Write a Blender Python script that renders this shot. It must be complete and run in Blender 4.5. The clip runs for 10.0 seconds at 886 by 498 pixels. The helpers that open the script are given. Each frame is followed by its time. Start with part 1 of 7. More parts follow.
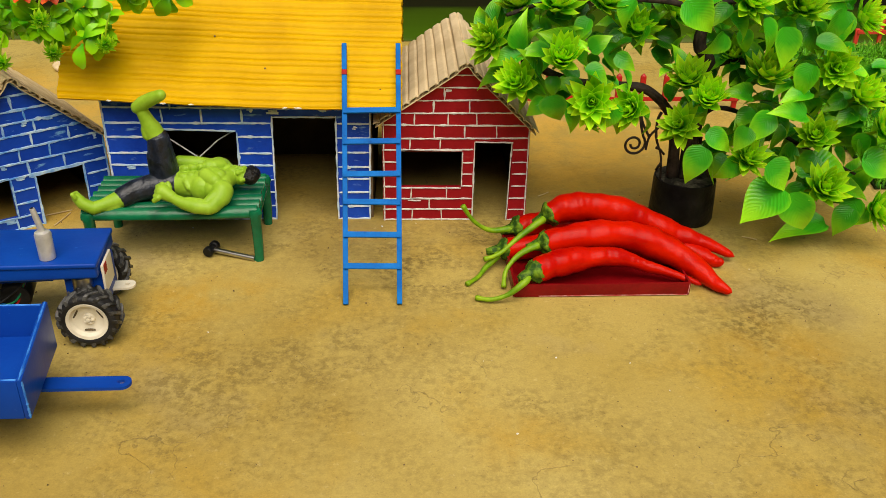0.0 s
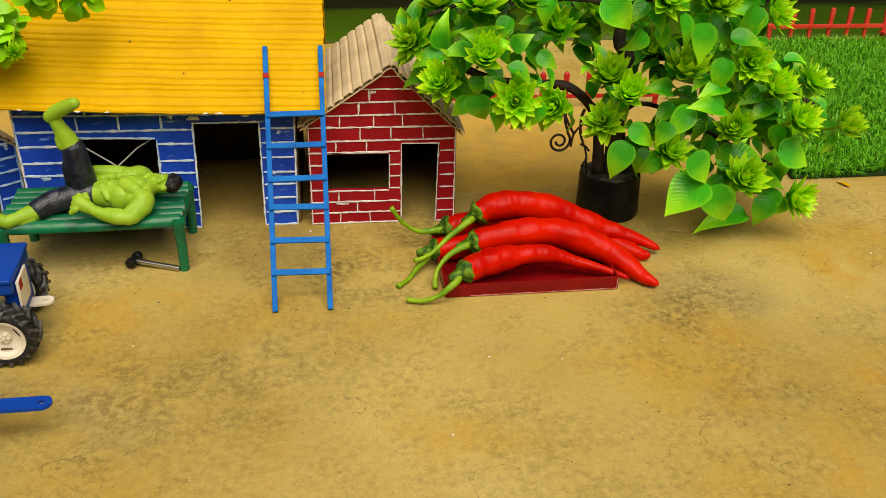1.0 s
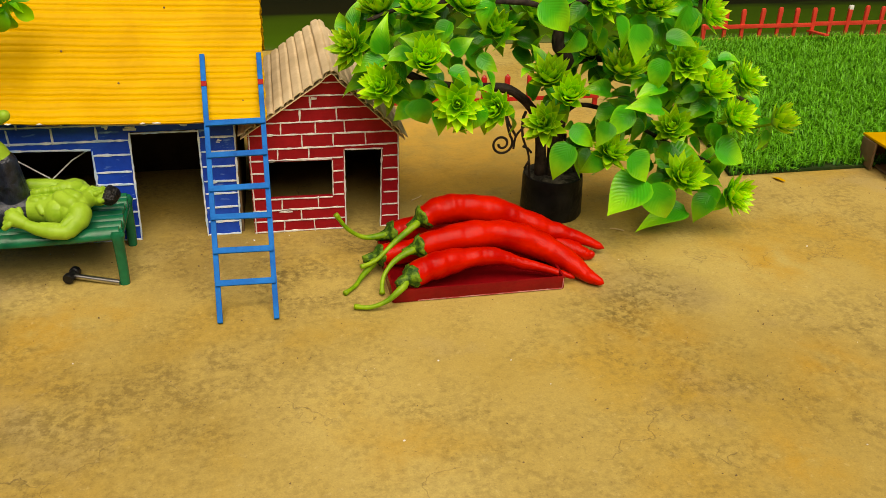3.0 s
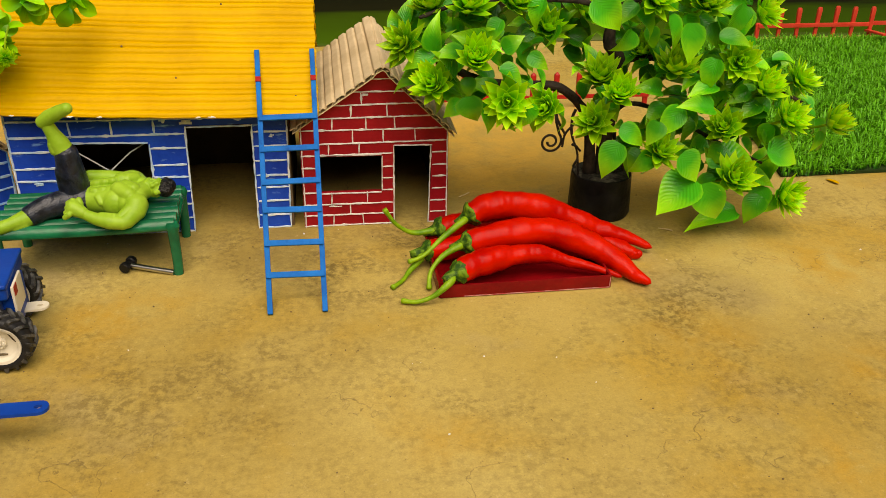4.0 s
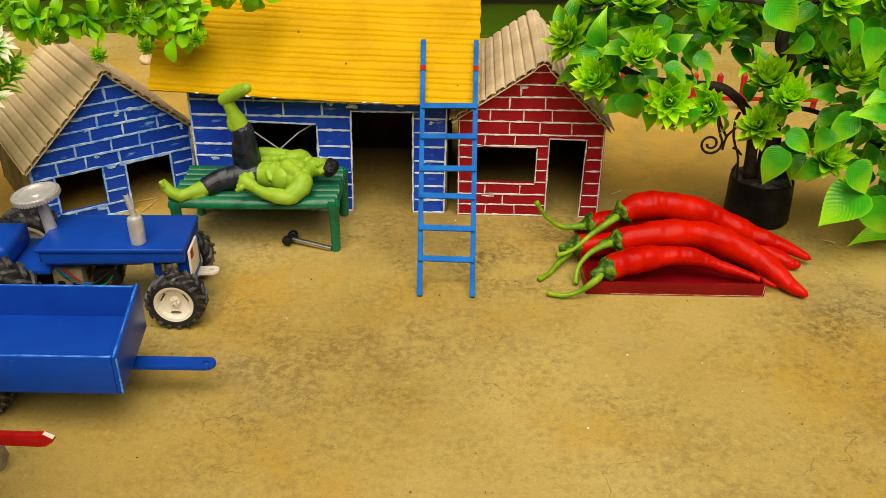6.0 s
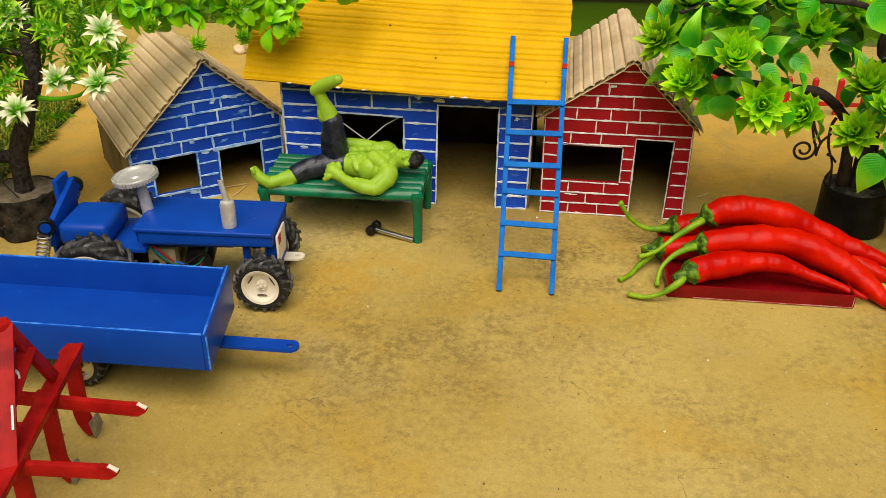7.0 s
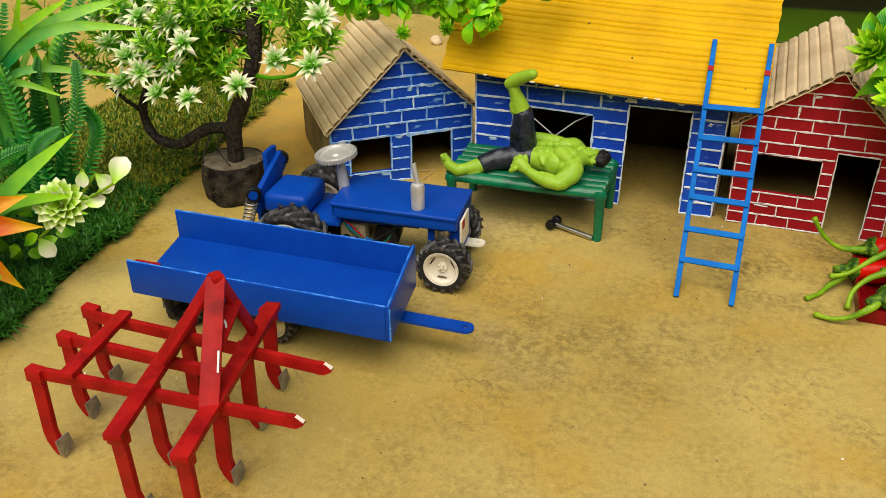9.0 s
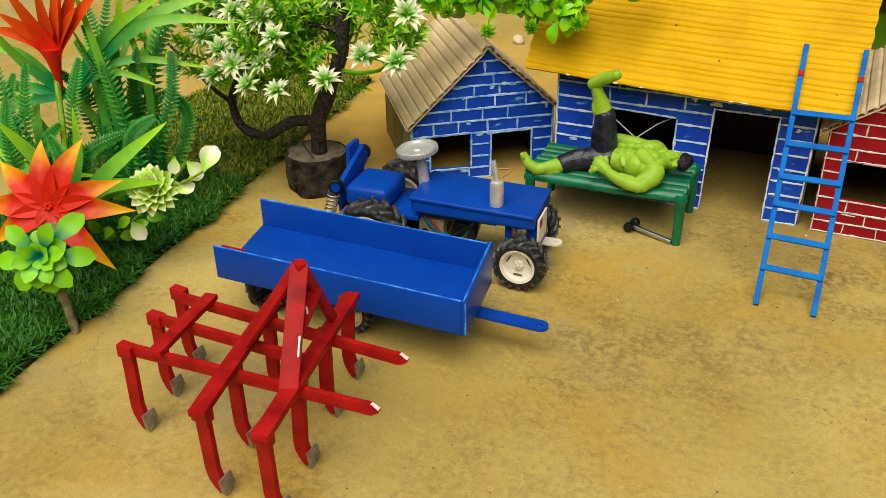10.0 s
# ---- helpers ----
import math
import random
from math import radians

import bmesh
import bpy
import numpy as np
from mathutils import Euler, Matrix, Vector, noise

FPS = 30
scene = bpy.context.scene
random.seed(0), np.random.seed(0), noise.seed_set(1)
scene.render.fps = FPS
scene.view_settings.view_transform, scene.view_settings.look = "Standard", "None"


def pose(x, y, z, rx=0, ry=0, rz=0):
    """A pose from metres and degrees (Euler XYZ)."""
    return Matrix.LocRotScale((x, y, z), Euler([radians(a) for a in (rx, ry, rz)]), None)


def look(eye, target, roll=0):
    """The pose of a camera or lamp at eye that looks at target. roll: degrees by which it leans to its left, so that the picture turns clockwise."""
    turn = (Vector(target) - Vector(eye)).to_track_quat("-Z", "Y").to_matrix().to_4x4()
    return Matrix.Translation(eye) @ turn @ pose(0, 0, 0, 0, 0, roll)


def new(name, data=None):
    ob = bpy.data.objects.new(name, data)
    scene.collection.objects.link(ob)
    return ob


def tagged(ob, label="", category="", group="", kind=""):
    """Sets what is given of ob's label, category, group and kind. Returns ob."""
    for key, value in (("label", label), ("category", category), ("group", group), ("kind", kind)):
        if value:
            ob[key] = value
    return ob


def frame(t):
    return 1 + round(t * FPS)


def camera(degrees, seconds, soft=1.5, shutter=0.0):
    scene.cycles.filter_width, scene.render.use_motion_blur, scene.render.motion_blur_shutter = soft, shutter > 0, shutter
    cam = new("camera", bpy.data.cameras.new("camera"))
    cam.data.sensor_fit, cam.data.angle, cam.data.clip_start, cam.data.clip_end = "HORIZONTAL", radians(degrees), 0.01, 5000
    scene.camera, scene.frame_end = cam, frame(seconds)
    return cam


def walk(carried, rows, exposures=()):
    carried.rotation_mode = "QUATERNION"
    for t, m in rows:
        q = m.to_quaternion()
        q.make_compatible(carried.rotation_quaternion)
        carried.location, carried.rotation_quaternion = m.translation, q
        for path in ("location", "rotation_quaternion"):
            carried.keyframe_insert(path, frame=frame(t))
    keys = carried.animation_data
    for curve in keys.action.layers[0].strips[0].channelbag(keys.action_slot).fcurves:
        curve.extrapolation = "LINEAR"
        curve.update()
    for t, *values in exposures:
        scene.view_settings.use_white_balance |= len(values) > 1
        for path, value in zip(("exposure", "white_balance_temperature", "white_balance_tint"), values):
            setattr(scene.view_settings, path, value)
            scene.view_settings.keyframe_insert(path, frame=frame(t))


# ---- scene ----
cam = camera(54.0, 10.0, soft=0.55)
PATH = [
    (0, (-0.03830, -0.03409, 0.32724), (0.03256, 1.55586, -0.51362), 0.925),
    (0.5, (-0.03665, -0.03205, 0.32681), (0.10685, 1.55334, -0.51339), 1.065),
    (1, (-0.03526, -0.03113, 0.32640), (0.17238, 1.54875, -0.51077), 1.216),
    (1.5, (-0.03372, -0.02994, 0.32588), (0.23377, 1.54281, -0.50772), 1.347),
    (2, (-0.03228, -0.02885, 0.32567), (0.28399, 1.53625, -0.50525), 1.501),
    (2.2, (-0.03212, -0.02874, 0.32564), (0.29854, 1.53438, -0.50340), 1.519),
    (2.75, (-0.03337, -0.02953, 0.32560), (0.29342, 1.53554, -0.50130), 1.432),
    (3.3, (-0.03551, -0.03131, 0.32592), (0.25935, 1.54027, -0.50063), 1.219),
    (3.5, (-0.03608, -0.03200, 0.32618), (0.23964, 1.54200, -0.50237), 1.137),
    (4, (-0.03757, -0.03414, 0.32714), (0.18870, 1.54532, -0.50599), 0.881),
    (4.5, (-0.03925, -0.03624, 0.32791), (0.12062, 1.54928, -0.50909), 0.610),
    (5, (-0.04170, -0.03873, 0.32880), (0.03993, 1.55033, -0.51275), 0.421),
    (5.5, (-0.04385, -0.04115, 0.32961), (-0.03470, 1.54763, -0.51637), 0.324),
    (5.7, (-0.04473, -0.04212, 0.32989), (-0.06326, 1.54619, -0.51683), 0.284),
    (6.25, (-0.04737, -0.04447, 0.33047), (-0.14435, 1.53880, -0.52033), 0.208),
    (6.8, (-0.04982, -0.04714, 0.33096), (-0.22976, 1.52729, -0.52274), 0.119),
    (7, (-0.05054, -0.04838, 0.33118), (-0.26350, 1.52066, -0.52483), 0.072),
    (7.5, (-0.05206, -0.05185, 0.33171), (-0.35293, 1.50162, -0.52631), -0.065),
    (8, (-0.05349, -0.05582, 0.33255), (-0.44556, 1.47610, -0.52740), -0.207),
    (8.5, (-0.05462, -0.05905, 0.33293), (-0.52732, 1.44972, -0.52740), -0.364),
    (9, (-0.05542, -0.06249, 0.33348), (-0.60381, 1.42063, -0.52653), -0.541),
    (9.5, (-0.05620, -0.06593, 0.33404), (-0.67501, 1.38911, -0.52616), -0.715),
    (10, (-0.05708, -0.06925, 0.33439), (-0.74101, 1.35633, -0.52583), -0.842),
]
walk(cam, [(t, look(eye, target, roll)) for t, eye, target, roll in PATH], [(0, 0.35, 6900, 9), (2, 0.34, 7400, 12), (4.5, 0.32, 7550, 13), (6, 0.34, 7080, 12), (7.5, 0.38, 6750, 11), (10, 0.38, 6500, 9)])

# ---- light: soft overcast daylight ----
world = bpy.data.worlds.new("sky")
scene.world = world
world.use_nodes = True
wn = world.node_tree.nodes
sky = wn.new("ShaderNodeTexSky")
sky.sky_type = "NISHITA"
sky.sun_disc = False
sky.sun_elevation = radians(66)
sky.air_density = 1.0
sky.dust_density = 7.0
sky.ozone_density = 0.3
sky.sun_rotation = radians(200)
wn["Background"].inputs["Strength"].default_value = 0.050
world.node_tree.links.new(sky.outputs[0], wn["Background"].inputs["Color"])
sun = new("sun", bpy.data.lights.new("sun", "SUN"))
sun.data.energy = 2.45
sun.data.angle = radians(56)
sun.data.color = (1.0, 0.95, 0.86)
sun.matrix_world = look((0.30, -0.72, 1.90), (0, 0.5, 0))



# ---- materials ----
def surface(name, c1, c2, scale=60.0, rough=0.5, bump=0.1, fine=600.0, metal=0.0, contrast=0.35, coat=0.0, spec=0.28, relief=0.001, smear=None):
    """A painted or natural surface: two colours mixed by noise at two scales, with fine relief."""
    m = bpy.data.materials.new(name)
    m.use_nodes = True
    nt = m.node_tree
    b = nt.nodes["Principled BSDF"]
    tc = nt.nodes.new("ShaderNodeTexCoord")
    n1 = nt.nodes.new("ShaderNodeTexNoise")
    n1.inputs["Scale"].default_value = scale
    n1.inputs["Detail"].default_value = 6
    n2 = nt.nodes.new("ShaderNodeTexNoise")
    n2.inputs["Scale"].default_value = fine
    n2.inputs["Detail"].default_value = 3
    ramp = nt.nodes.new("ShaderNodeMapRange")
    ramp.inputs["From Min"].default_value = 0.5 - contrast / 2
    ramp.inputs["From Max"].default_value = 0.5 + contrast / 2
    add = nt.nodes.new("ShaderNodeMath")
    add.operation = "MULTIPLY_ADD"
    add.inputs[1].default_value = 0.25
    mix = nt.nodes.new("ShaderNodeMix")
    mix.data_type = "RGBA"
    mix.inputs[6].default_value = (*c1, 1)
    mix.inputs[7].default_value = (*c2, 1)
    sub = nt.nodes.new("ShaderNodeMath")
    sub.operation = "SUBTRACT"
    sub.inputs[1].default_value = 0.125
    L = nt.links.new
    L(tc.outputs["Object"], n1.inputs["Vector"])
    L(tc.outputs["Object"], n2.inputs["Vector"])
    L(n2.outputs["Fac"], add.inputs[0])
    L(n1.outputs["Fac"], add.inputs[2])
    L(add.outputs[0], sub.inputs[0])
    L(sub.outputs[0], ramp.inputs["Value"])
    L(ramp.outputs[0], mix.inputs[0])
    colour = mix.outputs[2]
    if smear:  # (colour, stretch, from, to, most): streaks of another colour, brushed or rubbed on
        mp = nt.nodes.new("ShaderNodeMapping")
        mp.inputs["Scale"].default_value = smear[1]
        L(tc.outputs["Object"], mp.inputs["Vector"])
        n3 = nt.nodes.new("ShaderNodeTexNoise")
        n3.inputs["Scale"].default_value = 1.0
        n3.inputs["Detail"].default_value = 7
        n3.inputs["Roughness"].default_value = 0.65
        L(mp.outputs[0], n3.inputs["Vector"])
        r3 = nt.nodes.new("ShaderNodeMapRange")
        r3.inputs["From Min"].default_value = smear[2]
        r3.inputs["From Max"].default_value = smear[3]
        r3.inputs["To Max"].default_value = smear[4]
        L(n3.outputs["Fac"], r3.inputs["Value"])
        m3 = nt.nodes.new("ShaderNodeMix")
        m3.data_type = "RGBA"
        m3.inputs[7].default_value = (*smear[0], 1)
        L(r3.outputs[0], m3.inputs[0])
        L(colour, m3.inputs[6])
        colour = m3.outputs[2]
    L(colour, b.inputs["Base Color"])
    b.inputs["Roughness"].default_value = rough
    b.inputs["Metallic"].default_value = metal
    b.inputs["Coat Weight"].default_value = coat
    b.inputs["Specular IOR Level"].default_value = spec
    if bump:
        bp = nt.nodes.new("ShaderNodeBump")
        bp.inputs["Strength"].default_value = bump
        bp.inputs["Distance"].default_value = relief
        L(add.outputs[0], bp.inputs["Height"])
        L(bp.outputs[0], b.inputs["Normal"])
    return m


def leafy(name, base, tip, start=0.45, end=0.95, rough=0.4, vein=0.0, backlit=0.2, vary=(0.65, 1.3), margin=0.0):
    """A plastic leaf whose colour runs from its base to its tip, with side veins in relief."""
    m = bpy.data.materials.new(name)
    m.use_nodes = True
    nt = m.node_tree
    b = nt.nodes["Principled BSDF"]
    L = nt.links.new
    uv = nt.nodes.new("ShaderNodeUVMap")
    uv.uv_map = "UVMap"
    sep = nt.nodes.new("ShaderNodeSeparateXYZ")
    L(uv.outputs[0], sep.inputs[0])
    info = nt.nodes.new("ShaderNodeObjectInfo")
    geo = nt.nodes.new("ShaderNodeNewGeometry")
    tc = nt.nodes.new("ShaderNodeTexCoord")
    no = nt.nodes.new("ShaderNodeTexNoise")
    no.inputs["Scale"].default_value = 90
    L(tc.outputs["Object"], no.inputs["Vector"])
    wob = nt.nodes.new("ShaderNodeMath")
    wob.operation = "MULTIPLY_ADD"
    wob.inputs[1].default_value = 0.35
    L(no.outputs["Fac"], wob.inputs[0])
    L(sep.outputs[1], wob.inputs[2])
    mr = nt.nodes.new("ShaderNodeMapRange")
    mr.inputs["From Min"].default_value = start + 0.17
    mr.inputs["From Max"].default_value = end + 0.17
    L(wob.outputs[0], mr.inputs["Value"])
    mix = nt.nodes.new("ShaderNodeMix")
    mix.data_type = "RGBA"
    mix.inputs[6].default_value = (*base, 1)
    mix.inputs[7].default_value = (*tip, 1)
    L(mr.outputs[0], mix.inputs[0])
    shade = mix.outputs[2]
    if margin:  # a paler rim round the leaf
        off = nt.nodes.new("ShaderNodeMath")
        off.operation = "SUBTRACT"
        off.inputs[1].default_value = 0.5
        L(sep.outputs[0], off.inputs[0])
        mag = nt.nodes.new("ShaderNodeMath")
        mag.operation = "ABSOLUTE"
        L(off.outputs[0], mag.inputs[0])
        rim = nt.nodes.new("ShaderNodeMapRange")
        rim.inputs["From Min"].default_value = 0.36
        rim.inputs["From Max"].default_value = 0.50
        rim.inputs["To Max"].default_value = margin
        L(mag.outputs[0], rim.inputs["Value"])
        edge = nt.nodes.new("ShaderNodeMix")
        edge.data_type = "RGBA"
        edge.inputs[7].default_value = (*tip, 1)
        L(rim.outputs[0], edge.inputs[0])
        L(shade, edge.inputs[6])
        shade = edge.outputs[2]
    hs = nt.nodes.new("ShaderNodeHueSaturation")
    L(shade, hs.inputs["Color"])
    sm = nt.nodes.new("ShaderNodeMath")
    sm.operation = "ADD"
    L(info.outputs["Random"], sm.inputs[0])
    L(geo.outputs["Random Per Island"], sm.inputs[1])
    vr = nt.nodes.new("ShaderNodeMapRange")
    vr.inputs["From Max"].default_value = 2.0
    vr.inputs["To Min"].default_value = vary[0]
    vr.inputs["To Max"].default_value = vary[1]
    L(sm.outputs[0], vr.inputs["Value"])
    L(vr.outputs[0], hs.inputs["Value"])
    L(hs.outputs[0], b.inputs["Base Color"])
    b.inputs["Roughness"].default_value = rough
    b.inputs["Specular IOR Level"].default_value = 0.32
    b.inputs["Subsurface Weight"].default_value = backlit
    b.inputs["Subsurface Radius"].default_value = (0.002, 0.004, 0.001)
    b.inputs["Subsurface Scale"].default_value = 0.5
    if backlit:  # thin plastic lets some light through
        tr = nt.nodes.new("ShaderNodeBsdfTranslucent")
        L(hs.outputs[0], tr.inputs["Color"])
        mx = nt.nodes.new("ShaderNodeMixShader")
        mx.inputs[0].default_value = backlit * 0.8
        L(b.outputs[0], mx.inputs[1])
        L(tr.outputs[0], mx.inputs[2])
        L(mx.outputs[0], nt.nodes["Material Output"].inputs["Surface"])
    if vein:
        ab = nt.nodes.new("ShaderNodeMath")
        ab.operation = "SUBTRACT"
        ab.inputs[1].default_value = 0.5
        L(sep.outputs[0], ab.inputs[0])
        a2 = nt.nodes.new("ShaderNodeMath")
        a2.operation = "ABSOLUTE"
        L(ab.outputs[0], a2.inputs[0])
        v2 = nt.nodes.new("ShaderNodeMath")
        v2.operation = "MULTIPLY_ADD"
        v2.inputs[1].default_value = -0.7
        L(a2.outputs[0], v2.inputs[0])
        L(sep.outputs[1], v2.inputs[2])
        s = nt.nodes.new("ShaderNodeMath")
        s.operation = "MULTIPLY"
        s.inputs[1].default_value = 75
        L(v2.outputs[0], s.inputs[0])
        w = nt.nodes.new("ShaderNodeMath")
        w.operation = "SINE"
        L(s.outputs[0], w.inputs[0])
        bp = nt.nodes.new("ShaderNodeBump")
        bp.inputs["Strength"].default_value = vein
        bp.inputs["Distance"].default_value = 0.0006
        L(w.outputs[0], bp.inputs["Height"])
        L(bp.outputs[0], b.inputs["Normal"])
    return m


BLUE = surface("blue_paint", (0.002, 0.040, 0.31), (0.003, 0.066, 0.41), 45, 0.34, 0.25, 260, contrast=0.8, spec=0.16, smear=((0.08, 0.32, 0.80), (110, 110, 130), 0.66, 0.76, 0.6))
BLUE_EDGE = surface("worn_blue_edge", (0.008, 0.12, 0.56), (0.07, 0.30, 0.82), 130, 0.4, 0.3, 500, contrast=0.25, spec=0.3)
BLUE_BRICK = surface("blue_brick_paint", (0.004, 0.045, 0.42), (0.010, 0.085, 0.60), 26, 0.5, 0.2, 300, contrast=0.4, spec=0.2, smear=((0.26, 0.60, 0.95), (55, 55, 170), 0.61, 0.70, 0.8))
NAVY_BRICK = surface("navy_brick_paint", (0.005, 0.040, 0.42), (0.012, 0.085, 0.62), 30, 0.5, 0.2, 300, contrast=0.4, spec=0.2, smear=((0.30, 0.58, 0.92), (45, 45, 190), 0.60, 0.72, 0.8))
RED_BRICK = surface("dark_red_brick_paint", (0.26, 0.004, 0.010), (0.38, 0.009, 0.016), 40, 0.5, 0.12, 420, spec=0.2, smear=((0.55, 0.10, 0.10), (40, 40, 150), 0.63, 0.8, 0.5))
LINE_WHITE = surface("white_line_paint", (0.88, 0.87, 0.82), (0.66, 0.67, 0.68), 250, 0.6, 0.4, 900)
LINE_BLUE = surface("bluish_line_paint", (0.66, 0.85, 0.97), (0.10, 0.36, 0.86), 90, 0.6, 0.4, 500, contrast=0.3)
LINE_PALE = surface("pale_blue_line_paint", (0.88, 0.92, 0.95), (0.48, 0.70, 0.92), 80, 0.6, 0.4, 500, contrast=0.25)
YELLOW = surface("yellow_paint", (0.60, 0.335, 0.0), (0.71, 0.415, 0.001), 26, 0.55, 0.2, 260, spec=0.12, smear=((0.50, 0.26, 0.0), (70, 500, 500), 0.60, 0.75, 0.35))
CARD = surface("brown_cardboard", (0.58, 0.44, 0.23), (0.71, 0.56, 0.32), 35, 0.85, 0.3, 300, spec=0.1, smear=((0.36, 0.25, 0.11), (170, 30, 170), 0.62, 0.78, 0.5))
CARD_GREY = surface("pale_cardboard", (0.58, 0.45, 0.26), (0.72, 0.58, 0.36), 35, 0.85, 0.2, 500, spec=0.1, smear=((0.40, 0.29, 0.15), (170, 30, 170), 0.62, 0.78, 0.5))
CARD_SIDE = surface("olive_streaked_card", (0.24, 0.18, 0.07), (0.38, 0.30, 0.13), 40, 0.85, 0.3, 300, spec=0.1, smear=((0.14, 0.11, 0.04), (170, 60, 30), 0.54, 0.70, 0.7))
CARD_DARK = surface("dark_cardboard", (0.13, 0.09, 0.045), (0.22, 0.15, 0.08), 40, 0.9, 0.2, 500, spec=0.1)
CARD_RED = surface("printed_red_card", (0.20, 0.035, 0.018), (0.36, 0.10, 0.03), 45, 0.8, 0.2, 300, spec=0.1, smear=((0.50, 0.30, 0.04), (60, 60, 60), 0.60, 0.66, 0.9))
# darker than bare brown card, so the colour carries the shade indoors
INNER_SHADE = surface("shaded_inner_card", (0.045, 0.032, 0.02), (0.08, 0.055, 0.033), 40, 0.9, 0.1, 300, spec=0.1)
LADDER_BLUE = surface("ladder_blue_paint", (0.0, 0.105, 0.42), (0.001, 0.165, 0.56), 60, 0.6, 0.25, 600, spec=0.12, smear=((0.002, 0.04, 0.18), (150, 150, 60), 0.60, 0.74, 0.6))
GREEN = surface("bench_green_paint", (0.001, 0.090, 0.038), (0.003, 0.17, 0.068), 50, 0.26, 0.8, 140, spec=0.36, relief=0.0012)
RED_TRAY = surface("red_tray_paint", (0.15, 0.002, 0.004), (0.22, 0.004, 0.006), 50, 0.25, 0.10, 500, spec=0.22)
RED_PAINT = surface("red_tool_paint", (0.26, 0.005, 0.005), (0.42, 0.011, 0.009), 60, 0.42, 0.3, 400, spec=0.10, smear=((0.16, 0.004, 0.004), (60, 60, 90), 0.54, 0.68, 0.6))
FENCE_DARK = surface("dark_red_plastic", (0.40, 0.014, 0.012), (0.50, 0.025, 0.02), 40, 0.35, 0.05, 300)
FENCE_RED = surface("fence_red_plastic", (0.62, 0.045, 0.025), (0.72, 0.07, 0.04), 40, 0.35, 0.05, 300)
CHILLI = surface("red_chilli_skin", (0.40, 0.002, 0.001), (0.58, 0.009, 0.001), 34, 0.30, 0.9, 150, spec=0.12, contrast=0.3, relief=0.0012)
STALK = surface("green_chilli_stalk", (0.10, 0.25, 0.004), (0.27, 0.44, 0.010), 90, 0.45, 0.4, 500)
CALYX = surface("dark_green_calyx", (0.018, 0.070, 0.002), (0.14, 0.26, 0.010), 200, 0.6, 0.8, 500, contrast=0.2, relief=0.002)
TYRE = surface("black_rubber", (0.006, 0.006, 0.007), (0.022, 0.022, 0.023), 120, 0.55, 0.3, 700, spec=0.35)
RIM = surface("cream_plastic_rim", (0.72, 0.66, 0.52), (0.82, 0.77, 0.64), 70, 0.35, 0.05, 300)
SILVER = surface("silver_paint", (0.50, 0.49, 0.46), (0.64, 0.63, 0.60), 120, 0.35, 0.2, 700, metal=0.4)
STEEL = surface("bare_steel", (0.48, 0.47, 0.45), (0.62, 0.61, 0.59), 120, 0.28, 0.1, 700, metal=1.0)
BLACK = surface("black_plastic", (0.004, 0.004, 0.004), (0.014, 0.014, 0.014), 150, 0.4, 0.2, 700, spec=0.25)
WORN_STEEL = surface("worn_grey_steel", (0.25, 0.24, 0.22), (0.42, 0.40, 0.37), 200, 0.5, 0.3, 800, metal=0.7)
POT_BLACK = surface("black_plaster_pot", (0.003, 0.003, 0.003), (0.012, 0.0115, 0.011), 70, 0.42, 0.8, 300, spec=0.16, relief=0.002)
POT_GREY = surface("grey_cement_pot", (0.007, 0.006, 0.005), (0.060, 0.050, 0.036), 75, 0.9, 1.0, 380, spec=0.12, contrast=0.30, relief=0.004, smear=((0.24, 0.20, 0.14), (160, 160, 260), 0.62, 0.70, 0.7))
STAKE = surface("pale_woody_stake", (0.14, 0.11, 0.05), (0.30, 0.25, 0.13), 120, 0.8, 0.7, 400, spec=0.15, relief=0.002)
SOIL = surface("pot_cement_top", (0.13, 0.10, 0.065), (0.27, 0.22, 0.15), 90, 0.9, 0.6, 400, spec=0.1, relief=0.002)
BARK = surface("dark_bark", (0.012, 0.009, 0.007), (0.05, 0.036, 0.026), 120, 0.75, 0.9, 500, spec=0.25, relief=0.002)
BARK_BROWN = surface("brown_bark", (0.008, 0.007, 0.006), (0.060, 0.047, 0.037), 300, 0.65, 0.9, 900, spec=0.3, contrast=0.28, relief=0.002)
SKIN = surface("green_doll_plastic", (0.22, 0.40, 0.018), (0.32, 0.52, 0.040), 70, 0.40, 0.2, 300, spec=0.25)
CLOTH = surface("dark_blue_moulded_cloth", (0.002, 0.003, 0.006), (0.020, 0.027, 0.046), 200, 0.32, 0.8, 900, contrast=0.35, relief=0.0014, spec=0.5)
HAIR = surface("black_moulded_hair", (0.003, 0.003, 0.003), (0.014, 0.013, 0.012), 300, 0.35, 0.9, 500, relief=0.003)
# the wide value range also stands for shade deep in the crown
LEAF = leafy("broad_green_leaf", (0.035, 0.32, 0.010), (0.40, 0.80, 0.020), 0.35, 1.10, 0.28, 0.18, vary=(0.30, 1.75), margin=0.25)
GEAR = surface("dull_cream_metal", (0.22, 0.17, 0.09), (0.42, 0.36, 0.22), 120, 0.5, 0.3, 500, metal=0.3)
ROSETTE = leafy("lime_rosette_leaf", (0.06, 0.44, 0.008), (0.62, 0.97, 0.030), 0.26, 1.0, 0.34, 0.0, backlit=0.38, vary=(0.66, 1.4), margin=0.8)
ROUND_LEAF = leafy("round_light_leaf", (0.06, 0.36, 0.004), (0.36, 0.76, 0.010), 0.1, 1.0, 0.32, 0.0, vary=(0.4, 1.5))
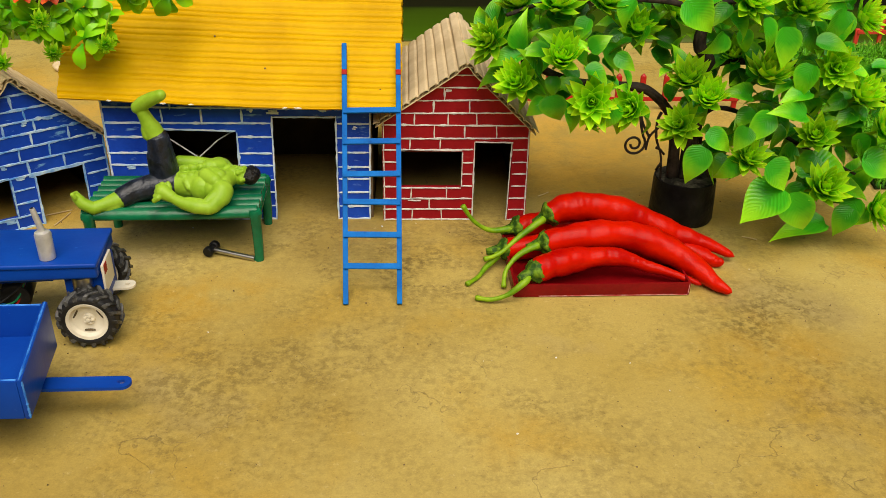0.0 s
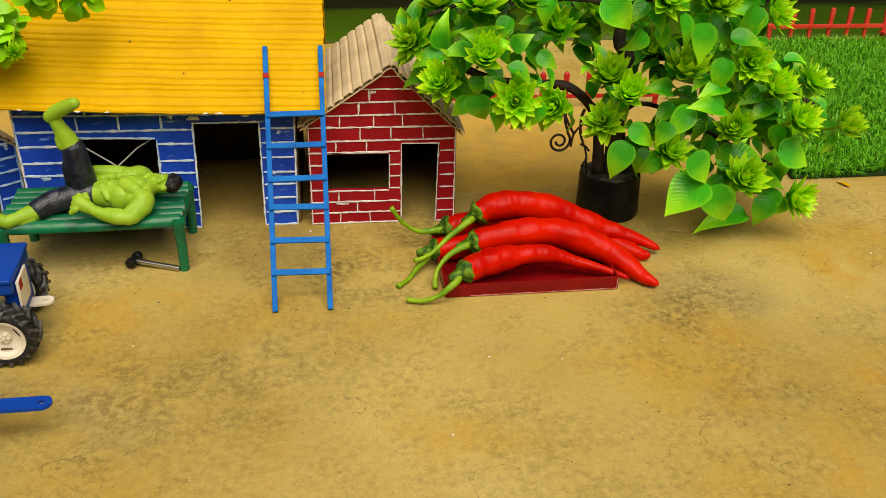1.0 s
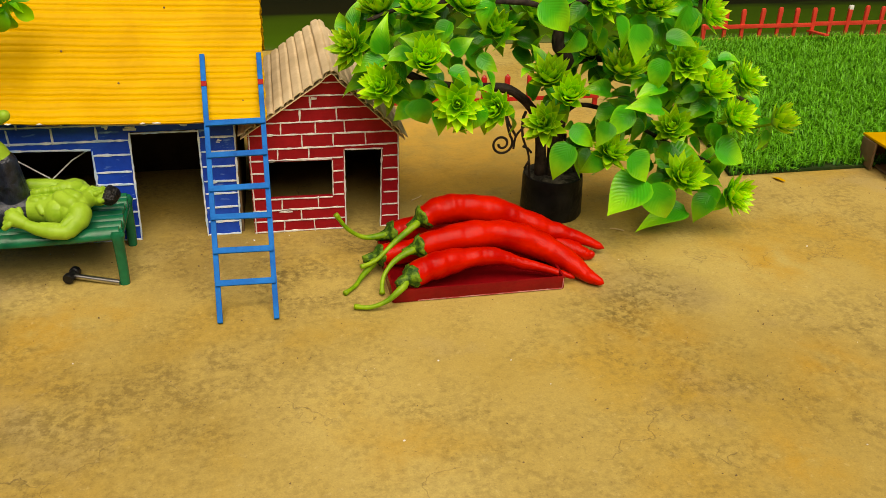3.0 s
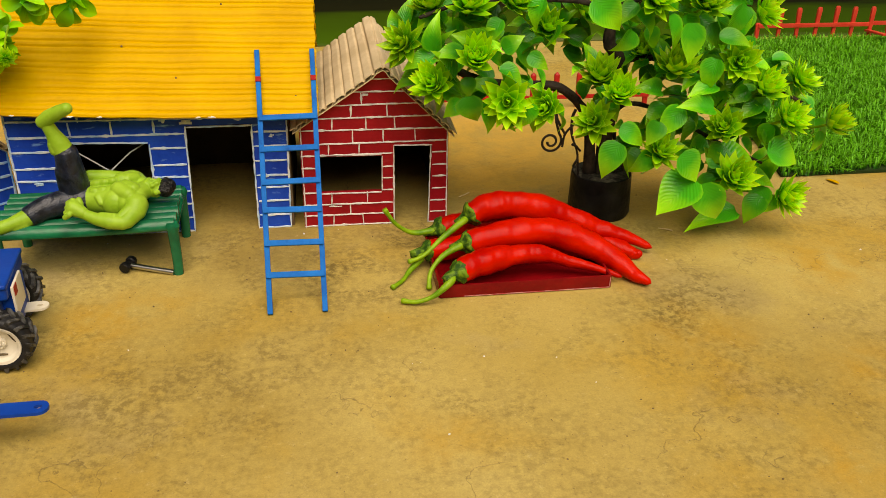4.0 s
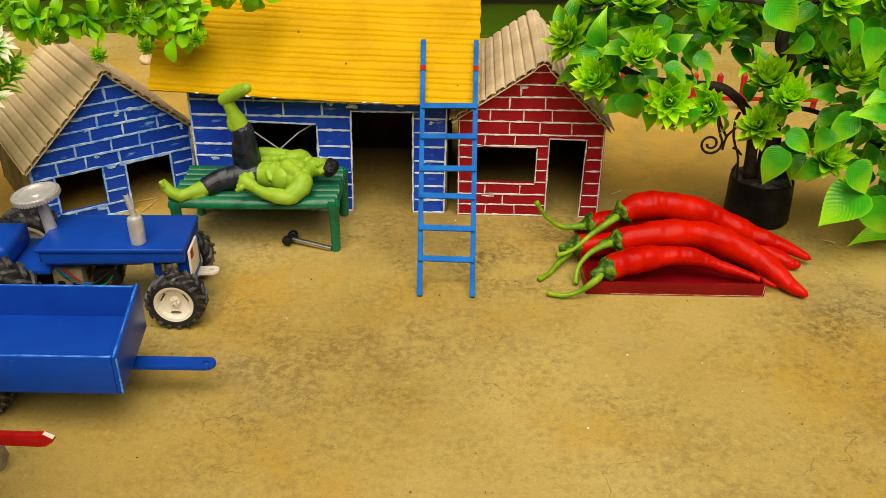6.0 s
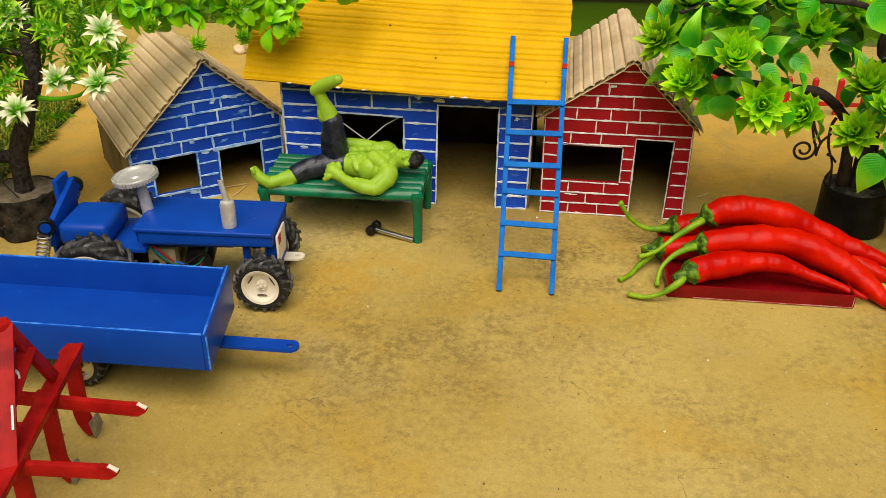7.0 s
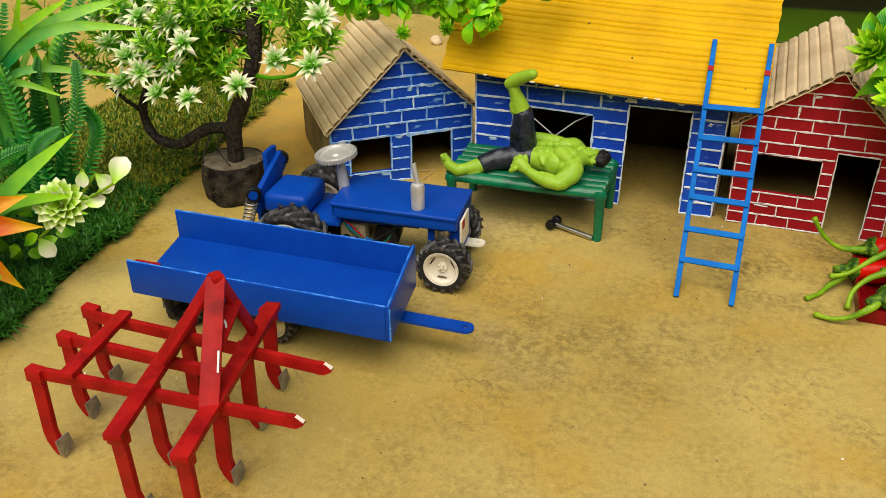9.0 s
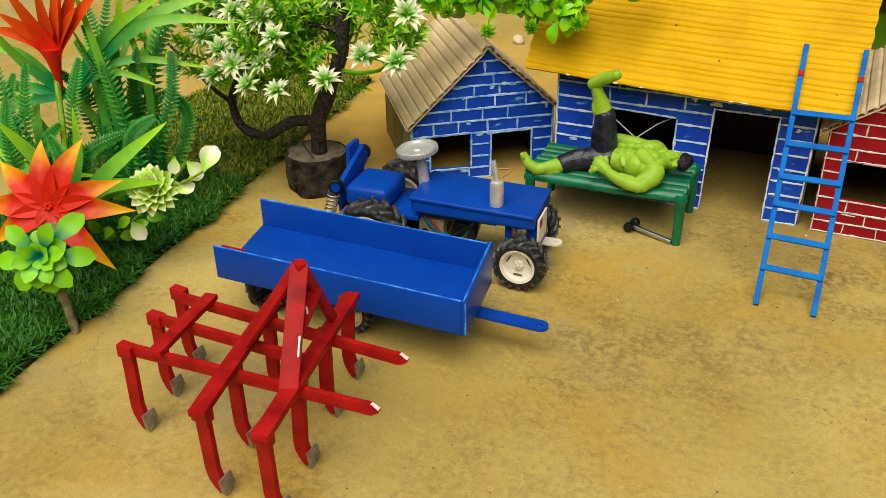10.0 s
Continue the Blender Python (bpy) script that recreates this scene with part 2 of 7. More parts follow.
SMALL_LEAF = leafy("narrow_green_leaf", (0.10, 0.38, 0.008), (0.54, 0.82, 0.040), 0.2, 1.05, 0.32, backlit=0.3, vary=(0.45, 1.75))
WHITE_TIP = leafy("white_tipped_leaf", (0.22, 0.60, 0.015), (0.97, 0.97, 0.70), 0.20, 0.62, 0.42, backlit=0.35, vary=(0.9, 1.12))
BLADE = leafy("long_green_blade", (0.002, 0.24, 0.05), (0.34, 0.68, 0.006), 0.25, 0.95, 0.38)
FERN = leafy("dark_fern_leaf", (0.004, 0.15, 0.012), (0.07, 0.40, 0.016), 0.2, 1.0, 0.42)
FLAME = leafy("orange_flower_petal", (0.66, 0.018, 0.001), (0.94, 0.56, 0.004), 0.52, 0.98, 0.5)
LILY = leafy("red_flower_petal", (0.74, 0.020, 0.004), (0.90, 0.16, 0.004), 0.5, 1.1, 0.45)
CREAM = leafy("cream_petal", (0.44, 0.70, 0.03), (0.90, 0.92, 0.60), 0.78, 1.0, 0.45)
WHITE_PETAL = leafy("white_rounded_petal", (0.42, 0.70, 0.05), (0.93, 0.93, 0.70), 0.15, 0.85, 0.4)
SLOT = surface("rim_slot_shade", (0.05, 0.035, 0.015), (0.14, 0.10, 0.05), 100, 0.7, 0.1, 400)
LUG = surface("dusty_tyre_lug", (0.010, 0.010, 0.010), (0.11, 0.11, 0.105), 160, 0.45, 0.3, 600, spec=0.4, contrast=0.25)
DUSTY_TOP = surface("dusty_dark_pot_top", (0.030, 0.027, 0.022), (0.13, 0.115, 0.085), 120, 0.9, 0.6, 500, spec=0.1, contrast=0.25, relief=0.002)
PINK_EDGE = surface("paint_worn_pale", (0.62, 0.30, 0.28), (0.45, 0.06, 0.06), 150, 0.5, 0.2, 500, contrast=0.2)
TEAL_LEAF = leafy("teal_green_leaf", (0.0, 0.24, 0.15), (0.24, 0.62, 0.01), 0.38, 0.66, 0.4)


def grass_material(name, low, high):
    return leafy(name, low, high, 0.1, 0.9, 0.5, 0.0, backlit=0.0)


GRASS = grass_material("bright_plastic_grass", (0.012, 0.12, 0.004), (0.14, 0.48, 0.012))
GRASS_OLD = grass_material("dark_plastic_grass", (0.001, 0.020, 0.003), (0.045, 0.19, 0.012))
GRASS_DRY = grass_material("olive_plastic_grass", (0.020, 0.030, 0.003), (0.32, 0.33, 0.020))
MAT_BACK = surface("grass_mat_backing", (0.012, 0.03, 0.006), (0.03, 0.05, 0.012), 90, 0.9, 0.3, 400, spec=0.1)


def concrete():
    """Old yellow-tan cement floor: broad stains, blotches, pores and hair cracks."""
    m = bpy.data.materials.new("tan_cement_floor")
    m.use_nodes = True
    nt = m.node_tree
    b = nt.nodes["Principled BSDF"]
    L = nt.links.new
    tc = nt.nodes.new("ShaderNodeTexCoord")

    def noisy(scale, detail, rough=0.55, distort=0.0):
        n = nt.nodes.new("ShaderNodeTexNoise")
        n.inputs["Scale"].default_value = scale
        n.inputs["Detail"].default_value = detail
        n.inputs["Roughness"].default_value = rough
        n.inputs["Distortion"].default_value = distort
        L(tc.outputs["Object"], n.inputs["Vector"])
        return n.outputs["Fac"]

    def span(value, lo, hi, a=0.0, c=1.0):
        r = nt.nodes.new("ShaderNodeMapRange")
        r.inputs["From Min"].default_value = lo
        r.inputs["From Max"].default_value = hi
        r.inputs["To Min"].default_value = a
        r.inputs["To Max"].default_value = c
        L(value, r.inputs["Value"])
        return r.outputs[0]

    def times(a, c):
        n = nt.nodes.new("ShaderNodeMath")
        n.operation = "MULTIPLY"
        L(a, n.inputs[0])
        if isinstance(c, float):
            n.inputs[1].default_value = c
        else:
            L(c, n.inputs[1])
        return n.outputs[0]

    def blend(fac, a, c, kind="MIX"):
        n = nt.nodes.new("ShaderNodeMix")
        n.data_type = "RGBA"
        n.blend_type = kind
        L(fac, n.inputs[0])
        for sock, v in ((n.inputs[6], a), (n.inputs[7], c)):
            if isinstance(v, tuple):
                sock.default_value = (*v, 1)
            else:
                L(v, sock)
        return n.outputs[2]

    col = blend(span(noisy(4.5, 6), 0.35, 0.65), (0.425, 0.300, 0.066), (0.535, 0.410, 0.126))
    col = blend(span(noisy(8, 7, 0.55, 0.3), 0.52, 0.66, 0.0, 0.62), col, (0.47, 0.285, 0.028))
    col = blend(span(noisy(6.3, 7, 0.6, 0.2), 0.56, 0.68, 0.0, 0.6), col, (0.40, 0.315, 0.150))
    # mottled wear, in islands with ragged edges
    isl = times(span(noisy(7.5, 7, 0.6, 0.3), 0.42, 0.60, 0.25, 1.0), span(noisy(30, 8, 0.65, 0.2), 0.42, 0.60, 0.25, 1.0))
    mott = span(noisy(190, 8, 0.70, 0.1), 0.44, 0.59)
    col = blend(times(times(isl, mott), 0.68), col, (0.195, 0.135, 0.034))
    smear = times(span(noisy(16, 9, 0.7, 0.5), 0.50, 0.66), span(noisy(230, 7, 0.7, 0.2), 0.47, 0.60))
    col = blend(times(smear, 0.42), col, (0.23, 0.165, 0.045))
    # broad brown discolouring; the last zone also stands for light falling off
    for px_, py_, r_, k_ in ((-0.13, 0.42, 0.17, 0.22), (0.11, 0.63, 0.14, 0.22), (0.24, 0.47, 0.11, 0.34), (-0.10, 0.62, 0.11, 0.55), (0.33, 0.40, 0.12, 0.12), (-0.44, 0.20, 0.16, 0.34)):
        vm = nt.nodes.new("ShaderNodeVectorMath")
        vm.operation = "DISTANCE"
        vm.inputs[1].default_value = (px_, py_, 0)
        L(tc.outputs["Object"], vm.inputs[0])
        f = times(span(vm.outputs["Value"], r_, 0.0), span(noisy(14, 9, 0.65, 0.3), 0.36, 0.60))
        col = blend(times(f, k_ * 1.6), col, (0.255, 0.172, 0.040))
    # worn dark patches of the floor
    for px_, py_, r_, k_ in ((-0.150, 0.430, 0.095, 0.42), (-0.130, 0.390, 0.085, 0.42), (-0.185, 0.425, 0.06, 0.45), (-0.07, 0.45, 0.08, 0.55), (0.200, 0.467, 0.055, 0.95), (0.236, 0.495, 0.050, 0.9), (-0.02, 0.545, 0.06, 0.9), (-0.045, 0.575, 0.045, 0.9), (0.225, 0.385, 0.055, 0.7),
                             (0.355, 0.430, 0.085, 0.6), (0.302, 0.342, 0.060, 0.7), (-0.21, 0.570, 0.07, 0.5), (-0.12, 0.600, 0.06, 0.8), (0.03, 0.615, 0.05, 0.95), (-0.305, 0.575, 0.05, 0.9), (0.140, 0.665, 0.06, 0.7), (0.10, 0.745, 0.08, 0.4), (0.200, 0.610, 0.06, 0.7), (0.08, 0.33, 0.09, 0.4), (-0.20, 0.27, 0.08, 0.4)):
        vm = nt.nodes.new("ShaderNodeVectorMath")
        vm.operation = "DISTANCE"
        vm.inputs[1].default_value = (px_, py_, 0)
        L(tc.outputs["Object"], vm.inputs[0])
        f = span(vm.outputs["Value"], r_, r_ * 0.15)
        f = times(times(f, span(noisy(165, 8, 0.70, 0.1), 0.42, 0.57)), span(noisy(36, 8, 0.65, 0.2), 0.38, 0.56))
        col = blend(times(f, k_ * 0.95), col, (0.150, 0.100, 0.024))
    # rusty yellow stains
    for px_, py_, r_, k_ in ((0.212, 0.433, 0.06, 0.6), (0.35, 0.528, 0.06, 0.8), (0.242, 0.305, 0.035, 0.9), (0.309, 0.383, 0.05, 0.7), (0.024, 0.352, 0.035, 0.6), (-0.198, 0.506, 0.05, 0.8), (-0.16, 0.52, 0.04, 0.6), (0.14, 0.74, 0.10, 0.6), (0.27, 0.66, 0.09, 0.5), (-0.44, 0.66, 0.10, 0.7), (-0.42, 0.55, 0.08, 0.6)):
        vm = nt.nodes.new("ShaderNodeVectorMath")
        vm.operation = "DISTANCE"
        vm.inputs[1].default_value = (px_, py_, 0)
        L(tc.outputs["Object"], vm.inputs[0])
        f = times(span(vm.outputs["Value"], r_, r_ * 0.1), span(noisy(28, 9, 0.65, 0.2), 0.38, 0.62))
        col = blend(times(f, k_), col, (0.48, 0.265, 0.016))
    # warmer cement beyond the houses, coloured brighter to offset the shade there
    for px_, py_, r_, k_ in ((0.17, 0.80, 0.20, 0.75), (0.30, 0.68, 0.10, 0.5), (-0.43, 0.66, 0.16, 0.6), (-0.60, 0.80, 0.30, 0.6), (-0.45, 0.90, 0.25, 0.6)):
        vm = nt.nodes.new("ShaderNodeVectorMath")
        vm.operation = "DISTANCE"
        vm.inputs[1].default_value = (px_, py_, 0)
        L(tc.outputs["Object"], vm.inputs[0])
        f = times(span(vm.outputs["Value"], r_, r_ * 0.5), span(noisy(22, 9, 0.65, 0.3), 0.36, 0.60, 0.2, 1.0))
        col = blend(times(f, k_), col, (0.66, 0.39, 0.060))
    pores = span(noisy(330, 5, 0.7), 0.60, 0.68)
    col = blend(times(pores, 0.55), col, (0.16, 0.105, 0.04))
    pale = span(noisy(160, 5, 0.7), 0.60, 0.78)
    col = blend(times(pale, 0.5), col, (0.70, 0.56, 0.27))
    vo = nt.nodes.new("ShaderNodeTexVoronoi")
    vo.feature = "DISTANCE_TO_EDGE"
    vo.inputs["Scale"].default_value = 6.5
    warp = nt.nodes.new("ShaderNodeTexNoise")
    warp.inputs["Scale"].default_value = 18
    warp.inputs["Detail"].default_value = 6
    L(tc.outputs["Object"], warp.inputs["Vector"])
    va = nt.nodes.new("ShaderNodeVectorMath")
    va.operation = "MULTIPLY_ADD"
    va.inputs[1].default_value = (0.14, 0.14, 0.14)
    L(warp.outputs["Color"], va.inputs[0])
    L(tc.outputs["Object"], va.inputs[2])
    L(va.outputs[0], vo.inputs["Vector"])
    crack = times(span(vo.outputs["Distance"], 0.0055, 0.0), span(noisy(9, 3), 0.50, 0.58))
    col = blend(times(crack, 0.55), col, (0.13, 0.085, 0.03))
    hv = nt.nodes.new("ShaderNodeHueSaturation")
    L(col, hv.inputs["Color"])
    L(span(noisy(700, 3, 0.8), 0.3, 0.7, 0.88, 1.12), hv.inputs["Value"])
    L(hv.outputs[0], b.inputs["Base Color"])
    b.inputs["Roughness"].default_value = 0.62
    b.inputs["Specular IOR Level"].default_value = 0.3
    bp = nt.nodes.new("ShaderNodeBump")
    bp.inputs["Strength"].default_value = 0.35
    bp.inputs["Distance"].default_value = 0.001
    L(noisy(220, 8, 0.7), bp.inputs["Height"])
    bp2 = nt.nodes.new("ShaderNodeBump")
    bp2.inputs["Strength"].default_value = 0.4
    bp2.inputs["Distance"].default_value = 0.001
    bp2.invert = True
    L(crack, bp2.inputs["Height"])
    L(bp.outputs[0], bp2.inputs["Normal"])
    L(bp2.outputs[0], b.inputs["Normal"])
    return m


CEMENT = concrete()


# ---- building tools ----
def thing(name, m, label, category, group="", kind=""):
    """An Empty at the thing's base, which parents its parts."""
    ob = new(name)
    ob.empty_display_size = 0.01
    ob.matrix_world = m
    return tagged(ob, label, category, group, kind)


def finish(bm, smooth=None):
    me = bpy.data.meshes.new("mesh")
    bmesh.ops.recalc_face_normals(bm, faces=bm.faces)
    if smooth is not None:
        for f in bm.faces:
            f.smooth = True
        for e in bm.edges:
            if len(e.link_faces) == 2 and e.calc_face_angle() > radians(smooth):
                e.smooth = False
    bm.to_mesh(me)
    bm.free()
    return me


def part(name, data, material, parent, label="", m=None, smooth=40):
    """One mesh object under a thing or a part."""
    if isinstance(data, bmesh.types.BMesh):
        data = finish(data, smooth)
    if material is not None and not data.materials:
        data.materials.append(material)
    ob = new(name, data)
    ob.parent = parent
    if m is not None:
        ob.matrix_basis = m
    return tagged(ob, label)


def box(bm, x0, x1, y0, y1, z0, z1, bevel=0.0, m=None, seg=2, profile=0.6):
    vs = [bm.verts.new((x, y, z)) for z in (z0, z1) for x, y in ((x0, y0), (x1, y0), (x1, y1), (x0, y1))]
    if m is not None:
        for v in vs:
            v.co = m @ v.co
    fs = [bm.faces.new([vs[i] for i in q]) for q in ((3, 2, 1, 0), (4, 5, 6, 7), (0, 1, 5, 4), (1, 2, 6, 5), (2, 3, 7, 6), (3, 0, 4, 7))]
    if bevel:
        es = list({e for f in fs for e in f.edges})
        bmesh.ops.bevel(bm, geom=es, offset=bevel, segments=seg, profile=profile, affect="EDGES")
    return bm


def block(x0, x1, y0, y1, z0, z1, bevel=0.0006):
    return box(bmesh.new(), x0, x1, y0, y1, z0, z1, bevel)


def beam(bm, a, b, w, h, bevel=0.0004, up=(0, 0, 1)):
    """A flat bar from a to b, w wide and h high."""
    a, b = Vector(a), Vector(b)
    d = (b - a).normalized()
    s = d.cross(Vector(up)).normalized()
    n = s.cross(d)
    m = Matrix((( d.x, s.x, n.x, a.x), (d.y, s.y, n.y, a.y), (d.z, s.z, n.z, a.z), (0, 0, 0, 1)))
    return box(bm, 0, (b - a).length, -w / 2, w / 2, -h / 2, h / 2, bevel, m)


def tube(bm, pts, radii, seg=10, squash=1.0, wob=0.0, rng=random, grain=0.0):
    """A swept round form through pts, closed at both ends."""
    pts = [Vector(p) for p in pts]
    if not isinstance(radii, (list, tuple)):
        radii = [radii] * len(pts)
    rings, side = [], None
    for i, p in enumerate(pts):
        d = (pts[min(i + 1, len(pts) - 1)] - pts[max(i - 1, 0)]).normalized()
        if side is None:
            side = d.orthogonal().normalized()
        side = (side - d * side.dot(d)).normalized()
        up = d.cross(side)
        ring = []
        for k in range(seg):
            a = 2 * math.pi * k / seg
            r = radii[i] * (1 + wob * (rng.random() - 0.5))
            if grain:  # ridges along the length
                r *= 1 + grain * noise.noise((9 * math.cos(a) + 5, 9 * math.sin(a), i * 0.16))
            ring.append(bm.verts.new(p + side * math.cos(a) * r + up * math.sin(a) * r * squash))
        rings.append(ring)
    for r0, r1 in zip(rings, rings[1:]):
        for k in range(seg):
            bm.faces.new((r0[k], r0[(k + 1) % seg], r1[(k + 1) % seg], r1[k]))
    bm.faces.new(rings[0][::-1])
    bm.faces.new(rings[-1])
    return bm


def spline(ctrl, n):
    """A smooth run of n points through the control points."""
    ctrl = [Vector(c) for c in ctrl]
    out = []
    for i in range(n):
        s = i / (n - 1) * (len(ctrl) - 1)
        k = min(int(s), len(ctrl) - 2)
        t = s - k
        p0, p1, p2, p3 = ctrl[max(k - 1, 0)], ctrl[k], ctrl[k + 1], ctrl[min(k + 2, len(ctrl) - 1)]
        out.append(0.5 * (2 * p1 + (p2 - p0) * t + (2 * p0 - 5 * p1 + 4 * p2 - p3) * t * t + (3 * p1 - p0 - 3 * p2 + p3) * t ** 3))
    return out


def lathe(bm, profile, seg=32, m=None):
    """A form turned about z from (radius, height) pairs."""
    rings = []
    for r, z in profile:
        if r < 1e-6:
            v = bm.verts.new((0, 0, z))
            if m is not None:
                v.co = m @ v.co
            rings.append([v])
            continue
        ring = []
        for k in range(seg):
            v = bm.verts.new((r * math.cos(2 * math.pi * k / seg), r * math.sin(2 * math.pi * k / seg), z))
            if m is not None:
                v.co = m @ v.co
            ring.append(v)
        rings.append(ring)
    for a, b in zip(rings, rings[1:]):
        for k in range(seg):
            k2 = (k + 1) % seg
            if len(a) == 1 and len(b) > 1:
                bm.faces.new((a[0], b[k], b[k2]))
            elif len(b) == 1 and len(a) > 1:
                bm.faces.new((a[k], a[k2], b[0]))
            elif len(a) > 1:
                bm.faces.new((a[k], a[k2], b[k2], b[k]))
    return bm


def panel(outline, holes, depth):
    """A flat board in x-z with openings through it; its face lies at y = 0 and its back at y = depth."""
    bm = bmesh.new()
    edges = []
    for loop in (outline, *holes):
        vs = [bm.verts.new((x, 0, z)) for x, z in loop]
        edges += [bm.edges.new((vs[i], vs[(i + 1) % len(vs)])) for i in range(len(vs))]
    bmesh.ops.triangle_fill(bm, use_beauty=True, use_dissolve=False, edges=edges)
    back = bmesh.ops.extrude_face_region(bm, geom=list(bm.faces))
    for v in (g for g in back["geom"] if isinstance(g, bmesh.types.BMVert)):
        v.co.y += depth
    return bm


def stroke(verts, faces, a, b, w, rng, y=-0.0007):
    """A hand-painted line from a to b in x-z, uneven in width, slightly proud."""
    a, b = Vector((a[0], a[1])), Vector((b[0], b[1]))
    n = max(3, int((b - a).length / 0.0035) + 1)
    d = (b - a).normalized()
    s = Vector((-d.y, d.x))
    base = len(verts)
    drift = rng.uniform(-0.0005, 0.0005)
    for i in range(n):
        p = a.lerp(b, i / (n - 1)) + s * (drift + rng.uniform(-0.00016, 0.00016))
        hw = w / 2 * rng.uniform(0.55, 1.25) * (0.6 if i in (0, n - 1) else 1)
        if rng.random() < 0.08:
            hw *= rng.uniform(1.3, 1.7)
        verts += [(p.x + s.x * hw, 0.0, p.y + s.y * hw), (p.x + s.x * hw * 0.7, y, p.y + s.y * hw * 0.7), (p.x - s.x * hw * 0.7, y, p.y - s.y * hw * 0.7), (p.x - s.x * hw, 0.0, p.y - s.y * hw)]
    for i in range(n - 1):
        q = base + i * 4
        for k in range(3):
            faces.append((q + k, q + k + 1, q + k + 5, q + k + 4))


def inside(poly, x, z):
    hit, j = False, len(poly) - 1
    for i in range(len(poly)):
        (xi, zi), (xj, zj) = poly[i], poly[j]
        if (zi > z) != (zj > z) and x < (xj - xi) * (z - zi) / (zj - zi) + xi:
            hit = not hit
        j = i
    return hit


def brick_lines(outline, holes, row, brick, w, seed, drop=0.0, dabs=0):
    """Painted mortar: level lines, staggered uprights and an edge line round every opening."""
    rng = random.Random(seed)
    verts, faces = [], []
    free = lambda x, z: inside(outline, x, z) and not any(inside(h, x, z) for h in holes)
    xs = [p[0] for p in outline]
    zs = [p[1] for p in outline]
    z, k = min(zs) + row * 0.95, 0
    step = 0.0015
    levels = [min(zs)]
    while z < max(zs) - 0.003:
        x, run = min(xs), None
        tilt = rng.uniform(-0.008, 0.008)
        while x <= max(xs) + step:
            ok = free(x, z)
            if ok and run is None:
                run = x
            if not ok and run is not None:
                if x - run > 0.004 and rng.random() > drop:
                    stroke(verts, faces, (run, z + tilt * run), (x - step, z + tilt * x), w, rng)
                run = None
            x += step
        levels.append(z)
        z += row * rng.uniform(0.9, 1.1)
    for k, (z0, z1) in enumerate(zip(levels, levels[1:] + [max(zs)])):
        x = min(xs) + brick * (0.45 if k % 2 else 0.95) + rng.uniform(-0.004, 0.004)
        while x < max(xs):
            zm = (z0 + z1) / 2
            if free(x, z0 + 0.001) and free(x, z1 - 0.001) and free(x - 0.017, zm) and free(x + 0.017, zm):
                stroke(verts, faces, (x, z0), (x + rng.uniform(-0.0008, 0.0008), z1), w, rng)
            x += brick * rng.uniform(0.85, 1.15)
    for loop in (outline, *holes):
        c = Vector((sum(p[0] for p in loop) / len(loop), sum(p[1] for p in loop) / len(loop)))
        for i in range(len(loop)):
            a, b = Vector(loop[i]), Vector(loop[(i + 1) % len(loop)])
            k = 0.0007 if loop is outline else -0.0008
            n = Vector((-(b - a).y, (b - a).x)).normalized()
            if n.dot(c - a) < 0:
                n = -n
            stroke(verts, faces, a + n * k, b + n * k, w * 0.9, rng)
    for k in range(dabs):  # thick smears where the brush was pressed
        x, z = rng.uniform(min(xs), max(xs)), rng.choice(levels[1:]) - row * rng.uniform(0.08, 0.30)
        long = rng.uniform(0.005, 0.013)
        if free(x - 0.003, z - 0.002) and free(x + long + 0.003, z + 0.002):
            for q in range(3):
                stroke(verts, faces, (x + rng.uniform(0, 0.003), z + q * 0.0009), (x + long * rng.uniform(0.6, 1.0), z + q * 0.0009 + rng.uniform(-0.0006, 0.0006)), w * 0.9, rng, -0.0005 - 0.0001 * q)
    me = bpy.data.meshes.new("mesh")
    me.from_pydata(verts, [], faces)
    return me


def corrugated(rows, cols, at_point, thick, pitch, amp, groove=False, sharp=5):
    """A corrugated sheet: at_point(u, v) gives place and normal on the plain sheet; grooved paint or plain waves."""
    bm = bmesh.new()
    for layer in (0, 1):
        grid = []
        for i in range(rows + 1):
            line = []
            for j in range(cols + 1):
                p, n, s = at_point(i / rows, j / cols)
                wave = math.sin(2 * math.pi * s / pitch)
                if groove:
                    wave = 0.8 - 1.8 * abs(math.cos(math.pi * s / pitch)) ** sharp
                h = amp * wave - layer * thick
                line.append(bm.verts.new(p + n * h))
            grid.append(line)
        for i in range(rows):
            for j in range(cols):
                q = (grid[i][j], grid[i][j + 1], grid[i + 1][j + 1], grid[i + 1][j])
                bm.faces.new(q if layer == 0 else q[::-1])
        if layer == 0:
            top = grid
    for a, b in ((top[0], grid[0]), (top[-1], grid[-1]), ([r[0] for r in top], [r[0] for r in grid]), ([r[-1] for r in top], [r[-1] for r in grid])):
        for k in range(len(a) - 1):
            bm.faces.new((a[k], a[k + 1], b[k + 1], b[k]))
    return bm


def aim(p, d, spin=0.0, s=1.0):
    """A pose at p whose z axis points along d."""
    q = Vector(d).normalized().to_track_quat("Z", "Y").to_matrix().to_4x4()
    return Matrix.Translation(p) @ q @ Matrix.Rotation(spin, 4, "Z") @ Matrix.Scale(s, 4)

# ---- setting ----
bm = bmesh.new()
bmesh.ops.create_grid(bm, x_segments=40, y_segments=40, size=6.0)
ground = new("ground", finish(bm))
ground.data.materials.append(CEMENT)
tagged(ground, "stained yellow-tan cement floor with hair cracks", "ground", kind="structure")


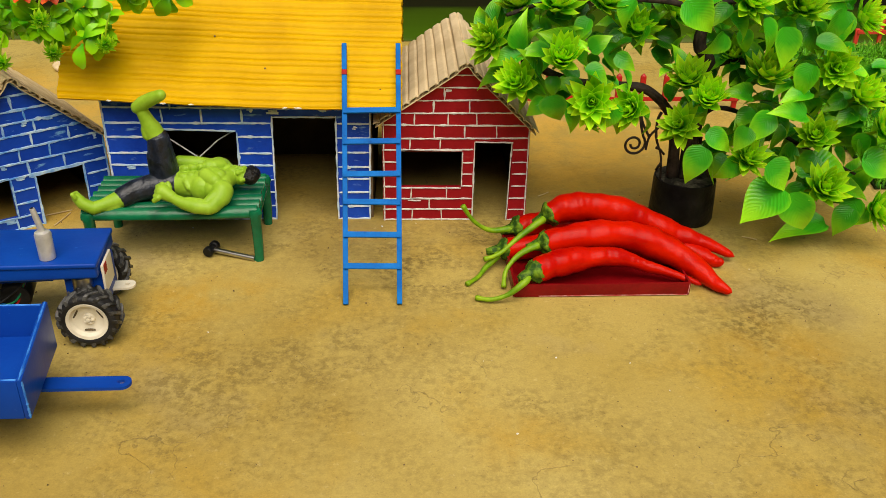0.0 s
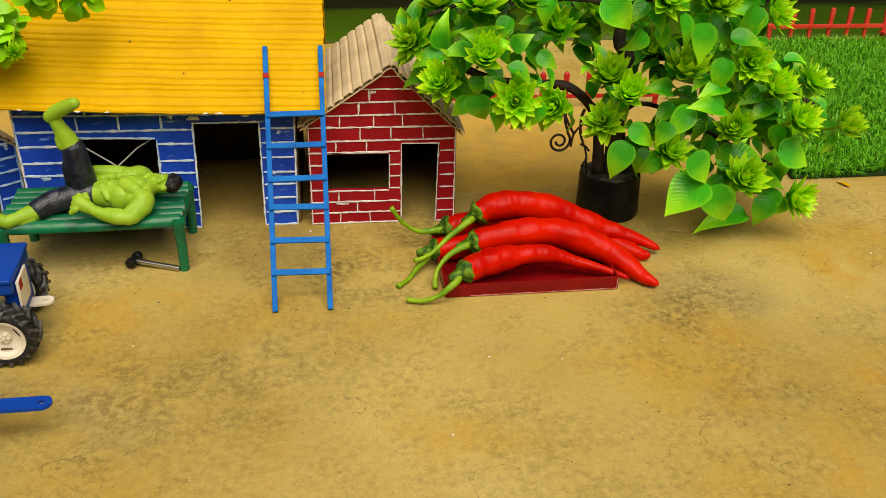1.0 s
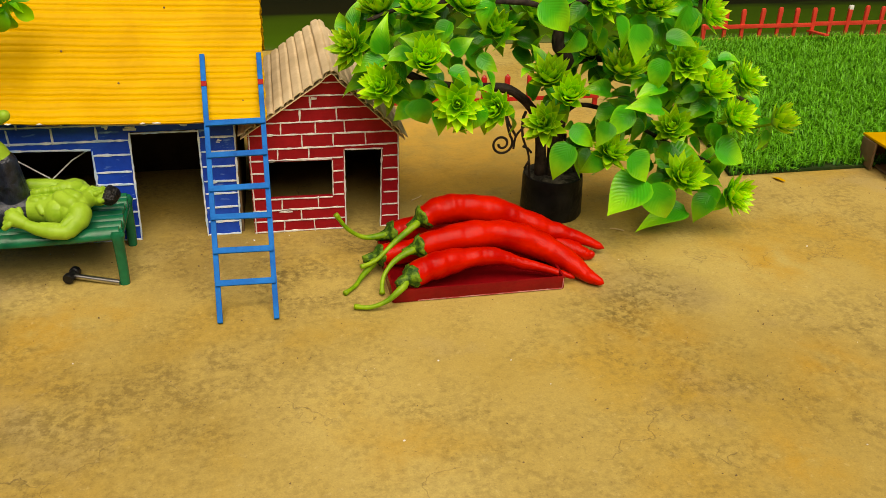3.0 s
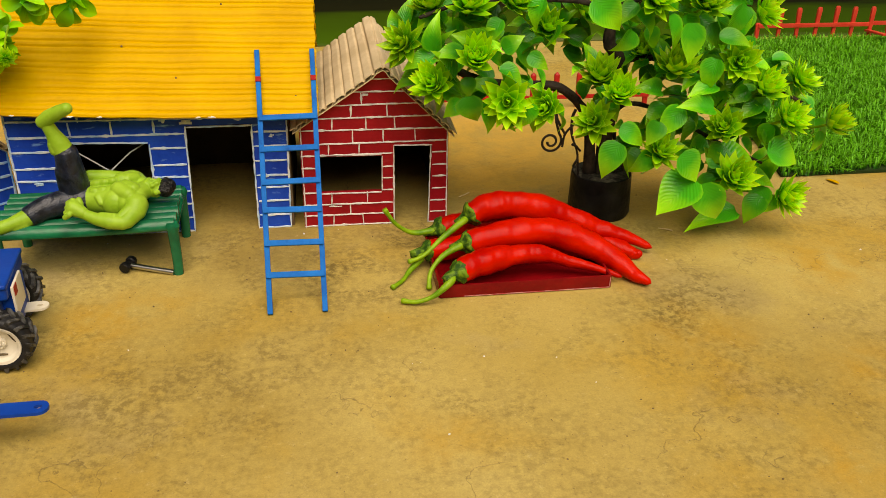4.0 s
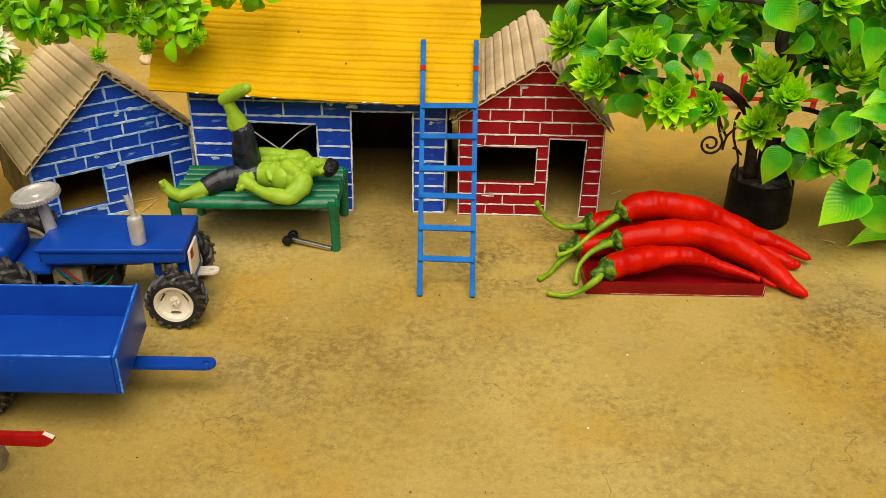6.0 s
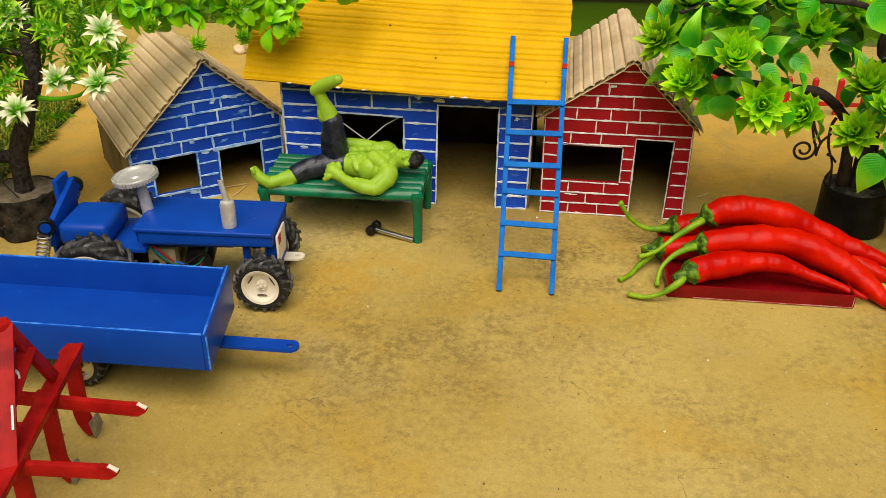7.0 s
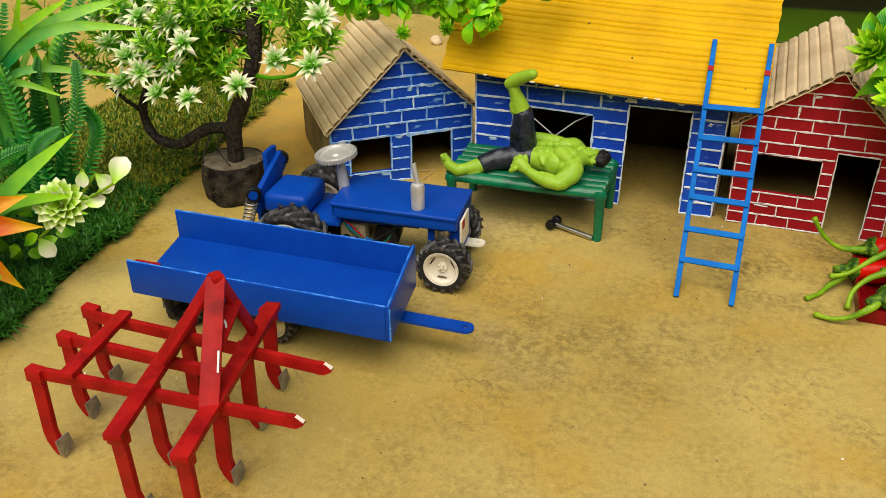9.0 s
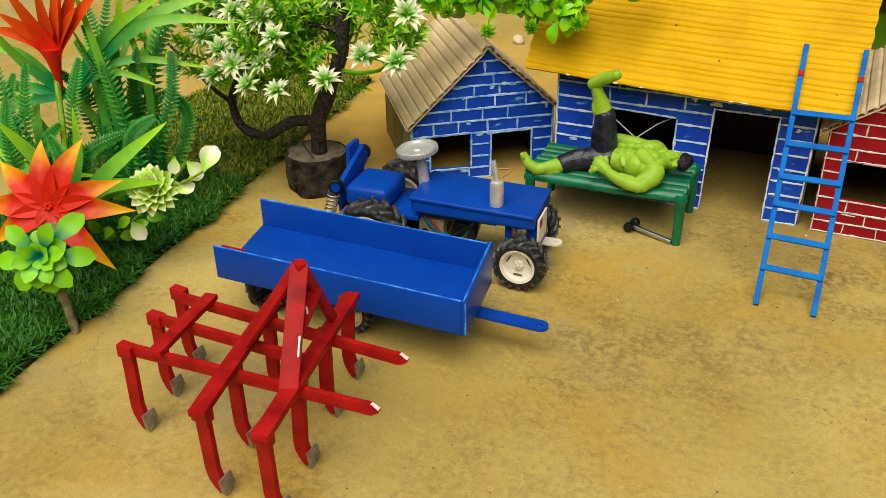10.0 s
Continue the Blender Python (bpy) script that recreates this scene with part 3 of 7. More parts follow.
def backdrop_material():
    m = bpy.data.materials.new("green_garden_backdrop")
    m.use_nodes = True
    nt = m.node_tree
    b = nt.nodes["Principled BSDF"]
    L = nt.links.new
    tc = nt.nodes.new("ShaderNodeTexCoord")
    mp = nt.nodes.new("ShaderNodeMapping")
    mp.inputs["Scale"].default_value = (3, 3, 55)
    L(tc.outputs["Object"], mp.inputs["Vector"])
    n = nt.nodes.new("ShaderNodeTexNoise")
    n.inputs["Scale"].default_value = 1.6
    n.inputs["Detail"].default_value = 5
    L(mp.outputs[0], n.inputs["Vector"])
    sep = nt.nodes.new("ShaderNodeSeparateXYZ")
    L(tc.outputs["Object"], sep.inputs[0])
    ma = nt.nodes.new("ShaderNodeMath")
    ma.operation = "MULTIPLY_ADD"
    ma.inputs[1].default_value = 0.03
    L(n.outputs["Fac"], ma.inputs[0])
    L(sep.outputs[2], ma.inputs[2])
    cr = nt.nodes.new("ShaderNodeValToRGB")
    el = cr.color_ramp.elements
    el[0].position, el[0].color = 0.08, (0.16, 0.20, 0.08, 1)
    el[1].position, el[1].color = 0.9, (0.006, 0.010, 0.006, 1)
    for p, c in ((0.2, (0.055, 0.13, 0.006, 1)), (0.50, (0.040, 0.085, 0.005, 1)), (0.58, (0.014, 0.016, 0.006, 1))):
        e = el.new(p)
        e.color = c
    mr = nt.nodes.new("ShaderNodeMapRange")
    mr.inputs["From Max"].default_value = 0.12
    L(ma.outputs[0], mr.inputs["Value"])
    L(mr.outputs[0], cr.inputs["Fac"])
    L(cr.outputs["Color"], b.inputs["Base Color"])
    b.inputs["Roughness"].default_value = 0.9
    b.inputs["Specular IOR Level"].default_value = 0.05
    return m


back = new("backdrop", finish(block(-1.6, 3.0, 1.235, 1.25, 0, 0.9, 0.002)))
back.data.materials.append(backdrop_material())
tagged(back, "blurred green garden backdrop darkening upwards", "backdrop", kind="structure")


# unseen wall added behind the viewpoint to cut the low sky light
sky_block = new("sky_cutoff_wall", finish(block(-4.0, 4.0, -1.30, -1.20, 0, 0.95, 0.004)))
sky_block.data.materials.append(CEMENT)
tagged(sky_block, "unseen tan wall added to block low sky light", "wall", kind="structure")


def blades(name, corners, count, length, material, seed, label, lean=1.25, wide=1.0):
    """Short plastic grass over a four-cornered plan, as one mesh."""
    rng = np.random.default_rng(seed)
    c = np.array(corners)
    u, v = rng.random(count), rng.random(count)
    base = (c[0] * ((1 - u) * (1 - v))[:, None] + c[1] * (u * (1 - v))[:, None] + c[2] * (u * v)[:, None] + c[3] * ((1 - u) * v)[:, None])
    base[:, 0] += 0.004 * np.sin(base[:, 1] * 45) + 0.002 * np.sin(base[:, 1] * 130)
    base[:, 1] += 0.003 * np.sin(base[:, 0] * 40)
    a = rng.random(count) * 2 * np.pi
    L = length * rng.uniform(0.6, 1.25, count)
    tilt = rng.random(count) * lean
    dirx, diry = np.cos(a), np.sin(a)
    w = rng.uniform(0.0005, 0.0010, count) * wide
    verts = np.zeros((count, 5, 3))
    for k, (f, wk) in enumerate(((0, 1), (0, -1), (0.55, 0.8), (0.55, -0.8), (1.0, 0))):
        bend = tilt * (f ** 1.5)
        h = L * f * np.cos(tilt * f * 0.9)
        verts[:, k, 0] = base[:, 0] + dirx * L * bend * f - diry * w * wk
        verts[:, k, 1] = base[:, 1] + diry * L * bend * f + dirx * w * wk
        verts[:, k, 2] = 0.002 + h
    idx = np.arange(count)[:, None] * 5
    faces = [tuple(q) for q in (idx + np.array([[0, 1, 3, 2]])).tolist()] + [tuple(q) for q in (idx + np.array([[2, 3, 4]])).tolist()]
    me = bpy.data.meshes.new("mesh")
    me.from_pydata(verts.reshape(-1, 3).tolist(), [], faces)
    uv = me.uv_layers.new(name="UVMap")
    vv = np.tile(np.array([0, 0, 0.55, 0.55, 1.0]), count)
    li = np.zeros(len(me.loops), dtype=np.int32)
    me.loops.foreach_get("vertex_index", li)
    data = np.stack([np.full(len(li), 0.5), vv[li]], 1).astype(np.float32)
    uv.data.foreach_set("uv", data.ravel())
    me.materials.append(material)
    return me


def turf(name, corners, jobs, label):
    """A grass mat: a backing sheet with its blades on it."""
    t = thing(name, Matrix.Identity(4), label, "artificial turf", kind="structure")
    bm = bmesh.new()
    vs = [bm.verts.new((x, y, 0.003)) for x, y, _ in corners]
    f = bm.faces.new(vs)
    ext = bmesh.ops.extrude_face_region(bm, geom=[f])
    for v in (g for g in ext["geom"] if isinstance(g, bmesh.types.BMVert)):
        v.co.z = 0.0005
    part("backing", bm, MAT_BACK, t)
    for area, count, length, material, seed, lean, wide in jobs:
        ob = part("grass", blades("grass", area, count, length, material, seed, "", lean, wide), None, t)
        tagged(ob, "dense plastic grass blades", kind="stuff")
    return t


RT = [(0.400, 0.700, 0), (1.25, 0.705, 0), (1.25, 1.20, 0), (0.50, 1.20, 0)]
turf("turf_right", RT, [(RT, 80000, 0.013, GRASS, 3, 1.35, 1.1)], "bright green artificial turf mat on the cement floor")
LT = [(-0.68, 0.20, 0), (-0.497, 0.20, 0), (-0.590, 0.84, 0), (-0.775, 0.86, 0)]
LN = [(-0.68, 0.20, 0), (-0.495, 0.20, 0), (-0.540, 0.52, 0), (-0.730, 0.53, 0)]
LF = [(-0.72, 0.47, 0), (-0.535, 0.47, 0), (-0.592, 0.84, 0), (-0.775, 0.86, 0)]
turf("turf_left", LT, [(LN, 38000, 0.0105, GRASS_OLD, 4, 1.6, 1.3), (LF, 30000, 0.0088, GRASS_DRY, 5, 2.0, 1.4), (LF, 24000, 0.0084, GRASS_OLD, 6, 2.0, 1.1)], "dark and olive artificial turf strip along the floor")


# ---- houses ----
def gable_roof(parent, name, half, length, drop_l, drop_r, apex, material, y0=-0.008, pitch=0.0094, amp=0.0009, round_=0.0055, over=0.008, label="", sag=0.0):
    """A folded corrugated sheet over a gable; its waves run along the ridge. half: (left, right) spans from the apex."""
    xl, xr = half
    al, ar = math.atan2(apex - drop_l, xl), math.atan2(apex - drop_r, xr)
    ll, lr = math.hypot(xl, apex - drop_l) + over, math.hypot(xr, apex - drop_r) + over
    total = ll + lr

    def at_point(u, v):
        s = -ll + total * u
        k = 0.5 + 0.5 * math.tanh(s / round_)
        ang = al * (1 - k) - ar * k
        soft = round_ * 0.5 * math.log(math.cosh(s / round_)) * 2
        x = s * (math.cos(al) * (1 - k) + math.cos(ar) * k)
        z = apex + 0.0035 - (math.sin(al) * (1 - k) + math.sin(ar) * k) * (abs(s) if abs(s) > round_ * 1.5 else soft * 0.75 + abs(s) * 0.25)
        n = Vector((-math.sin(ang), 0, math.cos(ang)))
        y = y0 + length * v
        wv = 0.0005 * math.sin(9 * v + 14 * u) * v
        return Vector((x, y, z + sag * v)) + n * wv, n, s

    def lower(u, v):
        p, n, s = at_point(u, v)
        return p - n * 0.0026, n, s

    sheet = part(name, corrugated(360, 14, at_point, 0.0008, pitch, amp, True, 14), material, parent, label)
    part("liner", corrugated(40, 10, lower, 0.0006, 1.0, 0.0), material, sheet, "flat liner under the corrugated sheet")
    for k in range(int(total / 0.0062)):  # flutes between the two papers, seen at the edge
        p, n, s = at_point((k + 0.5) * 0.0062 / total, 0.0)
        bm = bmesh.new()
        beam(bm, p - n * 0.0024 + Vector((0, 0.0004, 0)) - Vector((n.z, 0, -n.x)) * 0.0012, p - n * 0.0009 + Vector((0, 0.0004, 0)) + Vector((n.z, 0, -n.x)) * 0.0012, 0.10, 0.0004, 0.0)
        part("flute", bm, material, sheet, m=pose(0, 0.05, 0))
    return sheet


def small_house(name, m, outline, holes, depth, paint, lines, line_spec, roof_args, label, side_mat):
    h = thing(name, m, label, "toy house")
    front = part("front_wall", panel(outline, holes, 0.003), paint, h)
    row, brick, w, seed = line_spec
    part("painted_line", brick_lines(outline, holes, row, brick, w, seed, dabs=26 if lines is LINE_BLUE else 4), lines, front, "white hand-painted mortar lines", pose(0, -0.0001, 0))
    xs = [p[0] for p in outline]
    xl, xr = min(xs), max(xs)
    eave_l = max(p[1] for p in outline if abs(p[0] - xl) < 1e-5)
    eave_r = max(p[1] for p in outline if abs(p[0] - xr) < 1e-5)
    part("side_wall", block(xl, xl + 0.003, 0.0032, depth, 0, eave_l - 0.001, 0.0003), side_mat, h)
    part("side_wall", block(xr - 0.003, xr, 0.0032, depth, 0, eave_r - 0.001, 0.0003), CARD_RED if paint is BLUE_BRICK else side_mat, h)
    top = max(outline, key=lambda p: p[1])
    part("back_wall", panel([(xl, 0), (xr, 0), (xr, eave_r), top, (xl, eave_l)], [], 0.003), INNER_SHADE, h, m=pose(0, depth + 0.0002, 0))
    # thin boards added inside, their dark colour standing for indoor shade
    part("lining", block(xl + 0.0032, xl + 0.0040, 0.0034, depth - 0.0004, 0, eave_l - 0.002, 0.0), INNER_SHADE, h, "added board coloured dark for the shade indoors")
    part("lining", block(xr - 0.0040, xr - 0.0032, 0.0034, depth - 0.0004, 0, eave_r - 0.002, 0.0), INNER_SHADE, h, "added board coloured dark for the shade indoors")
    # a ceiling added to darken the room further
    part("ceiling", block(xl + 0.0042, xr - 0.0042, 0.0034, depth - 0.0004, min(eave_l, eave_r) + 0.001, min(eave_l, eave_r) + 0.002, 0.0), INNER_SHADE, h)
    gable_roof(h, "roof", (top[0] - xl, xr - top[0]), depth + 0.016, eave_l, eave_r, top[1], roof_args[0], label=roof_args[1]).location.x = top[0]
    return h


red_out = [(-0.0597, 0), (0.0163, 0), (0.0168, 0.0718), (0.0482, 0.0712), (0.0462, 0), (0.0600, 0), (0.0618, 0.0838), (0.0083, 0.1358), (-0.0597, 0.0900)]
red_win = [(-0.0455, 0.0315), (0.0058, 0.0312), (0.0062, 0.0625), (-0.0455, 0.0632)]
red_out[5] = (0.0618, 0)
small_house("red_house", pose(0, 0.638, 0), red_out, [red_win], 0.16, RED_BRICK, LINE_WHITE, (0.0107, 0.027, 0.0013, 11),
            (CARD_GREY, "pale corrugated cardboard roof"), "dark red cardboard toy house with white painted brick lines", CARD_DARK)

bo = [(-0.0745, 0), (0.0004, 0), (0.0004, 0.0443), (0.0413, 0.0447), (0.0413, 0), (0.0612, 0), (0.0612, 0.066), (-0.0045, 0.1245), (-0.0745, 0.0585)]
bw = [(-0.0558, 0.0125), (-0.0186, 0.0118), (-0.0186, 0.0448), (-0.0558, 0.0445)]
small_house("blue_house", pose(-0.3443, 0.6335, 0, 0, 0, 38), bo, [bw], 0.14, BLUE_BRICK, LINE_BLUE, (0.0112, 0.026, 0.0020, 12),
            (CARD, "brown corrugated cardboard roof"), "small blue cardboard toy house with white brush lines", CARD_SIDE)

# the main house under the yellow roof
main_house = thing("yellow_roofed_house", pose(0, 0.641, 0), "blue brick-painted cardboard house with a yellow corrugated roof", "toy house")
mo = [(-0.284, 0), (-0.1505, 0), (-0.1485, 0.0925), (-0.0965, 0.0925), (-0.0975, 0), (-0.071, 0), (-0.0685, 0.108), (-0.284, 0.108)]
mw = [(-0.248, 0.024), (-0.1795, 0.024), (-0.1785, 0.0785), (-0.248, 0.0805)]
front = part("front_wall", panel(mo, [mw], 0.003), NAVY_BRICK, main_house)
part("painted_line", brick_lines(mo, [mw], 0.0125, 0.031, 0.0018, 21, dabs=22), LINE_PALE, front, "white hand-painted mortar lines", pose(0, -0.0001, 0))
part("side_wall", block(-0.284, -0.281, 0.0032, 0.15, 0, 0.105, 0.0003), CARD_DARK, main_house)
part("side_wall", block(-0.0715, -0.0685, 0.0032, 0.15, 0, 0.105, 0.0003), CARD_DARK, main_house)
part("back_wall", block(-0.284, -0.0685, 0.1502, 0.153, 0, 0.105, 0.0003), INNER_SHADE, main_house)
bm = bmesh.new()
tube(bm, [(-0.246, 0.006, 0.079), (-0.230, 0.006, 0.0675), (-0.2105, 0.006, 0.0530)], 0.0006, 6)
part("window_stick", bm, LINE_WHITE, main_house, "thin white stick across the window")
bm = bmesh.new()
tube(bm, [(-0.180, 0.008, 0.078), (-0.195, 0.008, 0.0690), (-0.2125, 0.008, 0.0535)], 0.0006, 6)
part("window_stick", bm, LINE_WHITE, main_house, "thin white stick across the window")

# ceiling and gable boards added to keep light out of the room
part("ceiling", block(-0.2805, -0.0720, 0.004, 0.149, 0.0985, 0.1010, 0.0003), INNER_SHADE, main_house)
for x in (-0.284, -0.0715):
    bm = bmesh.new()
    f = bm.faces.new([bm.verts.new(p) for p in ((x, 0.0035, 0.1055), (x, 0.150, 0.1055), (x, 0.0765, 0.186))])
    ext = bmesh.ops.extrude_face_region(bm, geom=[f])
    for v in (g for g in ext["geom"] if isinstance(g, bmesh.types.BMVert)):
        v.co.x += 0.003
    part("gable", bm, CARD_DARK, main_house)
ROOF = radians(50)


def yellow_slope(back):
    rng = random.Random(5)
    ph = [rng.uniform(0, 6) for _ in range(6)]

    def at_point(u, v):
        x0, x1 = -0.3065, -0.0430
        s = 0.142 * u
        x = x0 + (x1 - x0) * v
        e = 0.0006 * math.sin(35 * v + ph[0]) + 0.0004 * math.sin(90 * v + ph[1])
        if back:
            y, z = 0.0975 + s * math.cos(ROOF), 0.2152 - s * math.sin(ROOF)
            n = Vector((0, math.sin(ROOF), math.cos(ROOF)))
        else:
            y, z = -0.023 + s * math.cos(ROOF) + e * (1 - u), 0.1052 + s * math.sin(ROOF)
            n = Vector((0, -math.sin(ROOF), math.cos(ROOF)))
        z += 0.0095 * (1 - v) - 0.0015 * math.sin(math.pi * v)
        x += 0.0004 * math.sin(60 * u + ph[2]) * (1 if v > 0.5 else -1)
        s2 = s + 0.0005 * math.sin(5 * v + ph[3] + 22 * u) + 0.0002 * math.sin(23 * v + ph[4] + 9 * u) + 0.0009 * math.sin(48 * u + ph[5])
        return Vector((x, y, z)) + n * 0.0004 * math.sin(6 * v + 11 * u), n, s2

    return corrugated(260, 36, at_point, 0.0022, 0.0056, 0.00045, True)


roof = part("roof", yellow_slope(False), YELLOW, main_house, "yellow painted corrugated cardboard roof")
part("roof", yellow_slope(True), YELLOW, main_house)

# paint chipped white along the eave, and dark specks on the slope
rng = random.Random(14)
for k, x in enumerate((-0.268, -0.227, -0.206, -0.134, -0.124, -0.077)):
    v = (x + 0.3065) / 0.2635
    bm = bmesh.new()
    half, n = rng.uniform(0.0016, 0.0042), 6
    z = 0.1052 + 0.0095 * (1 - v) - 0.0015 * math.sin(math.pi * v)
    tube(bm, [(x - half + 2 * half * i / n, -0.0232 + 0.0006 * math.sin(35 * v + 2), z - 0.0002 + rng.uniform(-0.0003, 0.0003)) for i in range(n + 1)], [0.0002 + 0.0005 * math.sin(math.pi * i / n) for i in range(n + 1)], 7)
    part("paint_chip", bm, LINE_WHITE, roof, "paint chipped white at the eave")
for x, u in ((-0.075, 0.86), (-0.115, 0.66), (-0.19, 0.40), (-0.24, 0.72), (-0.06, 0.12), (-0.15, 0.22)):
    bm = bmesh.new()
    s_ = 0.142 * u
    lathe(bm, [(0, 0.0007), (0.0007, 0.0004), (0.0009, -0.0004)], 8, aim((x, -0.023 + s_ * math.cos(ROOF), 0.1052 + s_ * math.sin(ROOF) + 0.0095 * (1 - (x + 0.3065) / 0.2635) - 0.0006), (0, -0.77, 0.64)))
    part("speck", bm, CARD_DARK, roof, "dark speck of dirt")

# ---- ladder ----
ladder = thing("ladder", pose(-0.0642, 0.4985, 0), "blue painted wooden toy ladder leaning on the yellow roof", "ladder")
LEN, AX = 0.2128, Vector((0, 0.7148, 0.6993))


def rung_at(s):
    return AX * s


for sx, top in ((-1, -0.0243), (1, 0.0182)):
    bm = bmesh.new()
    x0 = 0.0192 * sx
    beam(bm, (x0, 0, 0.001), Vector((top + 0.000, 0, 0)) + rung_at(LEN), 0.0038, 0.0030, 0.0005, up=(0, -0.7, 0.7))
    rail = part("rail", bm, LADDER_BLUE, ladder)
    bm = bmesh.new()
    k = 0.184
    xk = x0 + (top - x0) * k / LEN
    beam(bm, Vector((xk, 0, 0.001)) + rung_at(k), Vector((xk, 0, 0.001)) + rung_at(k + 0.0042), 0.0042, 0.0034, 0.0003, up=(0, -0.7, 0.7))
    part("red_band", bm, RED_PAINT, rail, "red painted band")
for s in (0.0283, 0.0523, 0.0778, 0.1008, 0.1275, 0.1535):
    f = s / LEN
    bm = bmesh.new()
    p = rung_at(s) + Vector((0, -0.0022, 0.0022))
    beam(bm, p + Vector((-0.0205 - 0.0045 * f, 0, 0.0006 * (1 - 2 * (s > 0.1)))), p + Vector((0.0203 - 0.0008 * f, 0, 0)), 0.0044, 0.0020, 0.0004, up=(0, -0.7, 0.7))
    part("rung", bm, LADDER_BLUE, ladder)

# ---- bench ----
bench = thing("bench", pose(-0.2180, 0.5980, 0, 0, 0, 2.0), "green painted slatted toy bench with round legs", "bench")
TOPZ = 0.0425
for k in range(7):
    y = -0.0306 + 0.0102 * k
    bm = bmesh.new()
    pts = spline([(-0.066 + random.uniform(-0.001, 0.001), y, TOPZ - 0.0012), (0, y + random.uniform(-0.0004, 0.0004), TOPZ - 0.0018), (0.064 + random.uniform(-0.001, 0.001), y, TOPZ - 0.0012)], 7)
    tube(bm, pts, 0.0052, 14, 0.62, 0.05)
    part("slat", bm, GREEN, bench)
for x in (-0.062, 0.062):
    bm = bmesh.new()
    tube(bm, [(x, -0.0345, TOPZ - 0.0055), (x, 0.0345, TOPZ - 0.0055)], 0.0034, 12)
    part("cross_bar", bm, GREEN, bench)
    for y in (-0.0320, 0.0325):
        bm = bmesh.new()
        tube(bm, [(x, y, 0), (x + 0.0003, y, 0.015), (x, y, TOPZ - 0.007), (x, y, TOPZ - 0.002), (x, y, TOPZ + 0.0008)], [0.0036, 0.0038, 0.0042, 0.0054, 0.0040], 16, 1.0, 0.05)
        part("leg", bm, GREEN, bench)

# ---- hammer ----
hammer = thing("toy_hammer", pose(-0.158, 0.566, 0), "toy hammer with black head and steel handle on the floor", "hammer")
bm = bmesh.new()
tube(bm, [(0, 0, 0.0022), (-0.034, 0.0115, 0.0042)], 0.0021, 12)
part("handle", bm, STEEL, hammer)
bm = bmesh.new()
lathe(bm, [(0, -0.0085), (0.0042, -0.0085), (0.0048, -0.0075), (0.0048, -0.004), (0.0036, -0.003), (0.0036, 0.003), (0.0048, 0.004), (0.0048, 0.0075), (0.0042, 0.0085), (0, 0.0085)], 18, aim((-0.0355, 0.0120, 0.0050), (0.32, 0.95, 0.05)) @ Matrix.Scale(0.84, 4))
part("head", bm, BLACK, hammer)

# ---- tray and chillies ----
tray = thing("tray", pose(0.103, 0.5095, 0, 0, 0, 0.6), "shallow glossy dark red tray under the chillies", "tray")
bm = bmesh.new()
W2, DP, HT = 0.0645, 0.082, 0.0105
box(bm, -W2 + 0.001, W2 - 0.001, 0.001, DP - 0.001, 0.0005, 0.002, 0.0002)
part("bottom", bm, RED_TRAY, tray)
for nm, a, b in (("rim", (-W2, 0), (W2, 0)), ("rim", (-W2, DP), (W2, DP)), ("rim", (-W2, 0), (-W2, DP)), ("rim", (W2, 0), (W2, DP))):
    bm = bmesh.new()
    a3, b3 = Vector((a[0], a[1], HT / 2 + 0.0004)), Vector((b[0], b[1], HT / 2 + 0.0004))
    beam(bm, a3, b3, 0.0018, HT, 0.0005)
    rim = part(nm, bm, RED_TRAY, tray)
    if a[1] == 0 and b[1] == 0:
        bm = bmesh.new()
        beam(bm, (a[0] + 0.018, -0.0009, 0.0012), (b[0] - 0.001, -0.0009, 0.0012), 0.0004, 0.0007, 0.0)
        beam(bm, (b[0] - 0.0006, -0.0009, 0.0016), (b[0] - 0.0003, -0.0009, 0.0100), 0.0004, 0.0005, 0.0, up=(0, 1, 0))
        part("worn_edge", bm, PINK_EDGE, rim, "paint worn pale along the edge")


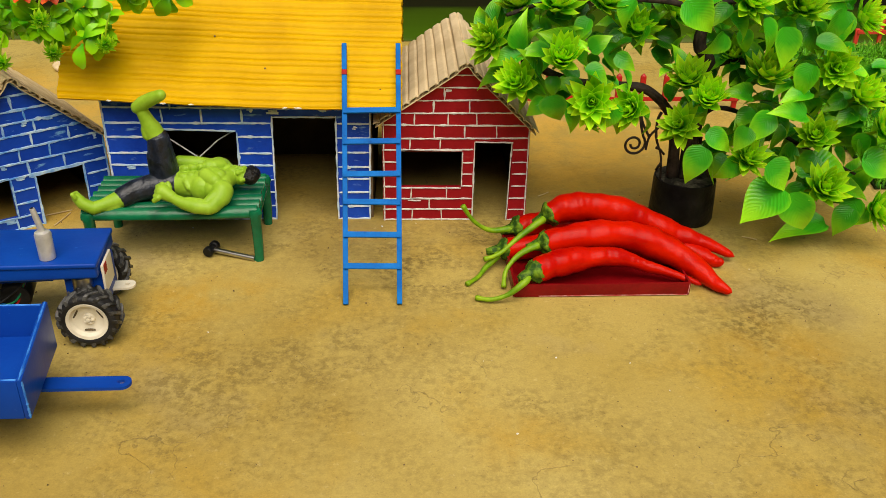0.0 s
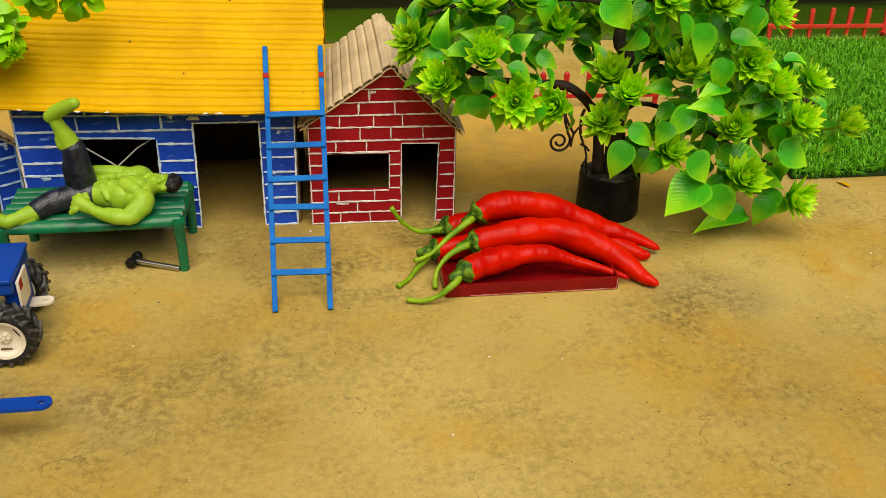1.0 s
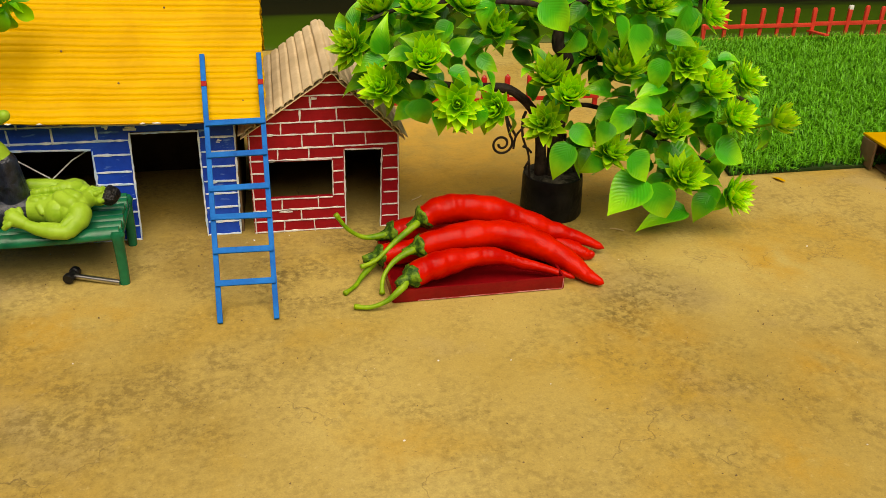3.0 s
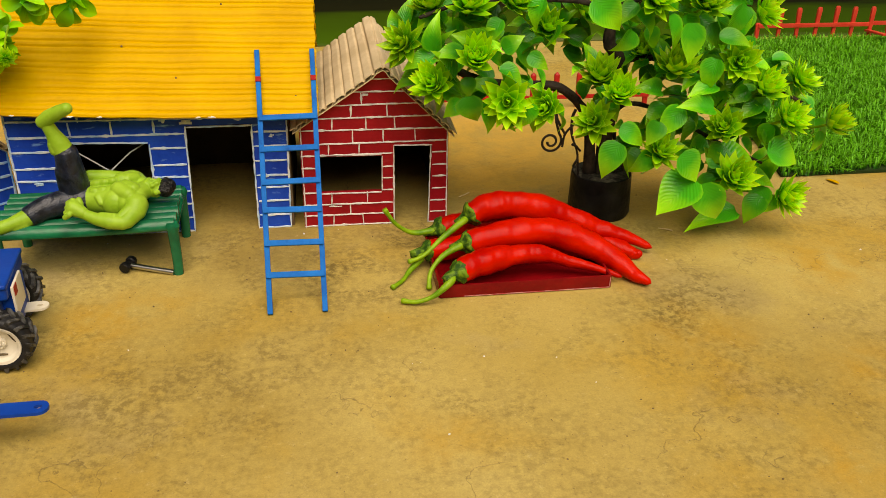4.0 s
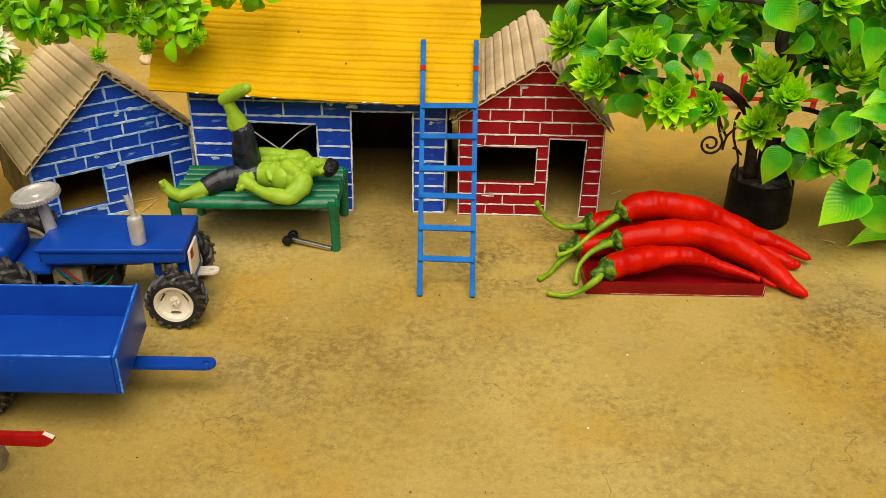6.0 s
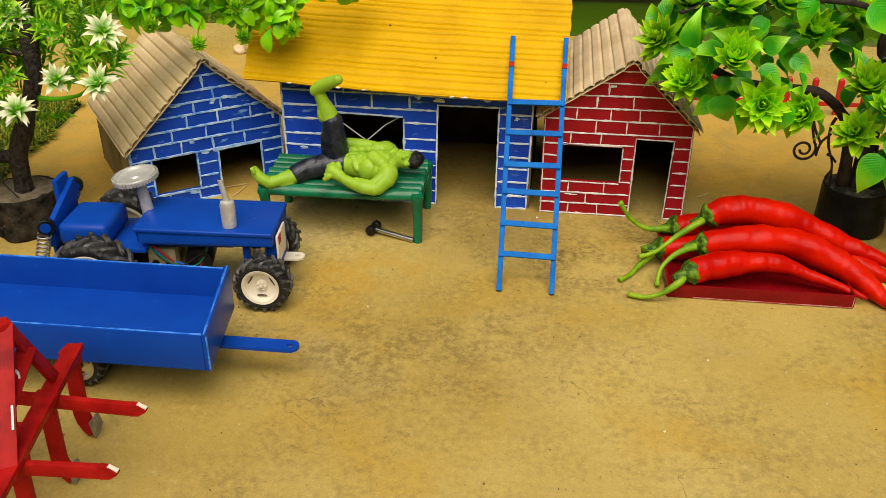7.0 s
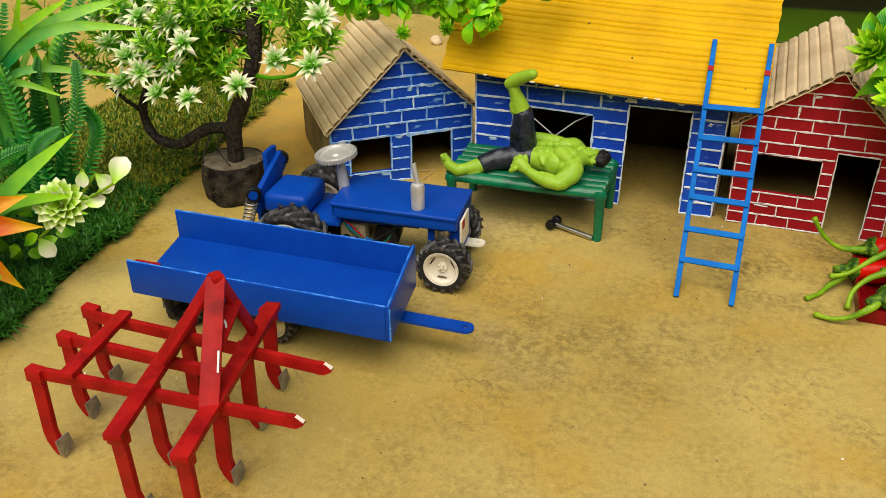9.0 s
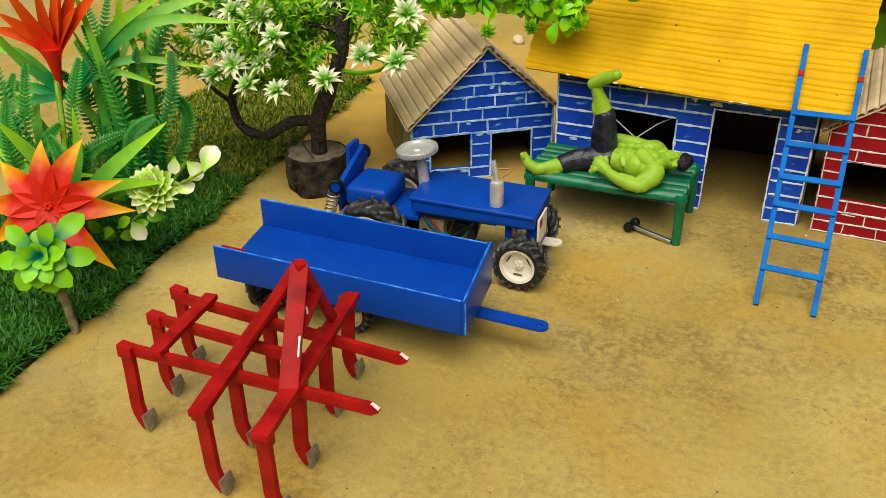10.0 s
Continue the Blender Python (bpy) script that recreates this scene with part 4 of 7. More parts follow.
def chilli(body, stem, r, seed, label, peak=0.45, fall=1.1):
    rng = random.Random(seed)
    c = thing("chilli", pose(*body[0]), label, "chilli", "chillies in the tray")
    o = Vector(body[0])
    n = 110
    pts = [p - o for p in spline(body, n)]
    rad = []
    for i in range(n):
        u = i / (n - 1)
        taper = (0.80 + 0.2 * math.sin(math.pi * u / peak * 0.5)) if u < peak else (1 - ((u - peak) / (1 - peak)) ** fall * 0.84)
        if u > 0.955:
            taper *= max(0.12, 1 - ((u - 0.955) / 0.045) ** 2)
        if u < 0.03:
            taper *= 0.72 + 0.28 * u / 0.03
        rad.append(r * taper * (1 + 0.035 * math.sin(25 * u + seed) + 0.025 * math.sin(61 * u + 2 * seed)))
    bm = bmesh.new()
    tube(bm, pts, rad, 36, 1.0, 0.0)
    for v in bm.verts:
        k = noise.noise((v.co + o) * 90 + Vector((seed, 0, 0))) + 0.6 * noise.noise(Vector(((v.co.x + o.x) * 310, (v.co.y + o.y) * 70, (v.co.z + o.z) * 70 + seed)))
        v.co += Vector((0, -0.5, 1)).normalized() * (k * 0.0009 + noise.noise((v.co + o) * 330 + Vector((seed, 3, 0))) * 0.00028)
    part("body", bm, CHILLI, c, smooth=180)
    d = (pts[0] - pts[5]).normalized()
    sp = [p - o for p in spline(stem, 16)]
    bm = bmesh.new()
    q = d.to_track_quat("Z", "Y").to_matrix().to_4x4()
    q.translation = pts[0]
    lathe(bm, [(r * 0.84, -0.0034), (r * 0.90, -0.0026), (r * 0.80, -0.0004), (r * 0.62, 0.0016), (r * 0.44, 0.0034), (0.0036, 0.0080), (0.0028, 0.0125), (0, 0.0130)], 25, q)
    qi = q.inverted()
    for v in bm.verts:  # five lobes, puckered towards the stalk
        w = qi @ v.co
        a = math.atan2(w.y, w.x)
        w.z -= 0.0009 * math.cos(5 * a + seed) * (1 if w.z < 0 else 0.3)
        w.xy *= 1 + 0.05 * math.cos(12 * a + seed)
        v.co = q @ w
    for v in bm.verts:
        v.co += Vector((rng.uniform(-1, 1), rng.uniform(-1, 1), rng.uniform(-1, 1))) * 0.0004
    part("calyx", bm, CALYX, c, "dark green crinkled calyx", smooth=180)
    bm = bmesh.new()
    sp = [pts[0] + d * 0.003] + sp[1:]
    tube(bm, sp, [0.0031 - 0.0014 * min(i / 8, 1) + (0.0004 if i > 13 else 0) for i in range(len(sp))], 10, 1.0, 0.06, rng)
    part("stalk", bm, STALK, c, smooth=180)
    return c


LONG = "long glossy red chilli with a green curved stalk"
chilli([(0.0515, 0.5125, 0.0185), (0.0650, 0.5205, 0.0198), (0.0850, 0.527, 0.0210), (0.1060, 0.530, 0.0220), (0.1250, 0.531, 0.0190), (0.1410, 0.529, 0.0135), (0.1610, 0.523, 0.0100), (0.1780, 0.514, 0.0062)],
       [(0.0470, 0.506, 0.0165), (0.0405, 0.5015, 0.0130), (0.0320, 0.500, 0.0070), (0.0205, 0.500, 0.0034), (0.0100, 0.504, 0.0028)], 0.0102, 1, LONG, 0.22, 0.85)
chilli([(0.0630, 0.545, 0.0252), (0.0820, 0.547, 0.0290), (0.1050, 0.550, 0.0302), (0.1280, 0.552, 0.0282), (0.1500, 0.549, 0.0225), (0.1670, 0.541, 0.0160), (0.1800, 0.527, 0.0108), (0.1895, 0.514, 0.0064), (0.1983, 0.506, 0.0040)],
       [(0.0598, 0.542, 0.026), (0.045, 0.538, 0.0200), (0.0343, 0.530, 0.0110), (0.0317, 0.519, 0.0025)], 0.0114, 2, LONG, 0.48, 1.5)
chilli([(0.0705, 0.575, 0.0345), (0.0830, 0.577, 0.0398), (0.1020, 0.579, 0.0402), (0.1240, 0.580, 0.0362), (0.1480, 0.579, 0.0275), (0.1760, 0.573, 0.0172), (0.1980, 0.566, 0.0130), (0.2178, 0.559, 0.0052)],
       [(0.0675, 0.570, 0.0345), (0.0475, 0.560, 0.0240), (0.0316, 0.550, 0.0145), (0.0190, 0.545, 0.0120)], 0.0116, 3, "long glossy red chilli on top of the pile", 0.50, 1.35)
chilli([(0.0481, 0.592, 0.0150), (0.0656, 0.594, 0.0170), (0.1072, 0.595, 0.0180), (0.1448, 0.590, 0.0140), (0.168, 0.578, 0.0095), (0.184, 0.566, 0.0070), (0.196, 0.557, 0.0052), (0.202, 0.552, 0.0045), (0.2052, 0.549, 0.0078)],
       [(0.0460, 0.590, 0.0160), (0.0276, 0.588, 0.0150), (0.0136, 0.586, 0.0241), (0.0042, 0.585, 0.0384)], 0.0110, 4, "long red chilli with an upturned tip, low in the pile")
chilli([(0.0345, 0.560, 0.0125), (0.0505, 0.562, 0.0135), (0.0752, 0.563, 0.0135), (0.1064, 0.563, 0.0130), (0.1379, 0.560, 0.0100), (0.1645, 0.553, 0.0070), (0.1860, 0.546, 0.0045)],
       [(0.0304, 0.555, 0.0095), (0.0205, 0.545, 0.0050), (0.0135, 0.534, 0.0025), (0.0048, 0.524, 0.0025)], 0.0100, 5, "dark red chilli at the bottom of the pile")



# ---- vehicles ----
def wheel(parent, m, r, w, label="", rim=None):
    """A lugged rubber tyre with a cream rim and hub; the axle lies along local y, outer face at -y."""
    rot = m @ pose(0, 0, 0, 90, 0, 0)
    bm = bmesh.new()
    h = w / 2
    lathe(bm, [(0.655 * r, -0.86 * h), (0.70 * r, -0.99 * h), (0.80 * r, -1.0 * h), (0.88 * r, -0.93 * h), (0.915 * r, -0.75 * h), (0.93 * r, -0.35 * h), (0.93 * r, 0.35 * h), (0.915 * r, 0.75 * h), (0.88 * r, 0.93 * h), (0.80 * r, 1.0 * h), (0.70 * r, 0.99 * h), (0.655 * r, 0.86 * h)], 72)
    tyre = part("tyre", bm, TYRE, None, "black lugged rubber tyre", smooth=50)
    bm = bmesh.new()
    n = 17
    for k in range(n):
        for side in (-1, 1):  # slanted lugs in two rows, like a farm tyre
            a0 = 2 * math.pi * (k + (0.25 if side > 0 else -0.25)) / n
            rows = []
            for f in (0.0, 0.45, 0.8, 1.0, 1.06):
                z = side * h * (0.02 + 0.96 * min(f, 1.0))
                top = r * (1.0 if f < 0.9 else (0.955 if f < 1.03 else 0.86))
                low = r * (0.90 if f < 0.9 else (0.86 if f < 1.03 else 0.80))
                mid = a0 + 0.34 * f * 17 / n * 0.8
                rows.append([bm.verts.new((q * math.cos(mid + da), q * math.sin(mid + da), z * (1.02 if f > 1.03 else 1.0))) for q, da in ((low, -0.085), (top, -0.055), (top, 0.055), (low, 0.085))])
            for p, q in zip(rows, rows[1:]):
                for c in range(3):
                    bm.faces.new((p[c], p[c + 1], q[c + 1], q[c]))
            bm.faces.new(rows[0])
            bm.faces.new(rows[-1][::-1])
    lugs = part("tread_lug", bm, LUG, tyre, smooth=30)
    tagged(lugs, "raised rubber tread lugs", kind="stuff")
    wh = part("wheel", lathe(bmesh.new(), [(0, h * 0.55), (r * 0.18, h * 0.55), (r * 0.2, h * 0.35), (r * 0.34, h * 0.46), (r * 0.50, h * 0.56), (r * 0.57, h * 0.9), (r * 0.66, h * 0.98), (r * 0.675, h * 0.8), (r * 0.66, -h * 0.94), (r * 0.58, -h * 0.90), (r * 0.50, -h * 0.2), (0, -h * 0.2)], 36), rim or RIM, parent, label, rot)
    tyre.parent = wh
    bm = bmesh.new()
    for k in range(5):
        a = 2 * math.pi * k / 5
        lathe(bm, [(0, 0.0012), (r * 0.045, 0.0010), (r * 0.055, 0), (r * 0.055, -0.001)], 8, pose(r * 0.12 * math.cos(a), r * 0.12 * math.sin(a), h * 0.55))
    lathe(bm, [(0, 0.0018), (r * 0.06, 0.0015), (r * 0.07, -0.0005)], 12, pose(0, 0, h * 0.55))
    part("hub", bm, rim or RIM, wh)
    # thin dark bars give the shade inside the openings of the rim
    bm = bmesh.new()
    for k in range(3):
        a = 2 * math.pi * k / 3 + 0.5
        box(bm, -r * 0.045, r * 0.045, -r * 0.17, r * 0.17, -0.0005, 0.0005, 0.0, pose(r * 0.43 * math.cos(a), r * 0.39 * math.sin(a), h * 0.47) @ Matrix.Rotation(a, 4, "Z") @ Matrix.Rotation(-0.75, 4, "Y"))
    part("slot", bm, SLOT, wh, "dark bar for the shade in a rim slot")
    return wh


def holed_bar(x0, x1, y, z, w, thick, hole):
    """A flat bar lying along x with a rounded end at x1 and a pin hole through it."""
    out = [(x0, -w / 2)]
    for k in range(13):
        a = -math.pi / 2 + math.pi * k / 12
        out.append((x1 - w / 2 + w / 2 * math.cos(a), w / 2 * math.sin(a)))
    out.append((x0, w / 2))
    ring = [(x1 - w / 2 + hole * 1.3 * math.cos(2 * math.pi * k / 14), hole * math.sin(2 * math.pi * k / 14)) for k in range(14)]
    bm = panel(out, [ring], thick)
    for v in bm.verts:
        v.co = Vector((v.co.x, y + v.co.z, z - v.co.y))
    return bm


def coil(bm, a, b, r, wire, turns):
    a, b = Vector(a), Vector(b)
    d = (b - a).normalized()
    s = d.orthogonal().normalized()
    t = d.cross(s)
    pts = [a.lerp(b, i / (turns * 10)) + (s * math.cos(i * 0.6283) + t * math.sin(i * 0.6283)) * r for i in range(turns * 10 + 1)]
    return tube(bm, pts, wire, 5)


tractor = thing("toy_tractor", pose(-0.2463, 0.4833, 0, 0, 0, 5.5), "blue toy tractor with cream rims parked on the floor", "toy tractor")
FR, RR = 0.0202, 0.0288
wheel(tractor, pose(-0.0025, -0.0278, FR, 0, 0, -4), FR, 0.0165)
wheel(tractor, pose(-0.0085, 0.0370, FR) @ pose(0, 0, 0, 0, 0, 176), FR, 0.0165)
wheel(tractor, pose(-0.1175, -0.0360, RR), RR, 0.021)
wheel(tractor, pose(-0.121, 0.0420, RR) @ pose(0, 0, 0, 0, 0, 180), RR, 0.021)
bm = bmesh.new()
box(bm, -0.0888, 0.0060, -0.0254, 0.0254, 0.0458, 0.0575, 0.0020, None, 3, 0.5)
box(bm, -0.0900, 0.0066, -0.0266, 0.0266, 0.0555, 0.0590, 0.0013, None, 3, 0.5)
for v in bm.verts:
    if v.co.x < -0.05:
        v.co.z += 0.0012
    if v.co.x > 0.0 and v.co.z > 0.0525:  # the nose falls away
        v.co.z -= 0.0014
    if v.co.z < 0.049 and v.co.x < -0.08:  # the lower rear corner is cut round
        v.co.x += 0.004
part("bonnet", bm, BLUE, tractor, "blue painted bonnet")
part("under_bonnet", block(-0.088, -0.024, -0.0180, 0.0180, 0.042, 0.0460, 0.0006), BLUE, tractor)
bm = bmesh.new()
box(bm, 0.0070, 0.0088, -0.0200, 0.0040, 0.0320, 0.0525, 0.0008)
grille = part("grille", bm, RIM, tractor, "cream grille plate with a red mark")
bm = bmesh.new()
box(bm, 0.0089, 0.0092, -0.0185, -0.0120, 0.0455, 0.0520, 0.0)
part("grille_mark", bm, RED_PAINT, grille, "small red mark")
part("front_block", block(-0.018, 0.0066, -0.0165, 0.0165, 0.020, 0.0461, 0.001), BLUE, tractor)
bm = bmesh.new()
tube(bm, [(-0.0060, -0.0185, 0.028), (-0.0060, -0.0185, 0.0455)], 0.0062, 16)
part("silver_can", bm, STEEL, tractor, "shiny silver can beside the grille")
bm = bmesh.new()
tube(bm, [(-0.002, -0.024, FR), (-0.008, 0.033, FR)], 0.0028, 10)
part("front_axle", bm, BLACK, tractor)
bm = bmesh.new()
tube(bm, [(-0.1175, -0.028, RR), (-0.121, 0.034, RR)], 0.0035, 10)
part("rear_axle", bm, BLACK, tractor)
bm = holed_bar(-0.006, 0.0210, 0.0055, 0.0240, 0.0110, 0.0015, 0.0015)
part("front_hitch", bm, RIM, tractor, "cream drawbar plate with a hole")
part("frame", block(-0.132, -0.066, -0.010, 0.010, 0.024, 0.034, 0.001), BLACK, tractor)
part("foot_board", block(-0.1185, -0.084, -0.0240, 0.0240, 0.0395, 0.043, 0.0008), BLUE, tractor)
bm = bmesh.new()
box(bm, -0.145, -0.109, -0.0235, 0.0185, 0.0432, 0.0600, 0.0052, None, 5, 0.5)
part("seat_box", bm, BLUE, tractor, "rounded blue seat box")
bm = bmesh.new()
box(bm, -0.1530, -0.1475, -0.0220, 0.022, 0.042, 0.0600, 0.0008)
box(bm, -0.1545, -0.1505, 0.003, 0.0215, 0.054, 0.0815, 0.0014)
beam(bm, (-0.1485, -0.0200, 0.0530), (-0.1485, 0.024, 0.0690), 0.0045, 0.017, 0.0014)
part("seat_back", bm, BLUE, tractor, "blue rear plate")
bm = bmesh.new()
box(bm, -0.1560, -0.1532, -0.012, 0.012, 0.03, 0.052, 0.0008)
part("rear_plate", bm, BLUE, tractor)
for y, z in ((-0.0255, 0.0600), (0.0265, 0.0680)):
    bm = bmesh.new()
    lathe(bm, [(0.0018, -0.003), (0.0052, -0.003), (0.006, -0.002), (0.006, 0.002), (0.0052, 0.003), (0.0018, 0.003), (0.0018, -0.003)], 20, pose(-0.1500, y, z, 90, 0, 20))
    roller = part("roller", bm, BLACK, tractor, "small black rubber roller")
    bm = bmesh.new()
    lathe(bm, [(0, -0.0036), (0.0034, -0.0036), (0.0036, 0.0036), (0, 0.0036)], 16, pose(-0.1500, y, z, 90, 0, 20))
    part("roller_hub", bm, BLUE, roller, "blue hub")
bm = bmesh.new()
coil(bm, (-0.1510, -0.0270, 0.0555), (-0.1585, -0.0310, 0.0260), 0.0044, 0.00065, 10)
part("spring", bm, WORN_STEEL, tractor, "dark steel coil spring")
bm = bmesh.new()
lathe(bm, [(0.0045, 0), (0.0075, 0.001), (0.0075, 0.004), (0, 0.006)], 14, pose(-0.1595, -0.0315, 0.0205))
part("spring_foot", bm, WORN_STEEL, tractor)
# engine block, wires and a coil seen under the bonnet
bm = bmesh.new()
box(bm, -0.086, -0.066, -0.017, 0.017, 0.014, 0.0392, 0.0008)
gear = part("gearbox", bm, GEAR, tractor, "dull cream metal gearbox plate")
# black discs on the plate stand for the shade in its holes
for x in (-0.081, -0.071):
    bm = bmesh.new()
    lathe(bm, [(0, 0.0004), (0.0026, 0.0004), (0.0030, -0.0004)], 14, pose(x, -0.0171, 0.028, 90, 0, 0))
    part("bolt_hole", bm, BLACK, gear, "black disc for the shade in a hole")
bm = bmesh.new()
lathe(bm, [(0, -0.013), (0.009, -0.013), (0.010, -0.011), (0.010, 0.011), (0.009, 0.013), (0, 0.013)], 18, pose(-0.052, -0.004, 0.030, 90, 0, 8))
part("motor", bm, BLACK, tractor, "black motor under the bonnet")
for k, (c, y0) in enumerate(((RED_PAINT, -0.019), (BLACK, -0.020), (LADDER_BLUE, -0.0185), (GREEN, -0.0195))):
    bm = bmesh.new()
    rr = random.Random(40 + k)
    ctrl = [(-0.084, y0 + 0.003, 0.043), (-0.074 + rr.uniform(-0.004, 0.004), y0 - 0.001, 0.036 + rr.uniform(-0.003, 0.003)), (-0.062, y0 - 0.001, 0.033 + rr.uniform(-0.006, 0.004)), (-0.050, y0 + 0.002, 0.030 + rr.uniform(-0.008, 0.006)), (-0.043, y0 + 0.006, 0.041)]
    tube(bm, spline(ctrl, 18), 0.0007, 6)
    part("wire", bm, c, tractor)
# steering wheel and exhaust
bm = bmesh.new()
tube(bm, [(-0.0895, 0.0060, 0.0500), (-0.0895, 0.0060, 0.0580), (-0.0930, 0.0075, 0.082)], [0.0044, 0.0044, 0.0034], 16)
part("steering_column", bm, SILVER, tractor)
bm = bmesh.new()
sw = pose(-0.0955, 0.0080, 0.0840, 4, -6, 0)
lathe(bm, [(0, -0.001), (0.0125, -0.0012), (0.0135, -0.002), (0.0148, -0.0018), (0.0152, 0.0004), (0.0143, 0.0020), (0.0130, 0.0016), (0.0122, 0.0002), (0.004, 0.0), (0.003, 0.001), (0, 0.001)], 44, sw)
for k in range(44):
    a = 2 * math.pi * k / 44
    box(bm, -0.0008, 0.0008, -0.0006, 0.0006, -0.0018, 0.0014, 0.0, sw @ pose(0.0153 * math.cos(a), 0.0153 * math.sin(a), 0) @ Matrix.Rotation(a, 4, "Z"))
part("steering_wheel", bm, SILVER, tractor, "silver toothed steering wheel")
bm = bmesh.new()
lathe(bm, [(0, 0.0600), (0.0050, 0.0602), (0.0052, 0.0770), (0.0046, 0.0788), (0.0026, 0.0794), (0, 0.0794)], 22, pose(-0.0245, -0.0170, -0.0014))
stackpart = part("exhaust", bm, SILVER, tractor, "silver exhaust stack")
bm = bmesh.new()
tube(bm, spline([(-0.0245, -0.0165, 0.077), (-0.0260, -0.0165, 0.085), (-0.0276, -0.0165, 0.0935)], 8), [0.0022, 0.0021, 0.0021, 0.0020, 0.0020, 0.0019, 0.0018, 0.0016], 12)
pipe = part("pipe", bm, SILVER, stackpart)
# a black disc at the top gives the shade of a hollow pipe
bm = bmesh.new()
lathe(bm, [(0, 0.0002), (0.0010, 0.0002), (0.0013, 0.0)], 12, aim((-0.02765, -0.0170, 0.0933), (-0.25, -0.75, 0.75)))
part("pipe_mouth", bm, BLACK, pipe, "black disc for the shade in the pipe mouth")

# trailer
trailer = thing("toy_trailer", pose(-0.334, 0.3690, 0, 0, 0, 1.08), "blue painted toy trailer with an open tail", "toy trailer")
TL, TW, TB, TT, TF, BED = 0.0906, 0.0325, 0.0311, 0.0552, 0.0607, 0.0400
SKEW = 0.0045  # the front board stands a little askew


def board(name, plan, z0, z1):
    """A painted board over a four-cornered plan."""
    bm = bmesh.new()
    f = bm.faces.new([bm.verts.new((x, y, z0)) for x, y in plan])
    ext = bmesh.ops.extrude_face_region(bm, geom=[f])
    for v in (g for g in ext["geom"] if isinstance(g, bmesh.types.BMVert)):
        v.co.z = z1
    bmesh.ops.recalc_face_normals(bm, faces=bm.faces)
    bmesh.ops.bevel(bm, geom=list(bm.edges), offset=0.0006, segments=2, profile=0.6, affect="EDGES")
    return part(name, bm, BLUE, trailer)


board("bed", [(-TL + 0.0060, -TW), (TL - 0.001 + SKEW, -TW), (TL - 0.001 - SKEW, TW), (-TL - 0.0065, TW)], BED - 0.003, BED)
board("side_board", [(-TL, -TW - 0.0016), (TL - 0.0022 + SKEW, -TW - 0.0016), (TL - 0.0022 + SKEW, -TW + 0.0012), (-TL, -TW + 0.0012)], TB, TT)
board("side_board", [(-TL - 0.0060, TW - 0.0012), (TL - 0.0022 - SKEW, TW - 0.0012), (TL - 0.0022 - SKEW, TW + 0.0016), (-TL - 0.0060, TW + 0.0016)], TB, TF)
FRONT = board("front_board", [(TL - 0.002 + SKEW, -TW - 0.0018), (TL + 0.001 + SKEW, -TW - 0.0018), (TL + 0.001 - SKEW, TW + 0.0018), (TL - 0.002 - SKEW, TW + 0.0018)], TB, TT + 0.001)
for v in FRONT.data.vertices:  # its top rises to the higher side board
    if v.co.z > 0.05:
        v.co.z += (TF - TT) * (v.co.y + TW) / (2 * TW)
# a plain red strip along the inner side of the board, no lamp
bm = bmesh.new()
box(bm, -TL + 0.005, -TL + 0.024, -TW + 0.0014, -TW + 0.0030, BED + 0.0002, TT + 0.0004, 0.0005)
part("tail_lamp", bm, RED_PAINT, trailer, "red strip inside the open tail")
bm = holed_bar(TL - 0.012, TL + 0.0459, 0.006, 0.0246, 0.0112, 0.002, 0.0017)
part("drawbar", bm, BLUE, trailer, "blue drawbar with a pin hole")
bm = bmesh.new()
tube(bm, [(-0.065, -0.031, 0.0160), (-0.065, 0.031, 0.0160)], 0.003, 10)
part("axle", bm, BLACK, trailer)
for y, t_ in ((-0.014, 0), (0.014, 180)):
    wheel(trailer, pose(-0.065, y, 0.016) @ pose(0, 0, 0, 0, 0, t_), 0.016, 0.011, rim=BLACK)
bm = bmesh.new()
tube(bm, [(0.004, -0.031, 0.0160), (0.004, 0.031, 0.0160)], 0.003, 10)
part("axle", bm, BLACK, trailer)
for y, t_ in ((-0.014, 0), (0.014, 180)):
    wheel(trailer, pose(0.004, y, 0.016) @ pose(0, 0, 0, 0, 0, t_), 0.016, 0.011, rim=STEEL)
for p0, p1 in (((-TL, -TW - 0.0002, TT), (TL - 0.0025 + SKEW, -TW - 0.0002, TT)), ((-TL - 0.006, TW + 0.0002, TF), (TL - 0.0025 - SKEW, TW + 0.0002, TF)), ((TL - 0.0005 + SKEW, -TW - 0.0016, TT + 0.001), (TL - 0.0005 - SKEW, TW + 0.0016, TF + 0.001)), ((TL + 0.0009 + SKEW, -TW - 0.0017, TB + 0.001), (TL + 0.0009 + SKEW, -TW - 0.0017, TT))):
    bm = bmesh.new()
    n_ = 26
    line = [Vector(p0).lerp(Vector(p1), k / n_) + Vector((0, 0, -0.0001)) for k in range(n_ + 1)]
    rw = random.Random(int(1e4 * abs(p0[1])) + 3 + (p0[2] < 0.05))
    tube(bm, line, [0.0004 + 0.0005 * rw.random() ** 2 for _ in line], 8)
    part("worn_edge", bm, BLUE_EDGE, trailer, "paint worn light blue along the edge")
part("hitch_block", block(0.020, 0.034, -0.012, 0.012, 0.014, TB - 0.0006, 0.0008), BLUE, trailer, "blue block under the bed")
part("under_frame", block(-0.08, 0.06, -0.010, 0.010, 0.0215, TB - 0.0006, 0.0008), BLACK, trailer)

# ---- cultivator ----
cult = thing("toy_cultivator", pose(-0.335, 0.243, 0), "red welded toy cultivator with steel tipped tines", "toy cultivator")
ZB = 0.0555


